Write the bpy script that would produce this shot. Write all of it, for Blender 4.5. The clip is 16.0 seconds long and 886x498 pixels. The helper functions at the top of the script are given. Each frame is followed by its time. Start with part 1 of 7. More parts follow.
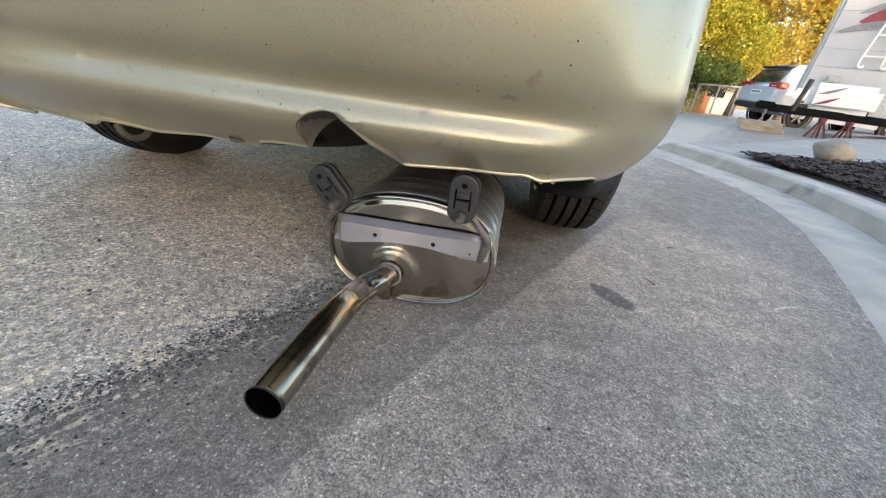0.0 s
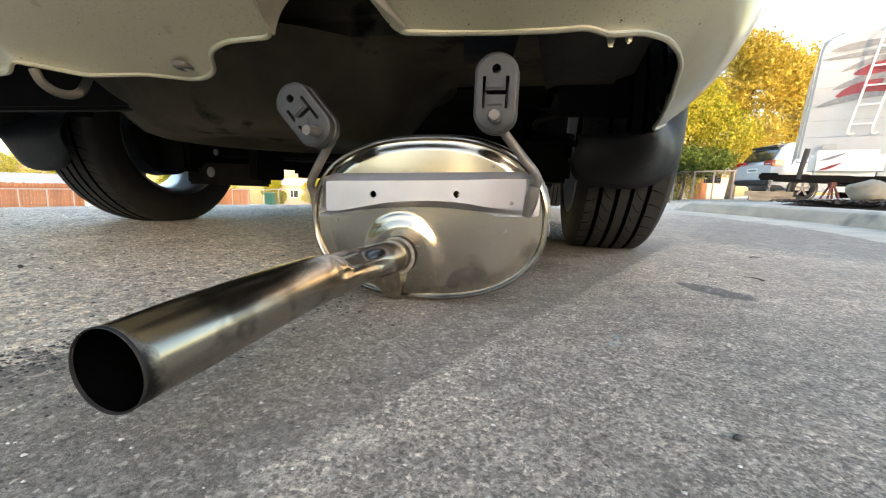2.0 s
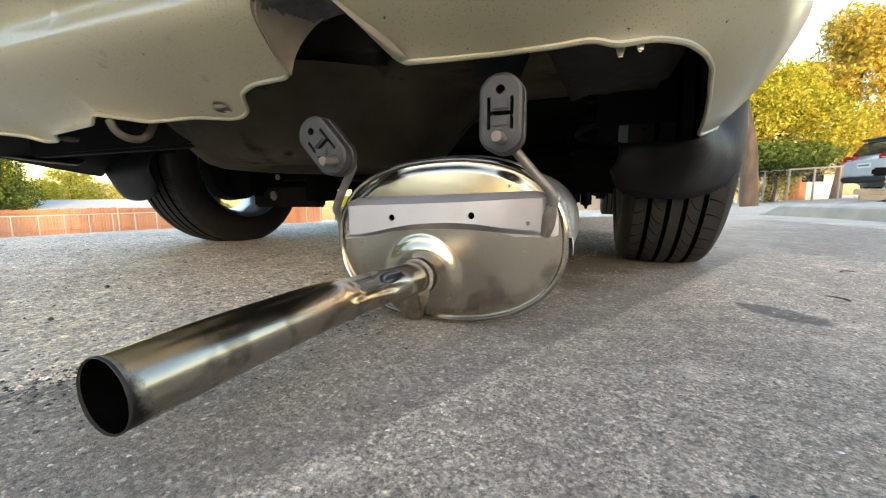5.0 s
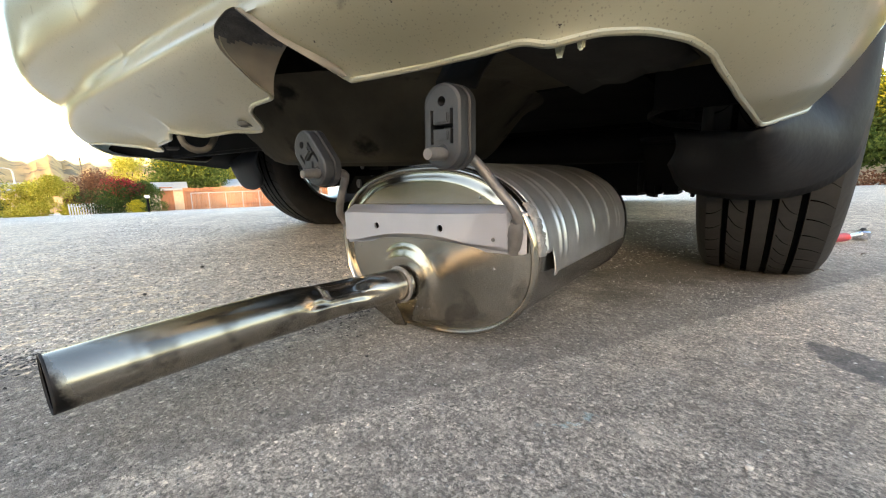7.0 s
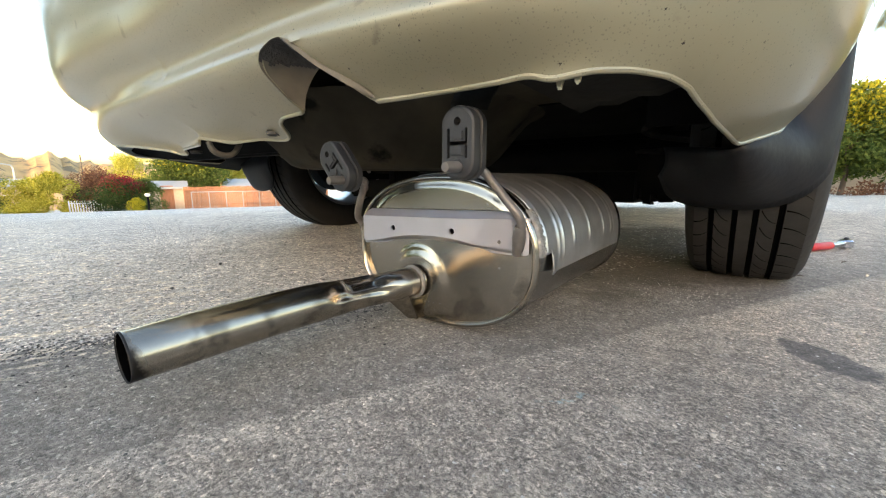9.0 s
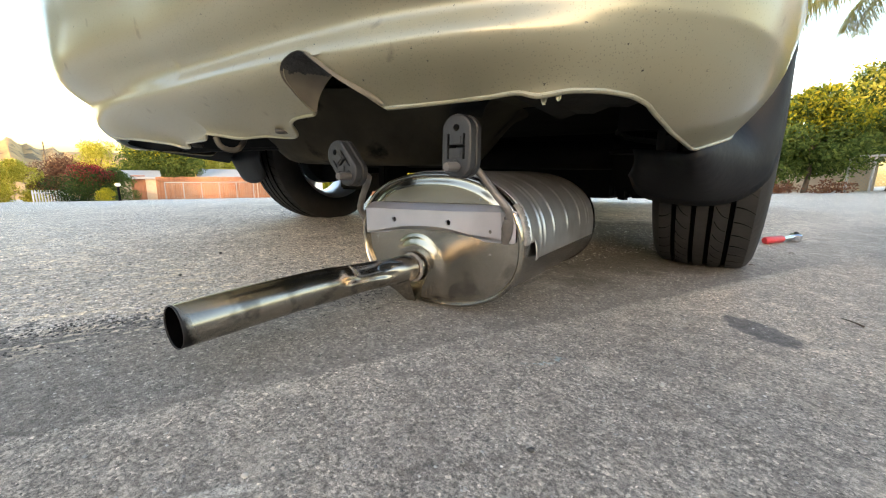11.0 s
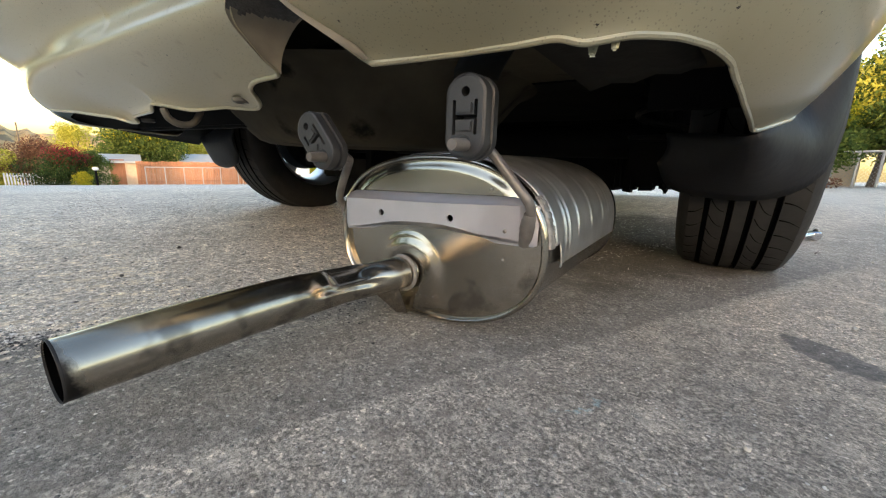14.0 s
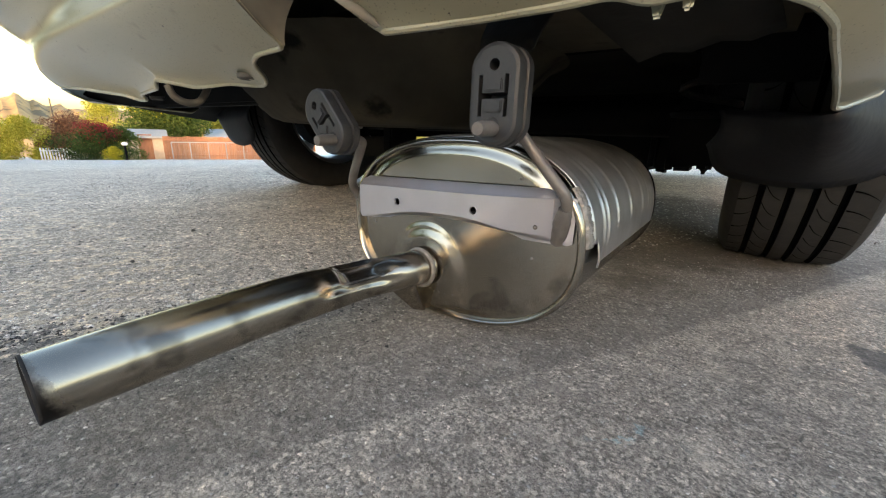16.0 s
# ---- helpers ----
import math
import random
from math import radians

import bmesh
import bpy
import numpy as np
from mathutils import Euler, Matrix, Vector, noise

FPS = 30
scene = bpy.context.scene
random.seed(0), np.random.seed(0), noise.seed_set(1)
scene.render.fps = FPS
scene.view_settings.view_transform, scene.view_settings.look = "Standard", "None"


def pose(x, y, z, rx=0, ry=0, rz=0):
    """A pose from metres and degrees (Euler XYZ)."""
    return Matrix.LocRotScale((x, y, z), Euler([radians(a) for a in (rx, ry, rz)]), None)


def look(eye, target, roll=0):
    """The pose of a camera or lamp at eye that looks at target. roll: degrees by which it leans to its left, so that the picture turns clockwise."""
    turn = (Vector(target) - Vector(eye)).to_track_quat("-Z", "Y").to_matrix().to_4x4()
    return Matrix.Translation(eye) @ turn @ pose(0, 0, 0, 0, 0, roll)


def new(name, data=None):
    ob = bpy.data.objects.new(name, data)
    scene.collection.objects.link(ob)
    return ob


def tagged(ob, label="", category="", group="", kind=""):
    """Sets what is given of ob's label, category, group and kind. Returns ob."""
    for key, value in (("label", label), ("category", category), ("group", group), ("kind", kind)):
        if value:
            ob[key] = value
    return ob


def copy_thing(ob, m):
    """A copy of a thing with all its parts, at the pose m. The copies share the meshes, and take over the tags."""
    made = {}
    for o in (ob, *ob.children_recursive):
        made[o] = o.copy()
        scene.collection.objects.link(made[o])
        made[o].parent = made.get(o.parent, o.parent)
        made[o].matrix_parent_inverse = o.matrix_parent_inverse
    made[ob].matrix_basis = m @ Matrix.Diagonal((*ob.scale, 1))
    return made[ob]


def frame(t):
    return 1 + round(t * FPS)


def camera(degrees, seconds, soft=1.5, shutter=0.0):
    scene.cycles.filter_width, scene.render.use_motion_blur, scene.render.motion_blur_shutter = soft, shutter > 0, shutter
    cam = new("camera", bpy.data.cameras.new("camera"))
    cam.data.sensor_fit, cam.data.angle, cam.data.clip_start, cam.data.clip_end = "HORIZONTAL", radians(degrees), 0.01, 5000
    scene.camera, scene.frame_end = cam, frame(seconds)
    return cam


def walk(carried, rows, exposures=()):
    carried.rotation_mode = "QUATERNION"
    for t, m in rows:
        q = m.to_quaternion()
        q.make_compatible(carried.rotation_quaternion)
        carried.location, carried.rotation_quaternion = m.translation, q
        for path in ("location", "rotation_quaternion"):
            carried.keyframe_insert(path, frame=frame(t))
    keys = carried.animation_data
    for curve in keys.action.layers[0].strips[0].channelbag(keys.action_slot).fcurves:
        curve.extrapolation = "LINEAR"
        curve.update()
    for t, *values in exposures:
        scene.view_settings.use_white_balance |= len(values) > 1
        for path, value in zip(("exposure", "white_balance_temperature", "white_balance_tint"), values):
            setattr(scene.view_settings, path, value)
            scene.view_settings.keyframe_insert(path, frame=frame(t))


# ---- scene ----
# The world's axes: x along the car's width, y along the car to its front, z up. The muffler's end plate stands at y = 0.02.
cam = camera(97.2, 16.0, soft=1.2)
PATH = [
    (0, (0.2040, -0.6082, 0.4252), (0.0857, 0.2903, 0.0025), 8.14),
    (0.2, (0.1845, -0.5703, 0.3755), (0.0928, 0.3384, -0.0317), 7.80),
    (0.5, (0.1646, -0.4789, 0.2638), (0.0245, 0.4552, -0.0647), 3.26),
    (0.8, (0.1619, -0.4520, 0.1685), (0.0199, 0.4965, -0.1144), 5.45),
    (1, (0.1656, -0.4493, 0.1659), (0.0297, 0.5012, -0.1133), 4.03),
    (1.5, (0.1754, -0.4555, 0.1594), (-0.0081, 0.5076, -0.0379), 2.41),
    (2, (0.1852, -0.4641, 0.1541), (-0.0108, 0.5030, -0.0080), 1.96),
    (2.5, (0.1852, -0.4722, 0.1561), (-0.0249, 0.4951, 0.0143), 2.36),
    (3, (0.1917, -0.4753, 0.1601), (-0.0642, 0.4817, 0.0232), 2.00),
    (3.5, (0.2109, -0.4802, 0.1601), (-0.0842, 0.4647, 0.0185), 0.53),
    (4, (0.2111, -0.4812, 0.1580), (-0.0905, 0.4629, 0.0244), -0.24),
    (4.5, (0.2152, -0.4698, 0.1598), (-0.0946, 0.4721, 0.0300), -0.29),
    (7, (0.3814, -0.3458, 0.2052), (-0.2259, 0.4255, 0.0150), -0.89),
    (7.5, (0.3880, -0.3468, 0.2046), (-0.2327, 0.4152, 0.0201), -1.02),
    (8, (0.3851, -0.3525, 0.2057), (-0.2356, 0.4100, 0.0235), -0.95),
    (10.5, (0.4350, -0.4654, 0.2214), (-0.1357, 0.3334, 0.0309), 1.24),
    (11, (0.4268, -0.4672, 0.2187), (-0.1390, 0.3331, 0.0201), 0.83),
    (11.5, (0.4213, -0.4615, 0.2127), (-0.1544, 0.3324, 0.0169), 0.49),
    (12, (0.4185, -0.4627, 0.2094), (-0.1590, 0.3301, 0.0143), 0.51),
    (12.5, (0.4130, -0.4596, 0.2148), (-0.1513, 0.3434, 0.0231), 0.96),
    (13, (0.4073, -0.4502, 0.2101), (-0.1374, 0.3633, 0.0064), 0.76),
    (13.5, (0.4010, -0.4578, 0.2113), (-0.1457, 0.3583, 0.0236), 1.81),
    (14, (0.3450, -0.3750, 0.2090), (-0.1929, 0.4378, -0.0148), 1.8),
    (14.5, (0.2700, -0.2450, 0.2220), (-0.2611, 0.5349, -0.1092), 2.3),
    (15, (0.2650, -0.2400, 0.2220), (-0.2640, 0.5307, -0.1331), 2.3),
    (15.5, (0.3000, -0.3060, 0.2172), (-0.2550, 0.4650, -0.0930), 2.1),
    (16, (0.3150, -0.3350, 0.2180), (-0.2529, 0.4377, -0.0656), 1.8),
]
walk(cam, [(t, look(eye, target, roll)) for t, eye, target, roll in PATH],
     [(0, 2.80, 6300, 19), (0.5, 2.92, 6400, 17), (1.0, 3.12, 6550, 16), (4.5, 3.16, 6700, 16), (7.0, 3.26, 6700, 17), (10.5, 3.02, 6700, 17), (13.5, 3.02, 6700, 17), (14.5, 2.68, 6550, 17), (16, 2.82, 6550, 17)])

# ---- light: low warm evening sun behind the viewer, open shade near the car ----
SUN_EL, SUN_TO = 6.5, Vector((-0.46, 0.89))
world = bpy.data.worlds.new("sky")
scene.world = world
world.use_nodes = True
wn = world.node_tree
bg = wn.nodes["Background"]
sky = wn.nodes.new("ShaderNodeTexSky")
sky.sky_type, sky.sun_disc = 'NISHITA', False
sky.sun_elevation = radians(SUN_EL)
sky.sun_rotation = math.atan2(-SUN_TO.x, -SUN_TO.y)
sky.air_density, sky.dust_density, sky.ozone_density = 1.0, 1.6, 1.0
wn.links.new(sky.outputs["Color"], bg.inputs["Color"])
bg.inputs["Strength"].default_value = 0.15
sun_data = bpy.data.lights.new("sun", 'SUN')
sun_data.energy, sun_data.angle, sun_data.color = 0.60, radians(0.6), (1.0, 0.76, 0.48)
sun = new("sun", sun_data)
sun.rotation_euler = Vector((SUN_TO.x, SUN_TO.y, -math.tan(radians(SUN_EL)))).to_track_quat("-Z", "Y").to_euler()

CX = -0.36  # the car's middle


def ease(a, b, v):
    k = min(1.0, max(0.0, (v - a) / (b - a)))
    return k * k * (3 - 2 * k)


def ground_z(x, y):
    """The road is flat round the car and falls away beyond it, most of all across the street."""
    r = math.hypot(x - 0.1, y - 0.1)
    return (0.057 * x - 0.030 * y) * ease(1.3, 6.0, r)


def afar(azimuth, dist):
    """A spot on the ground, by degrees to the left of the car's axis and metres from the viewer."""
    a = radians(azimuth)
    x, y = 0.3 - dist * math.sin(a), -0.45 + dist * math.cos(a)
    return x, y, ground_z(x, y)


# ---- materials ----
def mat(name, color, rough=0.6, metal=0.0, color2=None, scale=20.0, bump=0.0, bump_scale=None, detail=6.0,
        spots=None, spot_scale=8.0, spot_cut=0.62, coat=0.0, spec=0.5, rough2=None, stretch=(1, 1, 1), per_object=0.0, chips=0.0):
    m = bpy.data.materials.new(name)
    m.use_nodes = True
    nt = m.node_tree
    b = nt.nodes["Principled BSDF"]
    co = nt.nodes.new("ShaderNodeTexCoord")
    mp = nt.nodes.new("ShaderNodeMapping")
    mp.inputs["Scale"].default_value = stretch
    nt.links.new(co.outputs["Object"], mp.inputs["Vector"])
    n1 = nt.nodes.new("ShaderNodeTexNoise")
    n1.inputs["Scale"].default_value, n1.inputs["Detail"].default_value = scale, detail
    nt.links.new(mp.outputs[0], n1.inputs["Vector"])
    ramp = nt.nodes.new("ShaderNodeValToRGB")
    c2 = color2 or [c * 0.75 for c in color]
    ramp.color_ramp.elements[0].position, ramp.color_ramp.elements[1].position = 0.32, 0.68
    ramp.color_ramp.elements[0].color, ramp.color_ramp.elements[1].color = (*c2, 1), (*color, 1)
    nt.links.new(n1.outputs["Fac"], ramp.inputs["Fac"])
    out = ramp.outputs["Color"]
    if spots:
        n2 = nt.nodes.new("ShaderNodeTexNoise")
        n2.inputs["Scale"].default_value, n2.inputs["Detail"].default_value = spot_scale, 8
        nt.links.new(mp.outputs[0], n2.inputs["Vector"])
        r2 = nt.nodes.new("ShaderNodeValToRGB")
        r2.color_ramp.elements[0].position, r2.color_ramp.elements[1].position = spot_cut, spot_cut + 0.07
        nt.links.new(n2.outputs["Fac"], r2.inputs["Fac"])
        mx = nt.nodes.new("ShaderNodeMix")
        mx.data_type = 'RGBA'
        nt.links.new(r2.outputs["Color"], mx.inputs["Factor"])
        nt.links.new(out, mx.inputs[6])
        mx.inputs[7].default_value = (*spots, 1)
        out = mx.outputs[2]
    if chips:
        vo = nt.nodes.new("ShaderNodeTexVoronoi")
        vo.inputs["Scale"].default_value = chips
        n4 = nt.nodes.new("ShaderNodeTexNoise")
        n4.inputs["Scale"].default_value = chips * 5
        va = nt.nodes.new("ShaderNodeVectorMath")
        va.operation = 'MULTIPLY_ADD'
        va.inputs[1].default_value = (0.45 / chips,) * 3
        nt.links.new(n4.outputs["Color"], va.inputs[0])
        nt.links.new(co.outputs["Object"], va.inputs[2])
        nt.links.new(va.outputs[0], vo.inputs["Vector"])
        sc = nt.nodes.new("ShaderNodeSeparateColor")
        nt.links.new(vo.outputs["Color"], sc.inputs["Color"])
        rad_ = nt.nodes.new("ShaderNodeMapRange")
        rad_.inputs["From Min"].default_value, rad_.inputs["From Max"].default_value = 0.66, 1.0
        rad_.inputs["To Min"].default_value, rad_.inputs["To Max"].default_value = 0.0, 0.13
        nt.links.new(sc.outputs[0], rad_.inputs["Value"])
        lt = nt.nodes.new("ShaderNodeMath")
        lt.operation = 'LESS_THAN'
        nt.links.new(vo.outputs["Distance"], lt.inputs[0])
        nt.links.new(rad_.outputs["Result"], lt.inputs[1])
        mc = nt.nodes.new("ShaderNodeMix")
        mc.data_type = 'RGBA'
        nt.links.new(lt.outputs[0], mc.inputs["Factor"])
        nt.links.new(out, mc.inputs[6])
        mc.inputs[7].default_value = (0.035, 0.03, 0.025, 1)
        out = mc.outputs[2]
    if per_object:
        info = nt.nodes.new("ShaderNodeObjectInfo")
        hs = nt.nodes.new("ShaderNodeHueSaturation")
        mr = nt.nodes.new("ShaderNodeMapRange")
        mr.inputs["To Min"].default_value, mr.inputs["To Max"].default_value = 1 - per_object, 1 + per_object
        nt.links.new(info.outputs["Random"], mr.inputs["Value"])
        nt.links.new(mr.outputs["Result"], hs.inputs["Value"])
        nt.links.new(out, hs.inputs["Color"])
        out = hs.outputs["Color"]
    nt.links.new(out, b.inputs["Base Color"])
    b.inputs["Metallic"].default_value = metal
    b.inputs["Specular IOR Level"].default_value = spec
    b.inputs["Coat Weight"].default_value = coat
    b.inputs["Coat Roughness"].default_value = 0.06
    rr = nt.nodes.new("ShaderNodeMapRange")
    rr.inputs["To Min"].default_value = rough if rough2 is None else rough2
    rr.inputs["To Max"].default_value = rough
    if rough2 is None:
        rr.inputs["To Min"].default_value = max(0.02, rough * 0.85)
    nt.links.new(n1.outputs["Fac"], rr.inputs["Value"])
    nt.links.new(rr.outputs["Result"], b.inputs["Roughness"])
    if bump:
        n3 = nt.nodes.new("ShaderNodeTexNoise")
        n3.inputs["Scale"].default_value, n3.inputs["Detail"].default_value = bump_scale or scale * 4, 4
        nt.links.new(mp.outputs[0], n3.inputs["Vector"])
        bp = nt.nodes.new("ShaderNodeBump")
        bp.inputs["Strength"].default_value, bp.inputs["Distance"].default_value = min(1, bump), 0.004 if (bump_scale or scale) > 30 else 0.02
        nt.links.new(n3.outputs["Fac"], bp.inputs["Height"])
        nt.links.new(bp.outputs["Normal"], b.inputs["Normal"])
    return m


def asphalt_material():
    """Worn asphalt: stones of several sizes, a dark strip of sealant across it, an oil patch, chalk marks."""
    m = bpy.data.materials.new("asphalt")
    m.use_nodes = True
    nt = m.node_tree
    N, L = nt.nodes.new, nt.links.new
    b = nt.nodes["Principled BSDF"]
    co = N("ShaderNodeTexCoord")
    P = co.outputs["Object"]

    def node(kind, **ins):
        n = N(kind)
        for k, v in ins.items():
            k = k.replace("_", " ")
            if hasattr(v, "is_linked"):
                L(v, n.inputs[k])
            else:
                n.inputs[k].default_value = v
        return n

    def noise_(scale, detail=4.0, rough=0.55, dist=0.0):
        return node("ShaderNodeTexNoise", Vector=P, Scale=scale, Detail=detail, Roughness=rough, Distortion=dist).outputs["Fac"]

    def math_(op, a, c=0.0, clamp=False):
        n = N("ShaderNodeMath")
        n.operation, n.use_clamp = op, clamp
        for i, v in enumerate((a, c)):
            if hasattr(v, "is_linked"):
                L(v, n.inputs[i])
            else:
                n.inputs[i].default_value = v
        return n.outputs[0]

    def step(v, lo, hi):
        n = node("ShaderNodeMapRange", Value=v)
        n.interpolation_type = 'SMOOTHSTEP'
        n.inputs["From Min"].default_value, n.inputs["From Max"].default_value = lo, hi
        return n.outputs["Result"]

    def mix(f, a, c, mode='MIX'):
        n = N("ShaderNodeMix")
        n.data_type, n.blend_type = 'RGBA', mode
        for i, v in ((0, f), (6, a), (7, c)):
            if hasattr(v, "is_linked"):
                L(v, n.inputs[i])
            else:
                n.inputs[i].default_value = v if i == 0 else (*v, 1)
        return n.outputs[2]

    sep = node("ShaderNodeSeparateXYZ", Vector=P)
    X, Y = sep.outputs["X"], sep.outputs["Y"]
    # across the sealant strip
    n_ = math_('SUBTRACT', math_('MULTIPLY', X, 0.89), math_('MULTIPLY', Y, 0.454))
    big, mid = noise_(2.2, 5), noise_(14, 6, 0.62)
    fine, grit = noise_(260, 6, 0.80), noise_(900, 3, 0.7)
    blot = noise_(38, 6, 0.68)
    # stones with uneven outlines, bedded in darker binder
    wob = node("ShaderNodeTexNoise", Vector=P, Scale=300.0, Detail=3.0).outputs["Color"]
    add = N("ShaderNodeVectorMath")
    add.operation = 'MULTIPLY_ADD'
    L(wob, add.inputs[0])
    add.inputs[1].default_value = (0.006, 0.006, 0.006)
    L(P, add.inputs[2])

    def stones(scale, lo, hi):
        v = node("ShaderNodeTexVoronoi", Vector=add.outputs[0], Scale=scale)
        ch = node("ShaderNodeSeparateColor", Color=v.outputs["Color"])
        reach = math_('ADD', math_('MULTIPLY', ch.outputs[1], hi - lo), lo)
        return step(math_('SUBTRACT', reach, v.outputs["Distance"]), -0.10, 0.12), math_('POWER', ch.outputs[0], 1.5), ch.outputs[2]

    m1, v1, w1 = stones(300.0, 0.10, 0.60)
    m2, v2, w2 = stones(140.0, -0.35, 0.42)
    coarse = step(math_('ADD', n_, math_('MULTIPLY', math_('SUBTRACT', mid, 0.5), 0.10)), 0.05, -0.16)
    c = mix(step(fine, 0.40, 0.60), (0.085, 0.080, 0.074), (0.42, 0.40, 0.37))
    c = mix(math_('MULTIPLY', m1, 0.85), c, mix(v1, (0.135, 0.128, 0.118), (0.69, 0.66, 0.61)))
    c = mix(math_('MULTIPLY', m2, 0.72), c, mix(v2, (0.11, 0.104, 0.097), (0.72, 0.69, 0.64)))
    left = mix(v1, (0.30, 0.28, 0.245), (0.80, 0.765, 0.70))
    c = mix(math_('MULTIPLY', coarse, math_('ADD', math_('MULTIPLY', m1, 0.5), 0.35)), c, left)
    c = mix(math_('MULTIPLY', step(w1, 0.955, 0.99), math_('MULTIPLY', m1, 0.8)), c, (0.74, 0.72, 0.68))
    m3, v3, w3 = stones(640.0, 0.15, 0.55)
    c = mix(math_('MULTIPLY', step(w3, 0.925, 0.95), math_('MULTIPLY', m3, 0.85)), c, (0.78, 0.76, 0.71))
    c = mix(math_('MULTIPLY', step(w3, 0.085, 0.06), math_('MULTIPLY', m3, 0.85)), c, (0.045, 0.043, 0.041))
    pit = step(math_('ADD', math_('MULTIPLY', grit, 0.35), math_('MULTIPLY', fine, 0.65)), 0.46, 0.38)
    c = mix(math_('MULTIPLY', pit, 0.85), c, (0.045, 0.043, 0.041))
    c = mix(math_('MULTIPLY', step(blot, 0.54, 0.66), 0.45), c, (0.14, 0.133, 0.126))
    c = mix(math_('MULTIPLY', step(blot, 0.45, 0.34), 0.34), c, (0.52, 0.50, 0.46))
    c = mix(step(big, 0.40, 0.70), mix(1.0, c, (0.80, 0.795, 0.795), 'MULTIPLY'), c)
    c = mix(math_('MULTIPLY', step(mid, 0.53, 0.66), 0.48), c, (0.16, 0.153, 0.146))
    c = mix(math_('MULTIPLY', step(mid, 0.46, 0.32), 0.36), c, (0.50, 0.48, 0.44))
    # sealant comes off stone by stone along one side, and in pale streaks along its length
    along = math_('ADD', math_('MULTIPLY', X, 0.454), math_('MULTIPLY', Y, 0.89))
    lane = N("ShaderNodeCombineXYZ")
    L(n_, lane.inputs[0])
    L(math_('MULTIPLY', along, 0.22), lane.inputs[1])
    streak = node("ShaderNodeTexNoise", Vector=lane.outputs[0], Scale=34.0, Detail=6.0, Roughness=0.72).outputs["Fac"]
    bead = node("ShaderNodeTexVoronoi", Vector=add.outputs[0], Scale=115.0)
    beadc = node("ShaderNodeSeparateColor", Color=bead.outputs["Color"])
    jag2 = math_('MULTIPLY', math_('SUBTRACT', noise_(7, 3), 0.5), 0.05)
    jag = math_('MULTIPLY', math_('SUBTRACT', noise_(55, 6, 0.75), 0.5), 0.10)
    nj = math_('ADD', math_('ADD', n_, jag), math_('ADD', jag2, math_('MULTIPLY', math_('SUBTRACT', beadc.outputs[0], 0.5), 0.085)))
    left_in = step(nj, -0.098, -0.086)
    gone = math_('MULTIPLY', step(math_('ADD', streak, math_('MULTIPLY', math_('SUBTRACT', beadc.outputs[1], 0.5), 0.20)), 0.54, 0.60), math_('MULTIPLY', step(n_, 0.05, -0.03), step(Y, 0.02, -0.16)))
    worn = math_('SUBTRACT', 1.0, math_('MULTIPLY', gone, 0.9))
    right_in = step(math_('ADD', n_, math_('ADD', math_('MULTIPLY', jag2, 0.4), math_('MULTIPLY', jag, 0.15))), 0.191, 0.178)
    fade = step(Y, 1.05, 0.60)
    seal = math_('MULTIPLY', math_('MULTIPLY', left_in, right_in), math_('MULTIPLY', worn, fade))
    tar = mix(math_('MULTIPLY', step(n_, 0.02, -0.08), step(Y, 0.05, -0.15)), (0.095, 0.091, 0.087), (0.034, 0.034, 0.037))
    old = math_('MULTIPLY', step(n_, 0.02, -0.08), step(Y, 0.05, -0.15))
    dark = mix(math_('ADD', math_('MULTIPLY', old, 0.14), 0.72), c, tar)
    c = mix(math_('MULTIPLY', gone, 0.7), c, (0.44, 0.395, 0.315))
    c = mix(math_('MULTIPLY', seal, 0.92), c, dark)
    # open pits, pale chips and bald patches in the sealant
    c = mix(math_('MULTIPLY', math_('MULTIPLY', seal, step(math_('ADD', math_('MULTIPLY', fine, 0.5), math_('MULTIPLY', blot, 0.5)), 0.46, 0.38)), 0.8), c, (0.028, 0.027, 0.027))
    c = mix(math_('MULTIPLY', math_('MULTIPLY', seal, math_('MULTIPLY', step(w1, 0.86, 0.93), m1)), 0.7), c, (0.36, 0.345, 0.32))
    c = mix(math_('MULTIPLY', math_('MULTIPLY', seal, step(noise_(9, 6, 0.7), 0.60, 0.68)), 0.45), c, (0.27, 0.255, 0.235))
    # pitted, darker patches of the younger surface
    young = step(n_, 0.15, 0.24)
    pitted = math_('MULTIPLY', step(noise_(4.2, 4), 0.47, 0.58), step(math_('ADD', math_('MULTIPLY', fine, 0.5), math_('MULTIPLY', blot, 0.5)), 0.50, 0.43))
    c = mix(math_('MULTIPLY', math_('MULTIPLY', pitted, young), 0.62), c, (0.048, 0.046, 0.045))
    def joints(scale, width):
        v = node("ShaderNodeTexVoronoi", Vector=add.outputs[0], Scale=scale)
        v.feature = 'DISTANCE_TO_EDGE'
        return step(v.outputs["Distance"], width, width * 0.35)

    open_ = math_('MULTIPLY', joints(85.0, 0.16), step(noise_(23, 5, 0.7), 0.47, 0.58))
    open2 = math_('MULTIPLY', joints(170.0, 0.16), step(noise_(31, 5, 0.7), 0.50, 0.60))
    c = mix(math_('MULTIPLY', math_('MULTIPLY', math_('MAXIMUM', open_, open2), step(n_, 0.10, 0.24)), 0.34), c, (0.055, 0.052, 0.050))
    c = mix(math_('MULTIPLY', young, 0.14), c, (0.25, 0.237, 0.22))
    c = mix(young, c, mix(1.0, c, (0.93, 0.91, 0.90), 'MULTIPLY'))
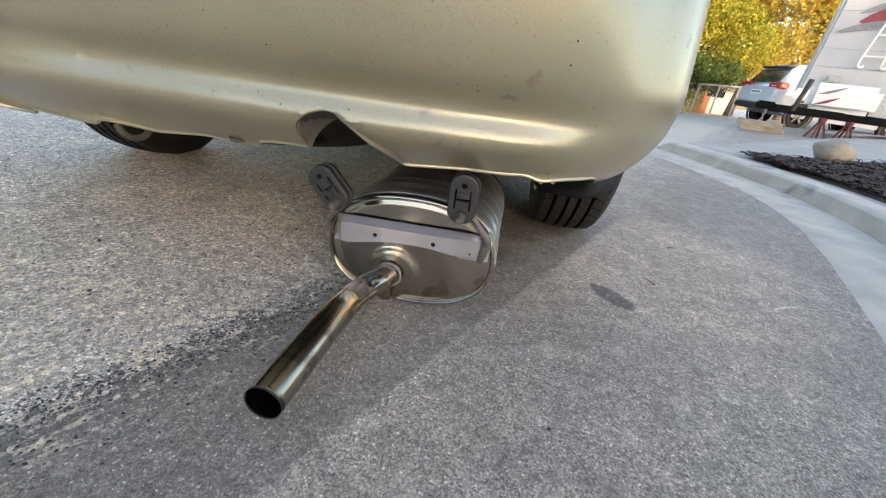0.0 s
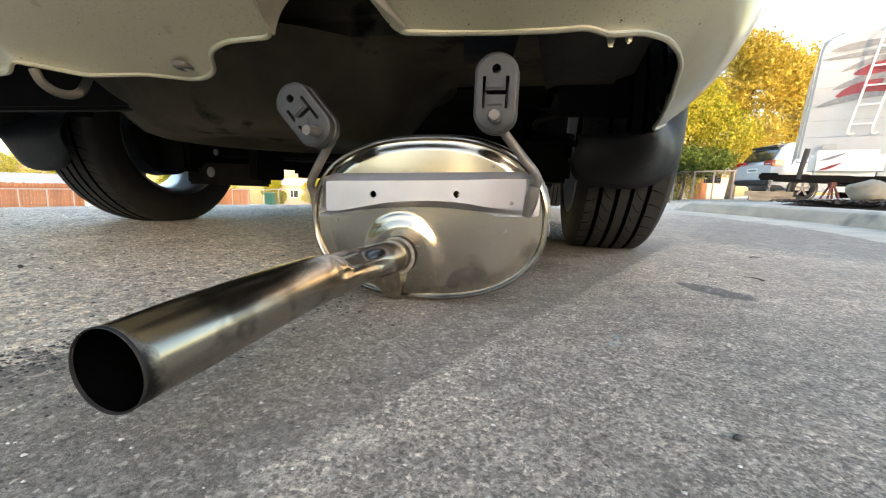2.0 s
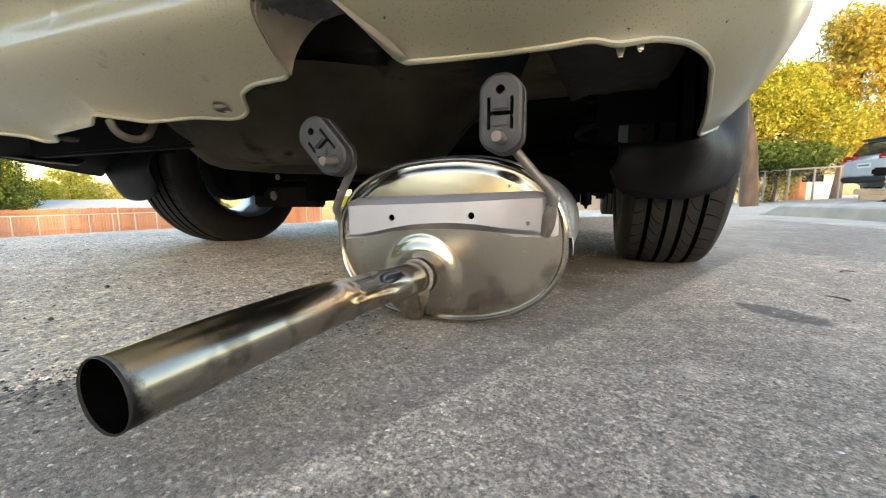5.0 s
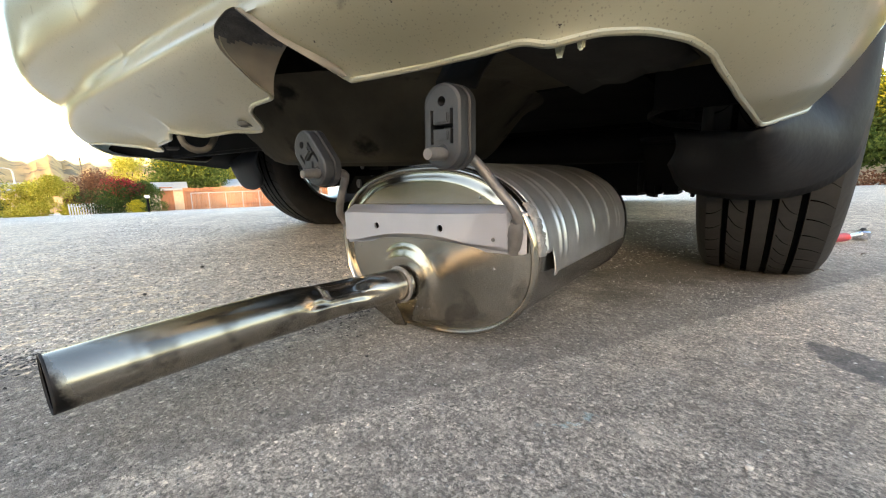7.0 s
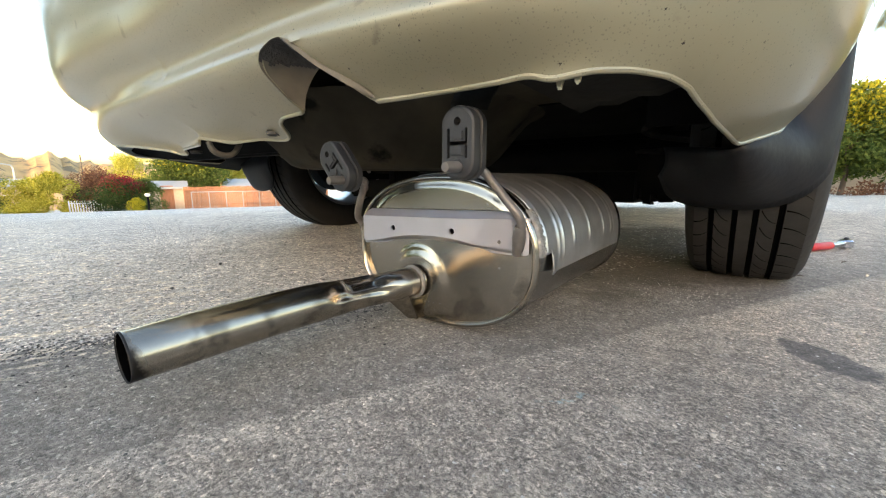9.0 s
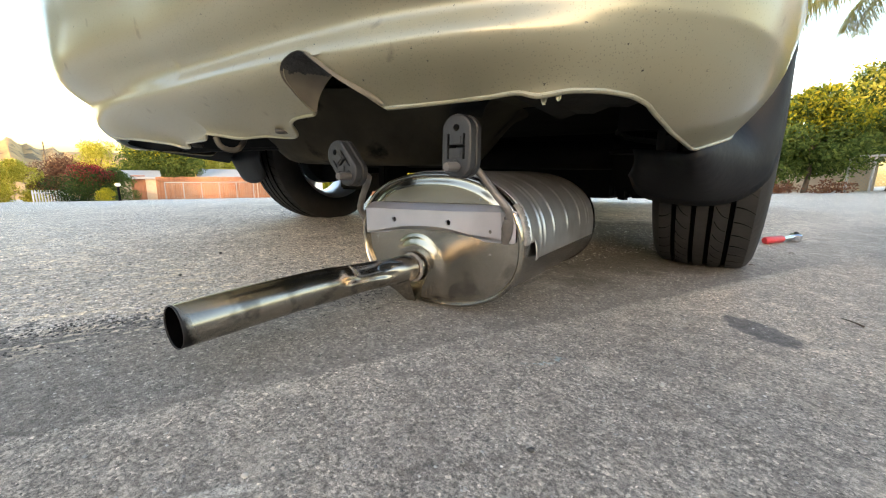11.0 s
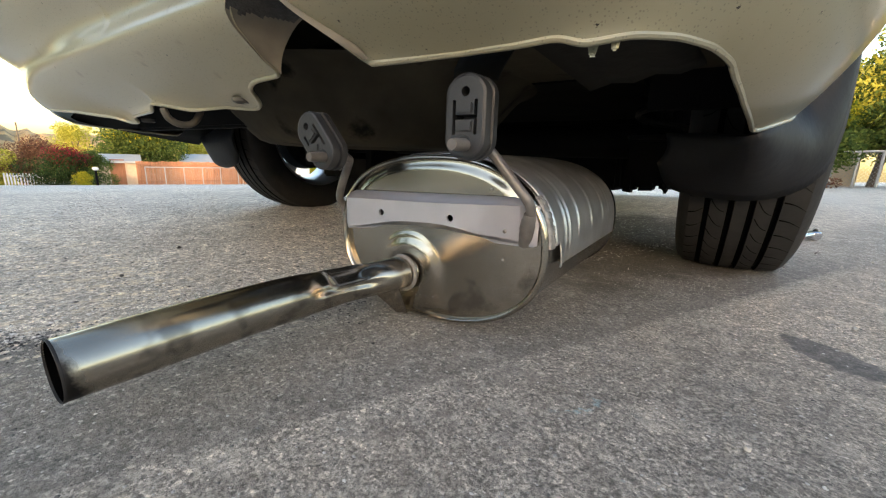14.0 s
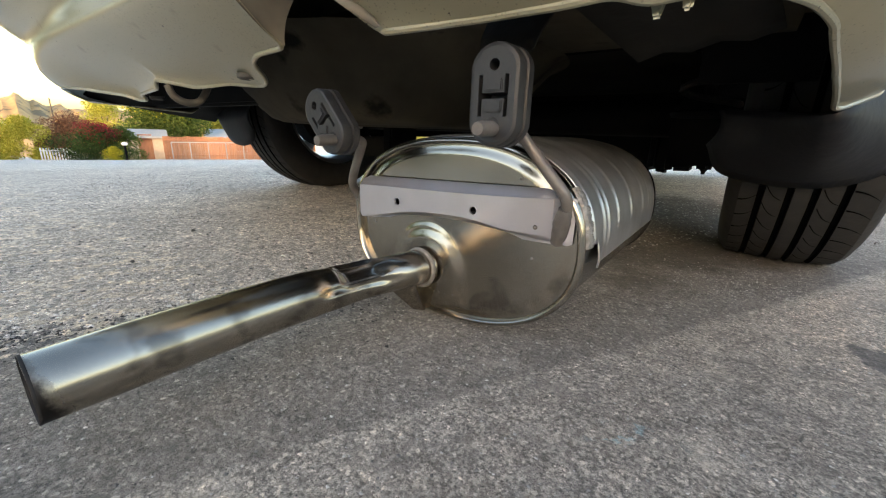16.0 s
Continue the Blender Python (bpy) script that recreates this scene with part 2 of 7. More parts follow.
    # paler, warmer stretch behind the wheel
    wx, wy = math_('DIVIDE', math_('SUBTRACT', X, 0.66), 0.42), math_('DIVIDE', math_('SUBTRACT', Y, 0.52), 0.48)
    wd = math_('SQRT', math_('ADD', math_('POWER', wx, 2.0), math_('POWER', wy, 2.0)))
    wd = math_('ADD', wd, math_('MULTIPLY', math_('SUBTRACT', noise_(6, 6, 0.65), 0.5), 1.3))
    c = mix(math_('MULTIPLY', step(wd, 1.25, 0.55), step(n_, 0.17, 0.22)), c, mix(1.0, c, (1.34, 1.29, 1.23), 'MULTIPLY'))
    # shade under the car, beside the wheel, painted into the asphalt's colour
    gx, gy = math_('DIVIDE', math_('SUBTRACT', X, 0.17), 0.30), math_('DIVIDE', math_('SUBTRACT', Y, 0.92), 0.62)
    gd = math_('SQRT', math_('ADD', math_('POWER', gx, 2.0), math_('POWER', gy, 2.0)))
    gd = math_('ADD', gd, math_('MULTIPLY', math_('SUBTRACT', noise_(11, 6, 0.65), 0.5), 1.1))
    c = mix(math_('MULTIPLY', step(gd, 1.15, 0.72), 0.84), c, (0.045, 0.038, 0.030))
    # oil patch
    ox = math_('SUBTRACT', X, 0.495)
    oy = math_('SUBTRACT', Y, 0.222)
    du = math_('ADD', math_('MULTIPLY', ox, 0.66), math_('MULTIPLY', oy, -0.75))
    dv = math_('ADD', math_('MULTIPLY', ox, 0.75), math_('MULTIPLY', oy, 0.66))
    dd = math_('SQRT', math_('ADD', math_('POWER', math_('DIVIDE', du, 0.058), 2.0), math_('POWER', math_('DIVIDE', dv, 0.030), 2.0)))
    dd = math_('ADD', dd, math_('MULTIPLY', math_('SUBTRACT', noise_(60, 5), 0.5), 0.9))
    oil = step(dd, 1.06, 0.86)
    c = mix(math_('MULTIPLY', oil, 0.78), c, (0.045, 0.045, 0.052))
    # pale scuffs
    for sx, sy, ang, ln in ((0.160, -0.385, 1.1, 0.05), (0.930, 0.350, 0.55, 0.06), (0.62, -0.05, 2.2, 0.02)):
        px, py = math_('SUBTRACT', X, sx), math_('SUBTRACT', Y, sy)
        u = math_('ADD', math_('MULTIPLY', px, math.cos(ang)), math_('MULTIPLY', py, math.sin(ang)))
        v = math_('ADD', math_('MULTIPLY', px, -math.sin(ang)), math_('MULTIPLY', py, math.cos(ang)))
        v = math_('ADD', v, math_('MULTIPLY', math_('POWER', math_('DIVIDE', u, ln), 2.0), 0.012))
        e = math_('MULTIPLY', step(math_('ABSOLUTE', v), 0.006, 0.002), step(math_('ABSOLUTE', u), ln, ln * 0.7))
        c = mix(math_('MULTIPLY', math_('MULTIPLY', e, step(fine, 0.35, 0.6)), 0.75), c, (0.5, 0.5, 0.48))
    blue = math_('MULTIPLY', step(noise_(5.0, 2), 0.70, 0.74), step(noise_(60, 4), 0.55, 0.62))
    c = mix(math_('MULTIPLY', blue, 0.5), c, (0.22, 0.36, 0.42))
    # tone from stone to stone, at three sizes
    def tones(scale, lo, hi):
        v = node("ShaderNodeTexVoronoi", Vector=add.outputs[0], Scale=scale)
        ch = node("ShaderNodeSeparateColor", Color=v.outputs["Color"])
        g = N("ShaderNodeMapRange")
        L(ch.outputs[0], g.inputs["Value"])
        g.inputs["To Min"].default_value, g.inputs["To Max"].default_value = lo, hi
        return g.outputs["Result"]

    g1 = math_('MULTIPLY', tones(150.0, 0.84, 1.14), tones(290.0, 0.80, 1.20))
    g2 = math_('MULTIPLY', tones(95.0, 0.90, 1.10), math_('ADD', math_('MULTIPLY', noise_(75, 5, 0.7), 0.7), 0.65))
    g = math_('MULTIPLY', g1, g2)
    gray = N("ShaderNodeCombineColor")
    for i in range(3):
        L(g, gray.inputs[i])
    c = mix(1.0, c, gray.outputs[0], 'MULTIPLY')
    lump = math_('ADD', math_('MULTIPLY', math_('SUBTRACT', math_('MULTIPLY', tones(125.0, 0.55, 1.45), tones(210.0, 0.65, 1.40)), 1.0), math_('ADD', math_('MULTIPLY', coarse, 0.50), 0.14)), 1.0)
    rough_ = N("ShaderNodeCombineColor")
    for i in range(3):
        L(lump, rough_.inputs[i])
    c = mix(1.0, c, rough_.outputs[0], 'MULTIPLY')
    c = mix(coarse, c, mix(1.0, c, (1.03, 1.03, 1.03), 'MULTIPLY'))
    c = mix(1.0, c, (1.52, 1.44, 1.33), 'MULTIPLY')
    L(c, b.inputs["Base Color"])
    b.inputs["Roughness"].default_value = 0.68
    b.inputs["Specular IOR Level"].default_value = 0.55
    h = math_('ADD', math_('MULTIPLY', m1, 0.35), math_('ADD', math_('MULTIPLY', m2, 0.35), math_('ADD', math_('MULTIPLY', fine, 1.1), math_('MULTIPLY', mid, 0.6))))
    bp = node("ShaderNodeBump", Height=h)
    bp.inputs["Strength"].default_value, bp.inputs["Distance"].default_value = 1.0, 0.0031
    L(bp.outputs["Normal"], b.inputs["Normal"])
    return m


ASPHALT = asphalt_material()
CREAM = mat("cream_car_paint", (0.310, 0.291, 0.202), 0.40, 0.45, (0.280, 0.262, 0.180), 5, coat=0.65, chips=95, spots=(0.20, 0.18, 0.13), spot_scale=26, spot_cut=0.66)
CREAM.node_tree.nodes["Principled BSDF"].inputs["Coat Roughness"].default_value = 0.13


def road_dirt(m, scale, color):
    """Small flecks of thrown-up dirt, thick in some patches and missing in others."""
    nt = m.node_tree
    b = nt.nodes["Principled BSDF"]
    N, L = nt.nodes.new, nt.links.new
    co, warp, va, vo = N("ShaderNodeTexCoord"), N("ShaderNodeTexNoise"), N("ShaderNodeVectorMath"), N("ShaderNodeTexVoronoi")
    warp.inputs["Scale"].default_value = scale * 3
    va.operation = 'MULTIPLY_ADD'
    va.inputs[1].default_value = (0.7 / scale,) * 3
    L(warp.outputs["Color"], va.inputs[0])
    L(co.outputs["Object"], va.inputs[2])
    L(va.outputs[0], vo.inputs["Vector"])
    vo.inputs["Scale"].default_value = scale
    pick, patch, size = N("ShaderNodeSeparateColor"), N("ShaderNodeTexNoise"), N("ShaderNodeMapRange")
    L(vo.outputs["Color"], pick.inputs["Color"])
    L(co.outputs["Object"], patch.inputs["Vector"])
    patch.inputs["Scale"].default_value, patch.inputs["Detail"].default_value = 6.5, 5
    size.inputs["From Min"].default_value, size.inputs["From Max"].default_value = 0.98, 1.35
    size.inputs["To Min"].default_value, size.inputs["To Max"].default_value = 0.0, 0.36
    total, near, soft_, mx = N("ShaderNodeMath"), N("ShaderNodeMath"), N("ShaderNodeMapRange"), N("ShaderNodeMix")
    L(pick.outputs[0], total.inputs[0])
    L(patch.outputs["Fac"], total.inputs[1])
    L(total.outputs[0], size.inputs["Value"])
    near.operation = 'SUBTRACT'
    L(size.outputs["Result"], near.inputs[0])
    L(vo.outputs["Distance"], near.inputs[1])
    soft_.inputs["From Min"].default_value, soft_.inputs["From Max"].default_value = -0.04, 0.10
    soft_.inputs["To Max"].default_value = 0.42
    L(near.outputs[0], soft_.inputs["Value"])
    mx.data_type = 'RGBA'
    L(soft_.outputs["Result"], mx.inputs[0])
    L(b.inputs["Base Color"].links[0].from_socket, mx.inputs[6])
    mx.inputs[7].default_value = (*color, 1)
    L(mx.outputs[2], b.inputs["Base Color"])


road_dirt(CREAM, 430.0, (0.10, 0.09, 0.066))
BLACK_PEEL = mat("peeling_black_paint", (0.02, 0.02, 0.02), 0.75, 0, (0.05, 0.05, 0.05), 60, bump=0.6)
STEEL = mat("stainless_steel", (0.395, 0.362, 0.305), 0.23, 1.0, (0.315, 0.285, 0.236), 11, rough2=0.14, bump=0.03, bump_scale=45, spots=(0.23, 0.208, 0.176), spot_scale=17, spot_cut=0.60)
SHELL = mat("brushed_steel_shell", (0.36, 0.342, 0.318), 0.27, 1.0, (0.27, 0.258, 0.24), 14, bump=0.03, bump_scale=90)
PIPE = mat("polished_steel_pipe", (0.405, 0.368, 0.308), 0.27, 1.0, (0.315, 0.282, 0.232), 14, rough2=0.17, bump=0.025, bump_scale=55, spots=(0.20, 0.178, 0.148), spot_scale=24, spot_cut=0.56)


def soot_end(m, y0):
    """Soot burnt onto the pipe's open end, with a ragged edge, and a patch of it running back on one side."""
    nt = m.node_tree
    b = nt.nodes["Principled BSDF"]
    N, L = nt.nodes.new, nt.links.new
    co, sep, nz = N("ShaderNodeTexCoord"), N("ShaderNodeSeparateXYZ"), N("ShaderNodeTexNoise")
    nz.inputs["Scale"].default_value, nz.inputs["Detail"].default_value, nz.inputs["Roughness"].default_value = 42.0, 5.0, 0.65
    L(co.outputs["Object"], sep.inputs[0])
    L(co.outputs["Object"], nz.inputs["Vector"])

    def calc(op, a, c):
        n = N("ShaderNodeMath")
        n.operation = op
        for i, v in enumerate((a, c)):
            if hasattr(v, "is_linked"):
                L(v, n.inputs[i])
            else:
                n.inputs[i].default_value = v
        return n.outputs[0]
    side = calc('MAXIMUM', calc('MULTIPLY', calc('SUBTRACT', sep.outputs["X"], calc('MULTIPLY', sep.outputs["Z"], 0.8)), 0.42), -0.024)
    reach = calc('ADD', calc('SUBTRACT', sep.outputs["Y"], y0), calc('MULTIPLY', calc('SUBTRACT', 0.5, nz.outputs["Fac"]), 0.024))
    mr = N("ShaderNodeMapRange")
    mr.interpolation_type = 'SMOOTHSTEP'
    mr.inputs["From Min"].default_value, mr.inputs["From Max"].default_value = 0.008, -0.003
    L(calc('SUBTRACT', reach, calc('ADD', side, 0.021)), mr.inputs["Value"])
    mx = N("ShaderNodeMix")
    mx.data_type = 'RGBA'
    L(mr.outputs["Result"], mx.inputs[0])
    L(b.inputs["Base Color"].links[0].from_socket, mx.inputs[6])
    mx.inputs[7].default_value = (0.026, 0.024, 0.023, 1)
    L(mx.outputs[2], b.inputs["Base Color"])
    rg = N("ShaderNodeMix")
    L(mr.outputs["Result"], rg.inputs[0])
    L(b.inputs["Roughness"].links[0].from_socket, rg.inputs[2])
    rg.inputs[3].default_value = 0.55
    L(rg.outputs[0], b.inputs["Roughness"])


soot_end(PIPE, -0.320)
ZINC = mat("zinc_plated_sheet", (0.50, 0.495, 0.525), 0.40, 0.78, (0.44, 0.435, 0.46), 20, bump=0.04, bump_scale=120)
ALUM = mat("ribbed_aluminised_sheet", (0.66, 0.655, 0.65), 0.37, 0.9, (0.43, 0.42, 0.41), 18, bump=0.05, bump_scale=70)
ROD = mat("dull_steel_rod", (0.16, 0.145, 0.135), 0.5, 0.35, (0.10, 0.09, 0.082), 60, bump=0.2, bump_scale=200)
WELD = mat("weld_seam_metal", (0.30, 0.285, 0.265), 0.6, 0.45, (0.15, 0.132, 0.115), 90, bump=0.7, bump_scale=160)
SOOT = mat("sooty_pipe_inside", (0.0012, 0.0012, 0.0013), 0.95, 0.0, (0.002, 0.002, 0.002), 30, spec=0.0)
RUBBER = mat("grey_hanger_rubber", (0.0208, 0.0216, 0.0232), 0.55, 0, (0.016, 0.0165, 0.018), 40, bump=0.15, bump_scale=180)
TYRE = mat("tyre_rubber", (0.0075, 0.0073, 0.0071), 0.85, 0, (0.0115, 0.0112, 0.0108), 30, bump=0.2, bump_scale=120)
GROOVE = mat("tyre_groove", (0.0016, 0.0016, 0.0016), 0.95, spec=0.05)
FLAP = mat("black_mud_flap_plastic", (0.0075, 0.0085, 0.011), 0.55, 0, (0.006, 0.0065, 0.0085), 20, bump=0.05, spec=0.22)
UNDER = mat("dusty_underbody", (0.076, 0.066, 0.048), 0.95, 0, (0.024, 0.021, 0.0155), 6, spec=0.12, bump=0.5, bump_scale=38, spots=(0.010, 0.009, 0.007), spot_scale=11, spot_cut=0.60)
FASTENER = mat("grey_plastic_fastener", (0.07, 0.066, 0.058), 0.7, 0, (0.04, 0.038, 0.034), 60)
GALV_BOLT = mat("pale_zinc_bolt", (0.34, 0.33, 0.31), 0.5, 0.2)
# near-black, as the shade under the car is put into this colour
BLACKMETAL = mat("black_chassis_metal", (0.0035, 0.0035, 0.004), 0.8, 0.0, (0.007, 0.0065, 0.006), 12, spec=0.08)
RIM = mat("alloy_wheel", (0.58, 0.58, 0.59), 0.36, 0.7, (0.50, 0.50, 0.50), 10)
CONCRETE = mat("kerb_concrete", (0.56, 0.505, 0.42), 0.9, 0, (0.38, 0.354, 0.308), 6, bump=0.4, bump_scale=80, spots=(0.26, 0.25, 0.235), spot_scale=3, spot_cut=0.63)
PAVE = mat("pale_concrete", (0.39, 0.366, 0.325), 0.9, 0, (0.29, 0.272, 0.242), 4, bump=0.3, bump_scale=60)
MULCH = mat("dark_bark_mulch", (0.075, 0.052, 0.038), 0.95, 0, (0.022, 0.016, 0.012), 60, bump=1.0, bump_scale=90)
BOULDER = mat("tan_boulder_stone", (0.31, 0.28, 0.225), 0.9, 0, (0.21, 0.19, 0.15), 7, bump=0.6, bump_scale=40)


# ---- mesh helpers ----
def finish(name, bm, material, smooth=True, angle=40):
    me = bpy.data.meshes.new(name)
    bm.normal_update()
    bm.to_mesh(me)
    bm.free()
    for m in (material if isinstance(material, (list, tuple)) else [material]):
        me.materials.append(m)
    if smooth:
        me.polygons.foreach_set("use_smooth", [True] * len(me.polygons))
        me.set_sharp_from_angle(angle=radians(angle))
    return new(name, me)


def part(name, bm, material, parent, label="", smooth=True, angle=40):
    ob = finish(name, bm, material, smooth, angle)
    ob.parent = parent
    if label:
        tagged(ob, label)
    return ob


def thing(name, label, category, group="", kind="", at=(0, 0, 0), turn=0.0):
    ob = new(name)
    ob.matrix_basis = pose(*at, 0, 0, turn)
    return tagged(ob, label, category, group, kind)


def box(bm, lo, hi, bevel=0.0, m=None, seg=2):
    r = bmesh.ops.create_cube(bm, size=1.0)
    vs = r["verts"]
    c = [(a + b_) / 2 for a, b_ in zip(lo, hi)]
    for v in vs:
        v.co = Vector([c[i] + v.co[i] * (hi[i] - lo[i]) for i in range(3)])
    if bevel:
        es = list({e for v in vs for e in v.link_edges})
        r2 = bmesh.ops.bevel(bm, geom=es, offset=bevel, segments=seg, affect='EDGES')
        vs = list({v for f in r2["faces"] for v in f.verts} | {v for v in vs if v.is_valid})
    if m is not None:
        bmesh.ops.transform(bm, matrix=m, verts=vs)
    return vs


def sweep(bm, path, radius, seg=12, closed=False, caps=True, squash=None):
    """A round tube along points; radius may be a list."""
    pts = [Vector(p) for p in path]
    n = len(pts)
    rad = radius if isinstance(radius, (list, tuple)) else [radius] * n
    rings = []
    up = None
    for i, p in enumerate(pts):
        a = pts[(i - 1) % n] if (i > 0 or closed) else p
        b_ = pts[(i + 1) % n] if (i < n - 1 or closed) else p
        t = (b_ - a).normalized()
        if up is None:
            up = Vector((0, 0, 1)) if abs(t.z) < 0.9 else Vector((1, 0, 0))
        side = t.cross(up).normalized()
        up = side.cross(t).normalized()
        ring = []
        for k in range(seg):
            an = 2 * math.pi * k / seg
            ring.append(bm.verts.new(p + side * math.cos(an) * rad[i] + up * math.sin(an) * rad[i]))
        rings.append(ring)
    for i in range(n if closed else n - 1):
        r0, r1 = rings[i], rings[(i + 1) % n]
        for k in range(seg):
            bm.faces.new((r0[k], r0[(k + 1) % seg], r1[(k + 1) % seg], r1[k]))
    if caps and not closed:
        bm.faces.new(rings[0][::-1])
        bm.faces.new(rings[-1])
    return rings


def lathe(bm, profile, seg=48, axis='X', center=(0, 0, 0), close=False):
    """Turns (along, radius) points round an axis."""
    rings = []
    c = Vector(center)
    for a, r in profile:
        ring = []
        for k in range(seg):
            an = 2 * math.pi * k / seg
            co, si = math.cos(an) * r, math.sin(an) * r
            v = {'X': (a, co, si), 'Y': (co, a, si), 'Z': (co, si, a)}[axis]
            ring.append(bm.verts.new(c + Vector(v)))
        rings.append(ring)
    pairs = list(zip(rings, rings[1:])) + ([(rings[-1], rings[0])] if close else [])
    for r0, r1 in pairs:
        for k in range(seg):
            bm.faces.new((r0[k], r0[(k + 1) % seg], r1[(k + 1) % seg], r1[k]))
    return rings


def spline(pts, n):
    """Points along a smooth curve through pts."""
    P_ = [Vector(p) for p in pts]
    P_ = [P_[0] * 2 - P_[1]] + P_ + [P_[-1] * 2 - P_[-2]]
    out = []
    for i in range(1, len(P_) - 2):
        a, b_, c, d = P_[i - 1:i + 3]
        for k in range(n):
            t = k / n
            out.append(0.5 * ((2 * b_) + (c - a) * t + (2 * a - 5 * b_ + 4 * c - d) * t * t + (3 * b_ - a - 3 * c + d) * t ** 3))
    out.append(P_[-2].copy())
    return out


def grid(bm, rows, flip=False):
    vs = [[bm.verts.new(p) for p in r] for r in rows]
    for a, b_ in zip(vs, vs[1:]):
        for i in range(len(a) - 1):
            q = (a[i], a[i + 1], b_[i + 1], b_[i])
            bm.faces.new(q[::-1] if flip else q)
    return vs


# ---- ground ----
def build_ground():
    bm = bmesh.new()
    xs = sorted({round(v, 3) for v in [i * 0.5 for i in range(-12, 13)] + [s * (6 + 1.35 ** k) for k in range(1, 25) for s in (-1, 1)]})
    rows = [[(x, y, ground_z(x, y)) for x in xs] for y in xs]
    grid(bm, rows)
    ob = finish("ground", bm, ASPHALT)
    tagged(ob, "worn grey asphalt street with a dark sealant strip", "street", kind="structure")


build_ground()


def wpart(name, bm, material, parent, label="", smooth=True, angle=40):
    """A part whose mesh is given in the world's own measures, under a thing that stands elsewhere."""
    ob = part(name, bm, material, parent, label, smooth, angle)
    base = parent.matrix_basis.copy()
    if parent.parent:
        base = parent.parent.matrix_basis @ parent.matrix_parent_inverse @ base
    ob.matrix_parent_inverse = base.inverted()
    return ob


from mathutils.geometry import tessellate_polygon


def plate_with_holes(bm, outline, holes, y, to3d, flip=False):
    """A flat face with holes. to3d(u, v, y) gives the place. Returns the rims as lists of vertices."""
    loops = [[Vector((u, v, 0)) for u, v in lp] for lp in [outline] + holes]
    flat = [v for lp in loops for v in lp]
    vs = [bm.verts.new(to3d(v.x, v.y, y)) for v in flat]
    for t in tessellate_polygon(loops):
        f = [vs[i] for i in t]
        try:
            bm.faces.new(f[::-1] if flip else f)
        except ValueError:
            pass
    rims, k = [], 0
    for lp in loops:
        rims.append(vs[k:k + len(lp)])
        k += len(lp)
    return rims


def bridge(bm, a, b_):
    n = len(a)
    for i in range(n):
        bm.faces.new((a[i], a[(i + 1) % n], b_[(i + 1) % n], b_[i]))


def table(rows, v):
    if v <= rows[0][0]:
        return rows[0][1:]
    for a, b_ in zip(rows, rows[1:]):
        if v <= b_[0]:
            k = (v - a[0]) / max(1e-9, b_[0] - a[0])
            return tuple(p + (q - p) * k for p, q in zip(a[1:], b_[1:]))
    return rows[-1][1:]


# ---- muffler ----
MC, MA, MB, MTILT = Vector((0.0595, 0, 0.1095)), 0.1525, 0.1025, radians(2.3)


def oval(k, grow=0.0, n=2.35):
    """A point of the muffler's oval outline at turn k (0 to 1), in x and z."""
    a = 2 * math.pi * k
    c, s = math.cos(a), math.sin(a)
    r = (abs(c) ** n + abs(s) ** n) ** (-1 / n)
    u, v = (MA + grow) * r * c, (MB + grow) * r * s
    return (MC.x + u * math.cos(MTILT) - v * math.sin(MTILT), MC.z + u * math.sin(MTILT) + v * math.cos(MTILT))


def oval_ring(bm, y, grow, seg=96, k0=0.0, k1=1.0):
    full = k1 - k0 >= 1.0
    ks = [k0 + (k1 - k0) * i / seg for i in range(seg if full else seg + 1)]
    out = []
    for k in ks:
        x, z = oval(k, grow)
        out.append(bm.verts.new((x, y, z)))
    return out


def join_rings(bm, rings, closed=True):
    for a, b_ in zip(rings, rings[1:]):
        n = len(a)
        for i in range(n if closed else n - 1):
            bm.faces.new((a[i], a[(i + 1) % n], b_[(i + 1) % n], b_[i]))


muffler = thing("muffler", "shiny stainless oval exhaust muffler lying on the asphalt", "muffler", at=(0.06, 0.2, 0))


def plate_y(x, z, q):
    """How far the end plate stands out: a sunk gutter by the rim, a slight dome, a boss round the pipe."""
    dr = (1 - q) * 0.115  # about how far from the rim
    y = 0.0238 - 0.0024 * ease(0.0030, 0.0150, dr) - 0.0024 * math.sin(math.pi / 2 * min(1.0, dr / 0.10))
    d = math.hypot(x - 0.033, z - 0.060)
    a = math.degrees(math.atan2(z - 0.060, x - 0.033))
    low = ease(-30, -80, a) if a < 0 else 0.0
    y -= 0.0056 * (1 - ease(0.037 - 0.005 * low, 0.058 + 0.014 * low, d)) * (1 - 0.45 * ease(110, 175, abs(a)))
    # stamped curl over the boss
    y -= 0.0010 * math.exp(-((d - 0.0530) / 0.0036) ** 2) * ease(40, 90, a) * ease(140, 128, a)
    return y


bm = bmesh.new()
rings = []
for j in range(96):
    q = 1 - (1 - (j + 0.4) / 95.4) ** 1.25
    ring = []
    for i in range(192):
        x, z = oval(i / 192, -0.003)
        x, z = MC.x + (x - MC.x) * q, MC.z + (z - MC.z) * q
        ring.append(bm.verts.new((x, plate_y(x, z, q), z)))
    rings.append(ring)
join_rings(bm, rings)
bm.faces.new(rings[0])
wpart("end_plate", bm, STEEL, muffler, "golden-tinted polished end plate")
bm = bmesh.new()
rim_rows = []
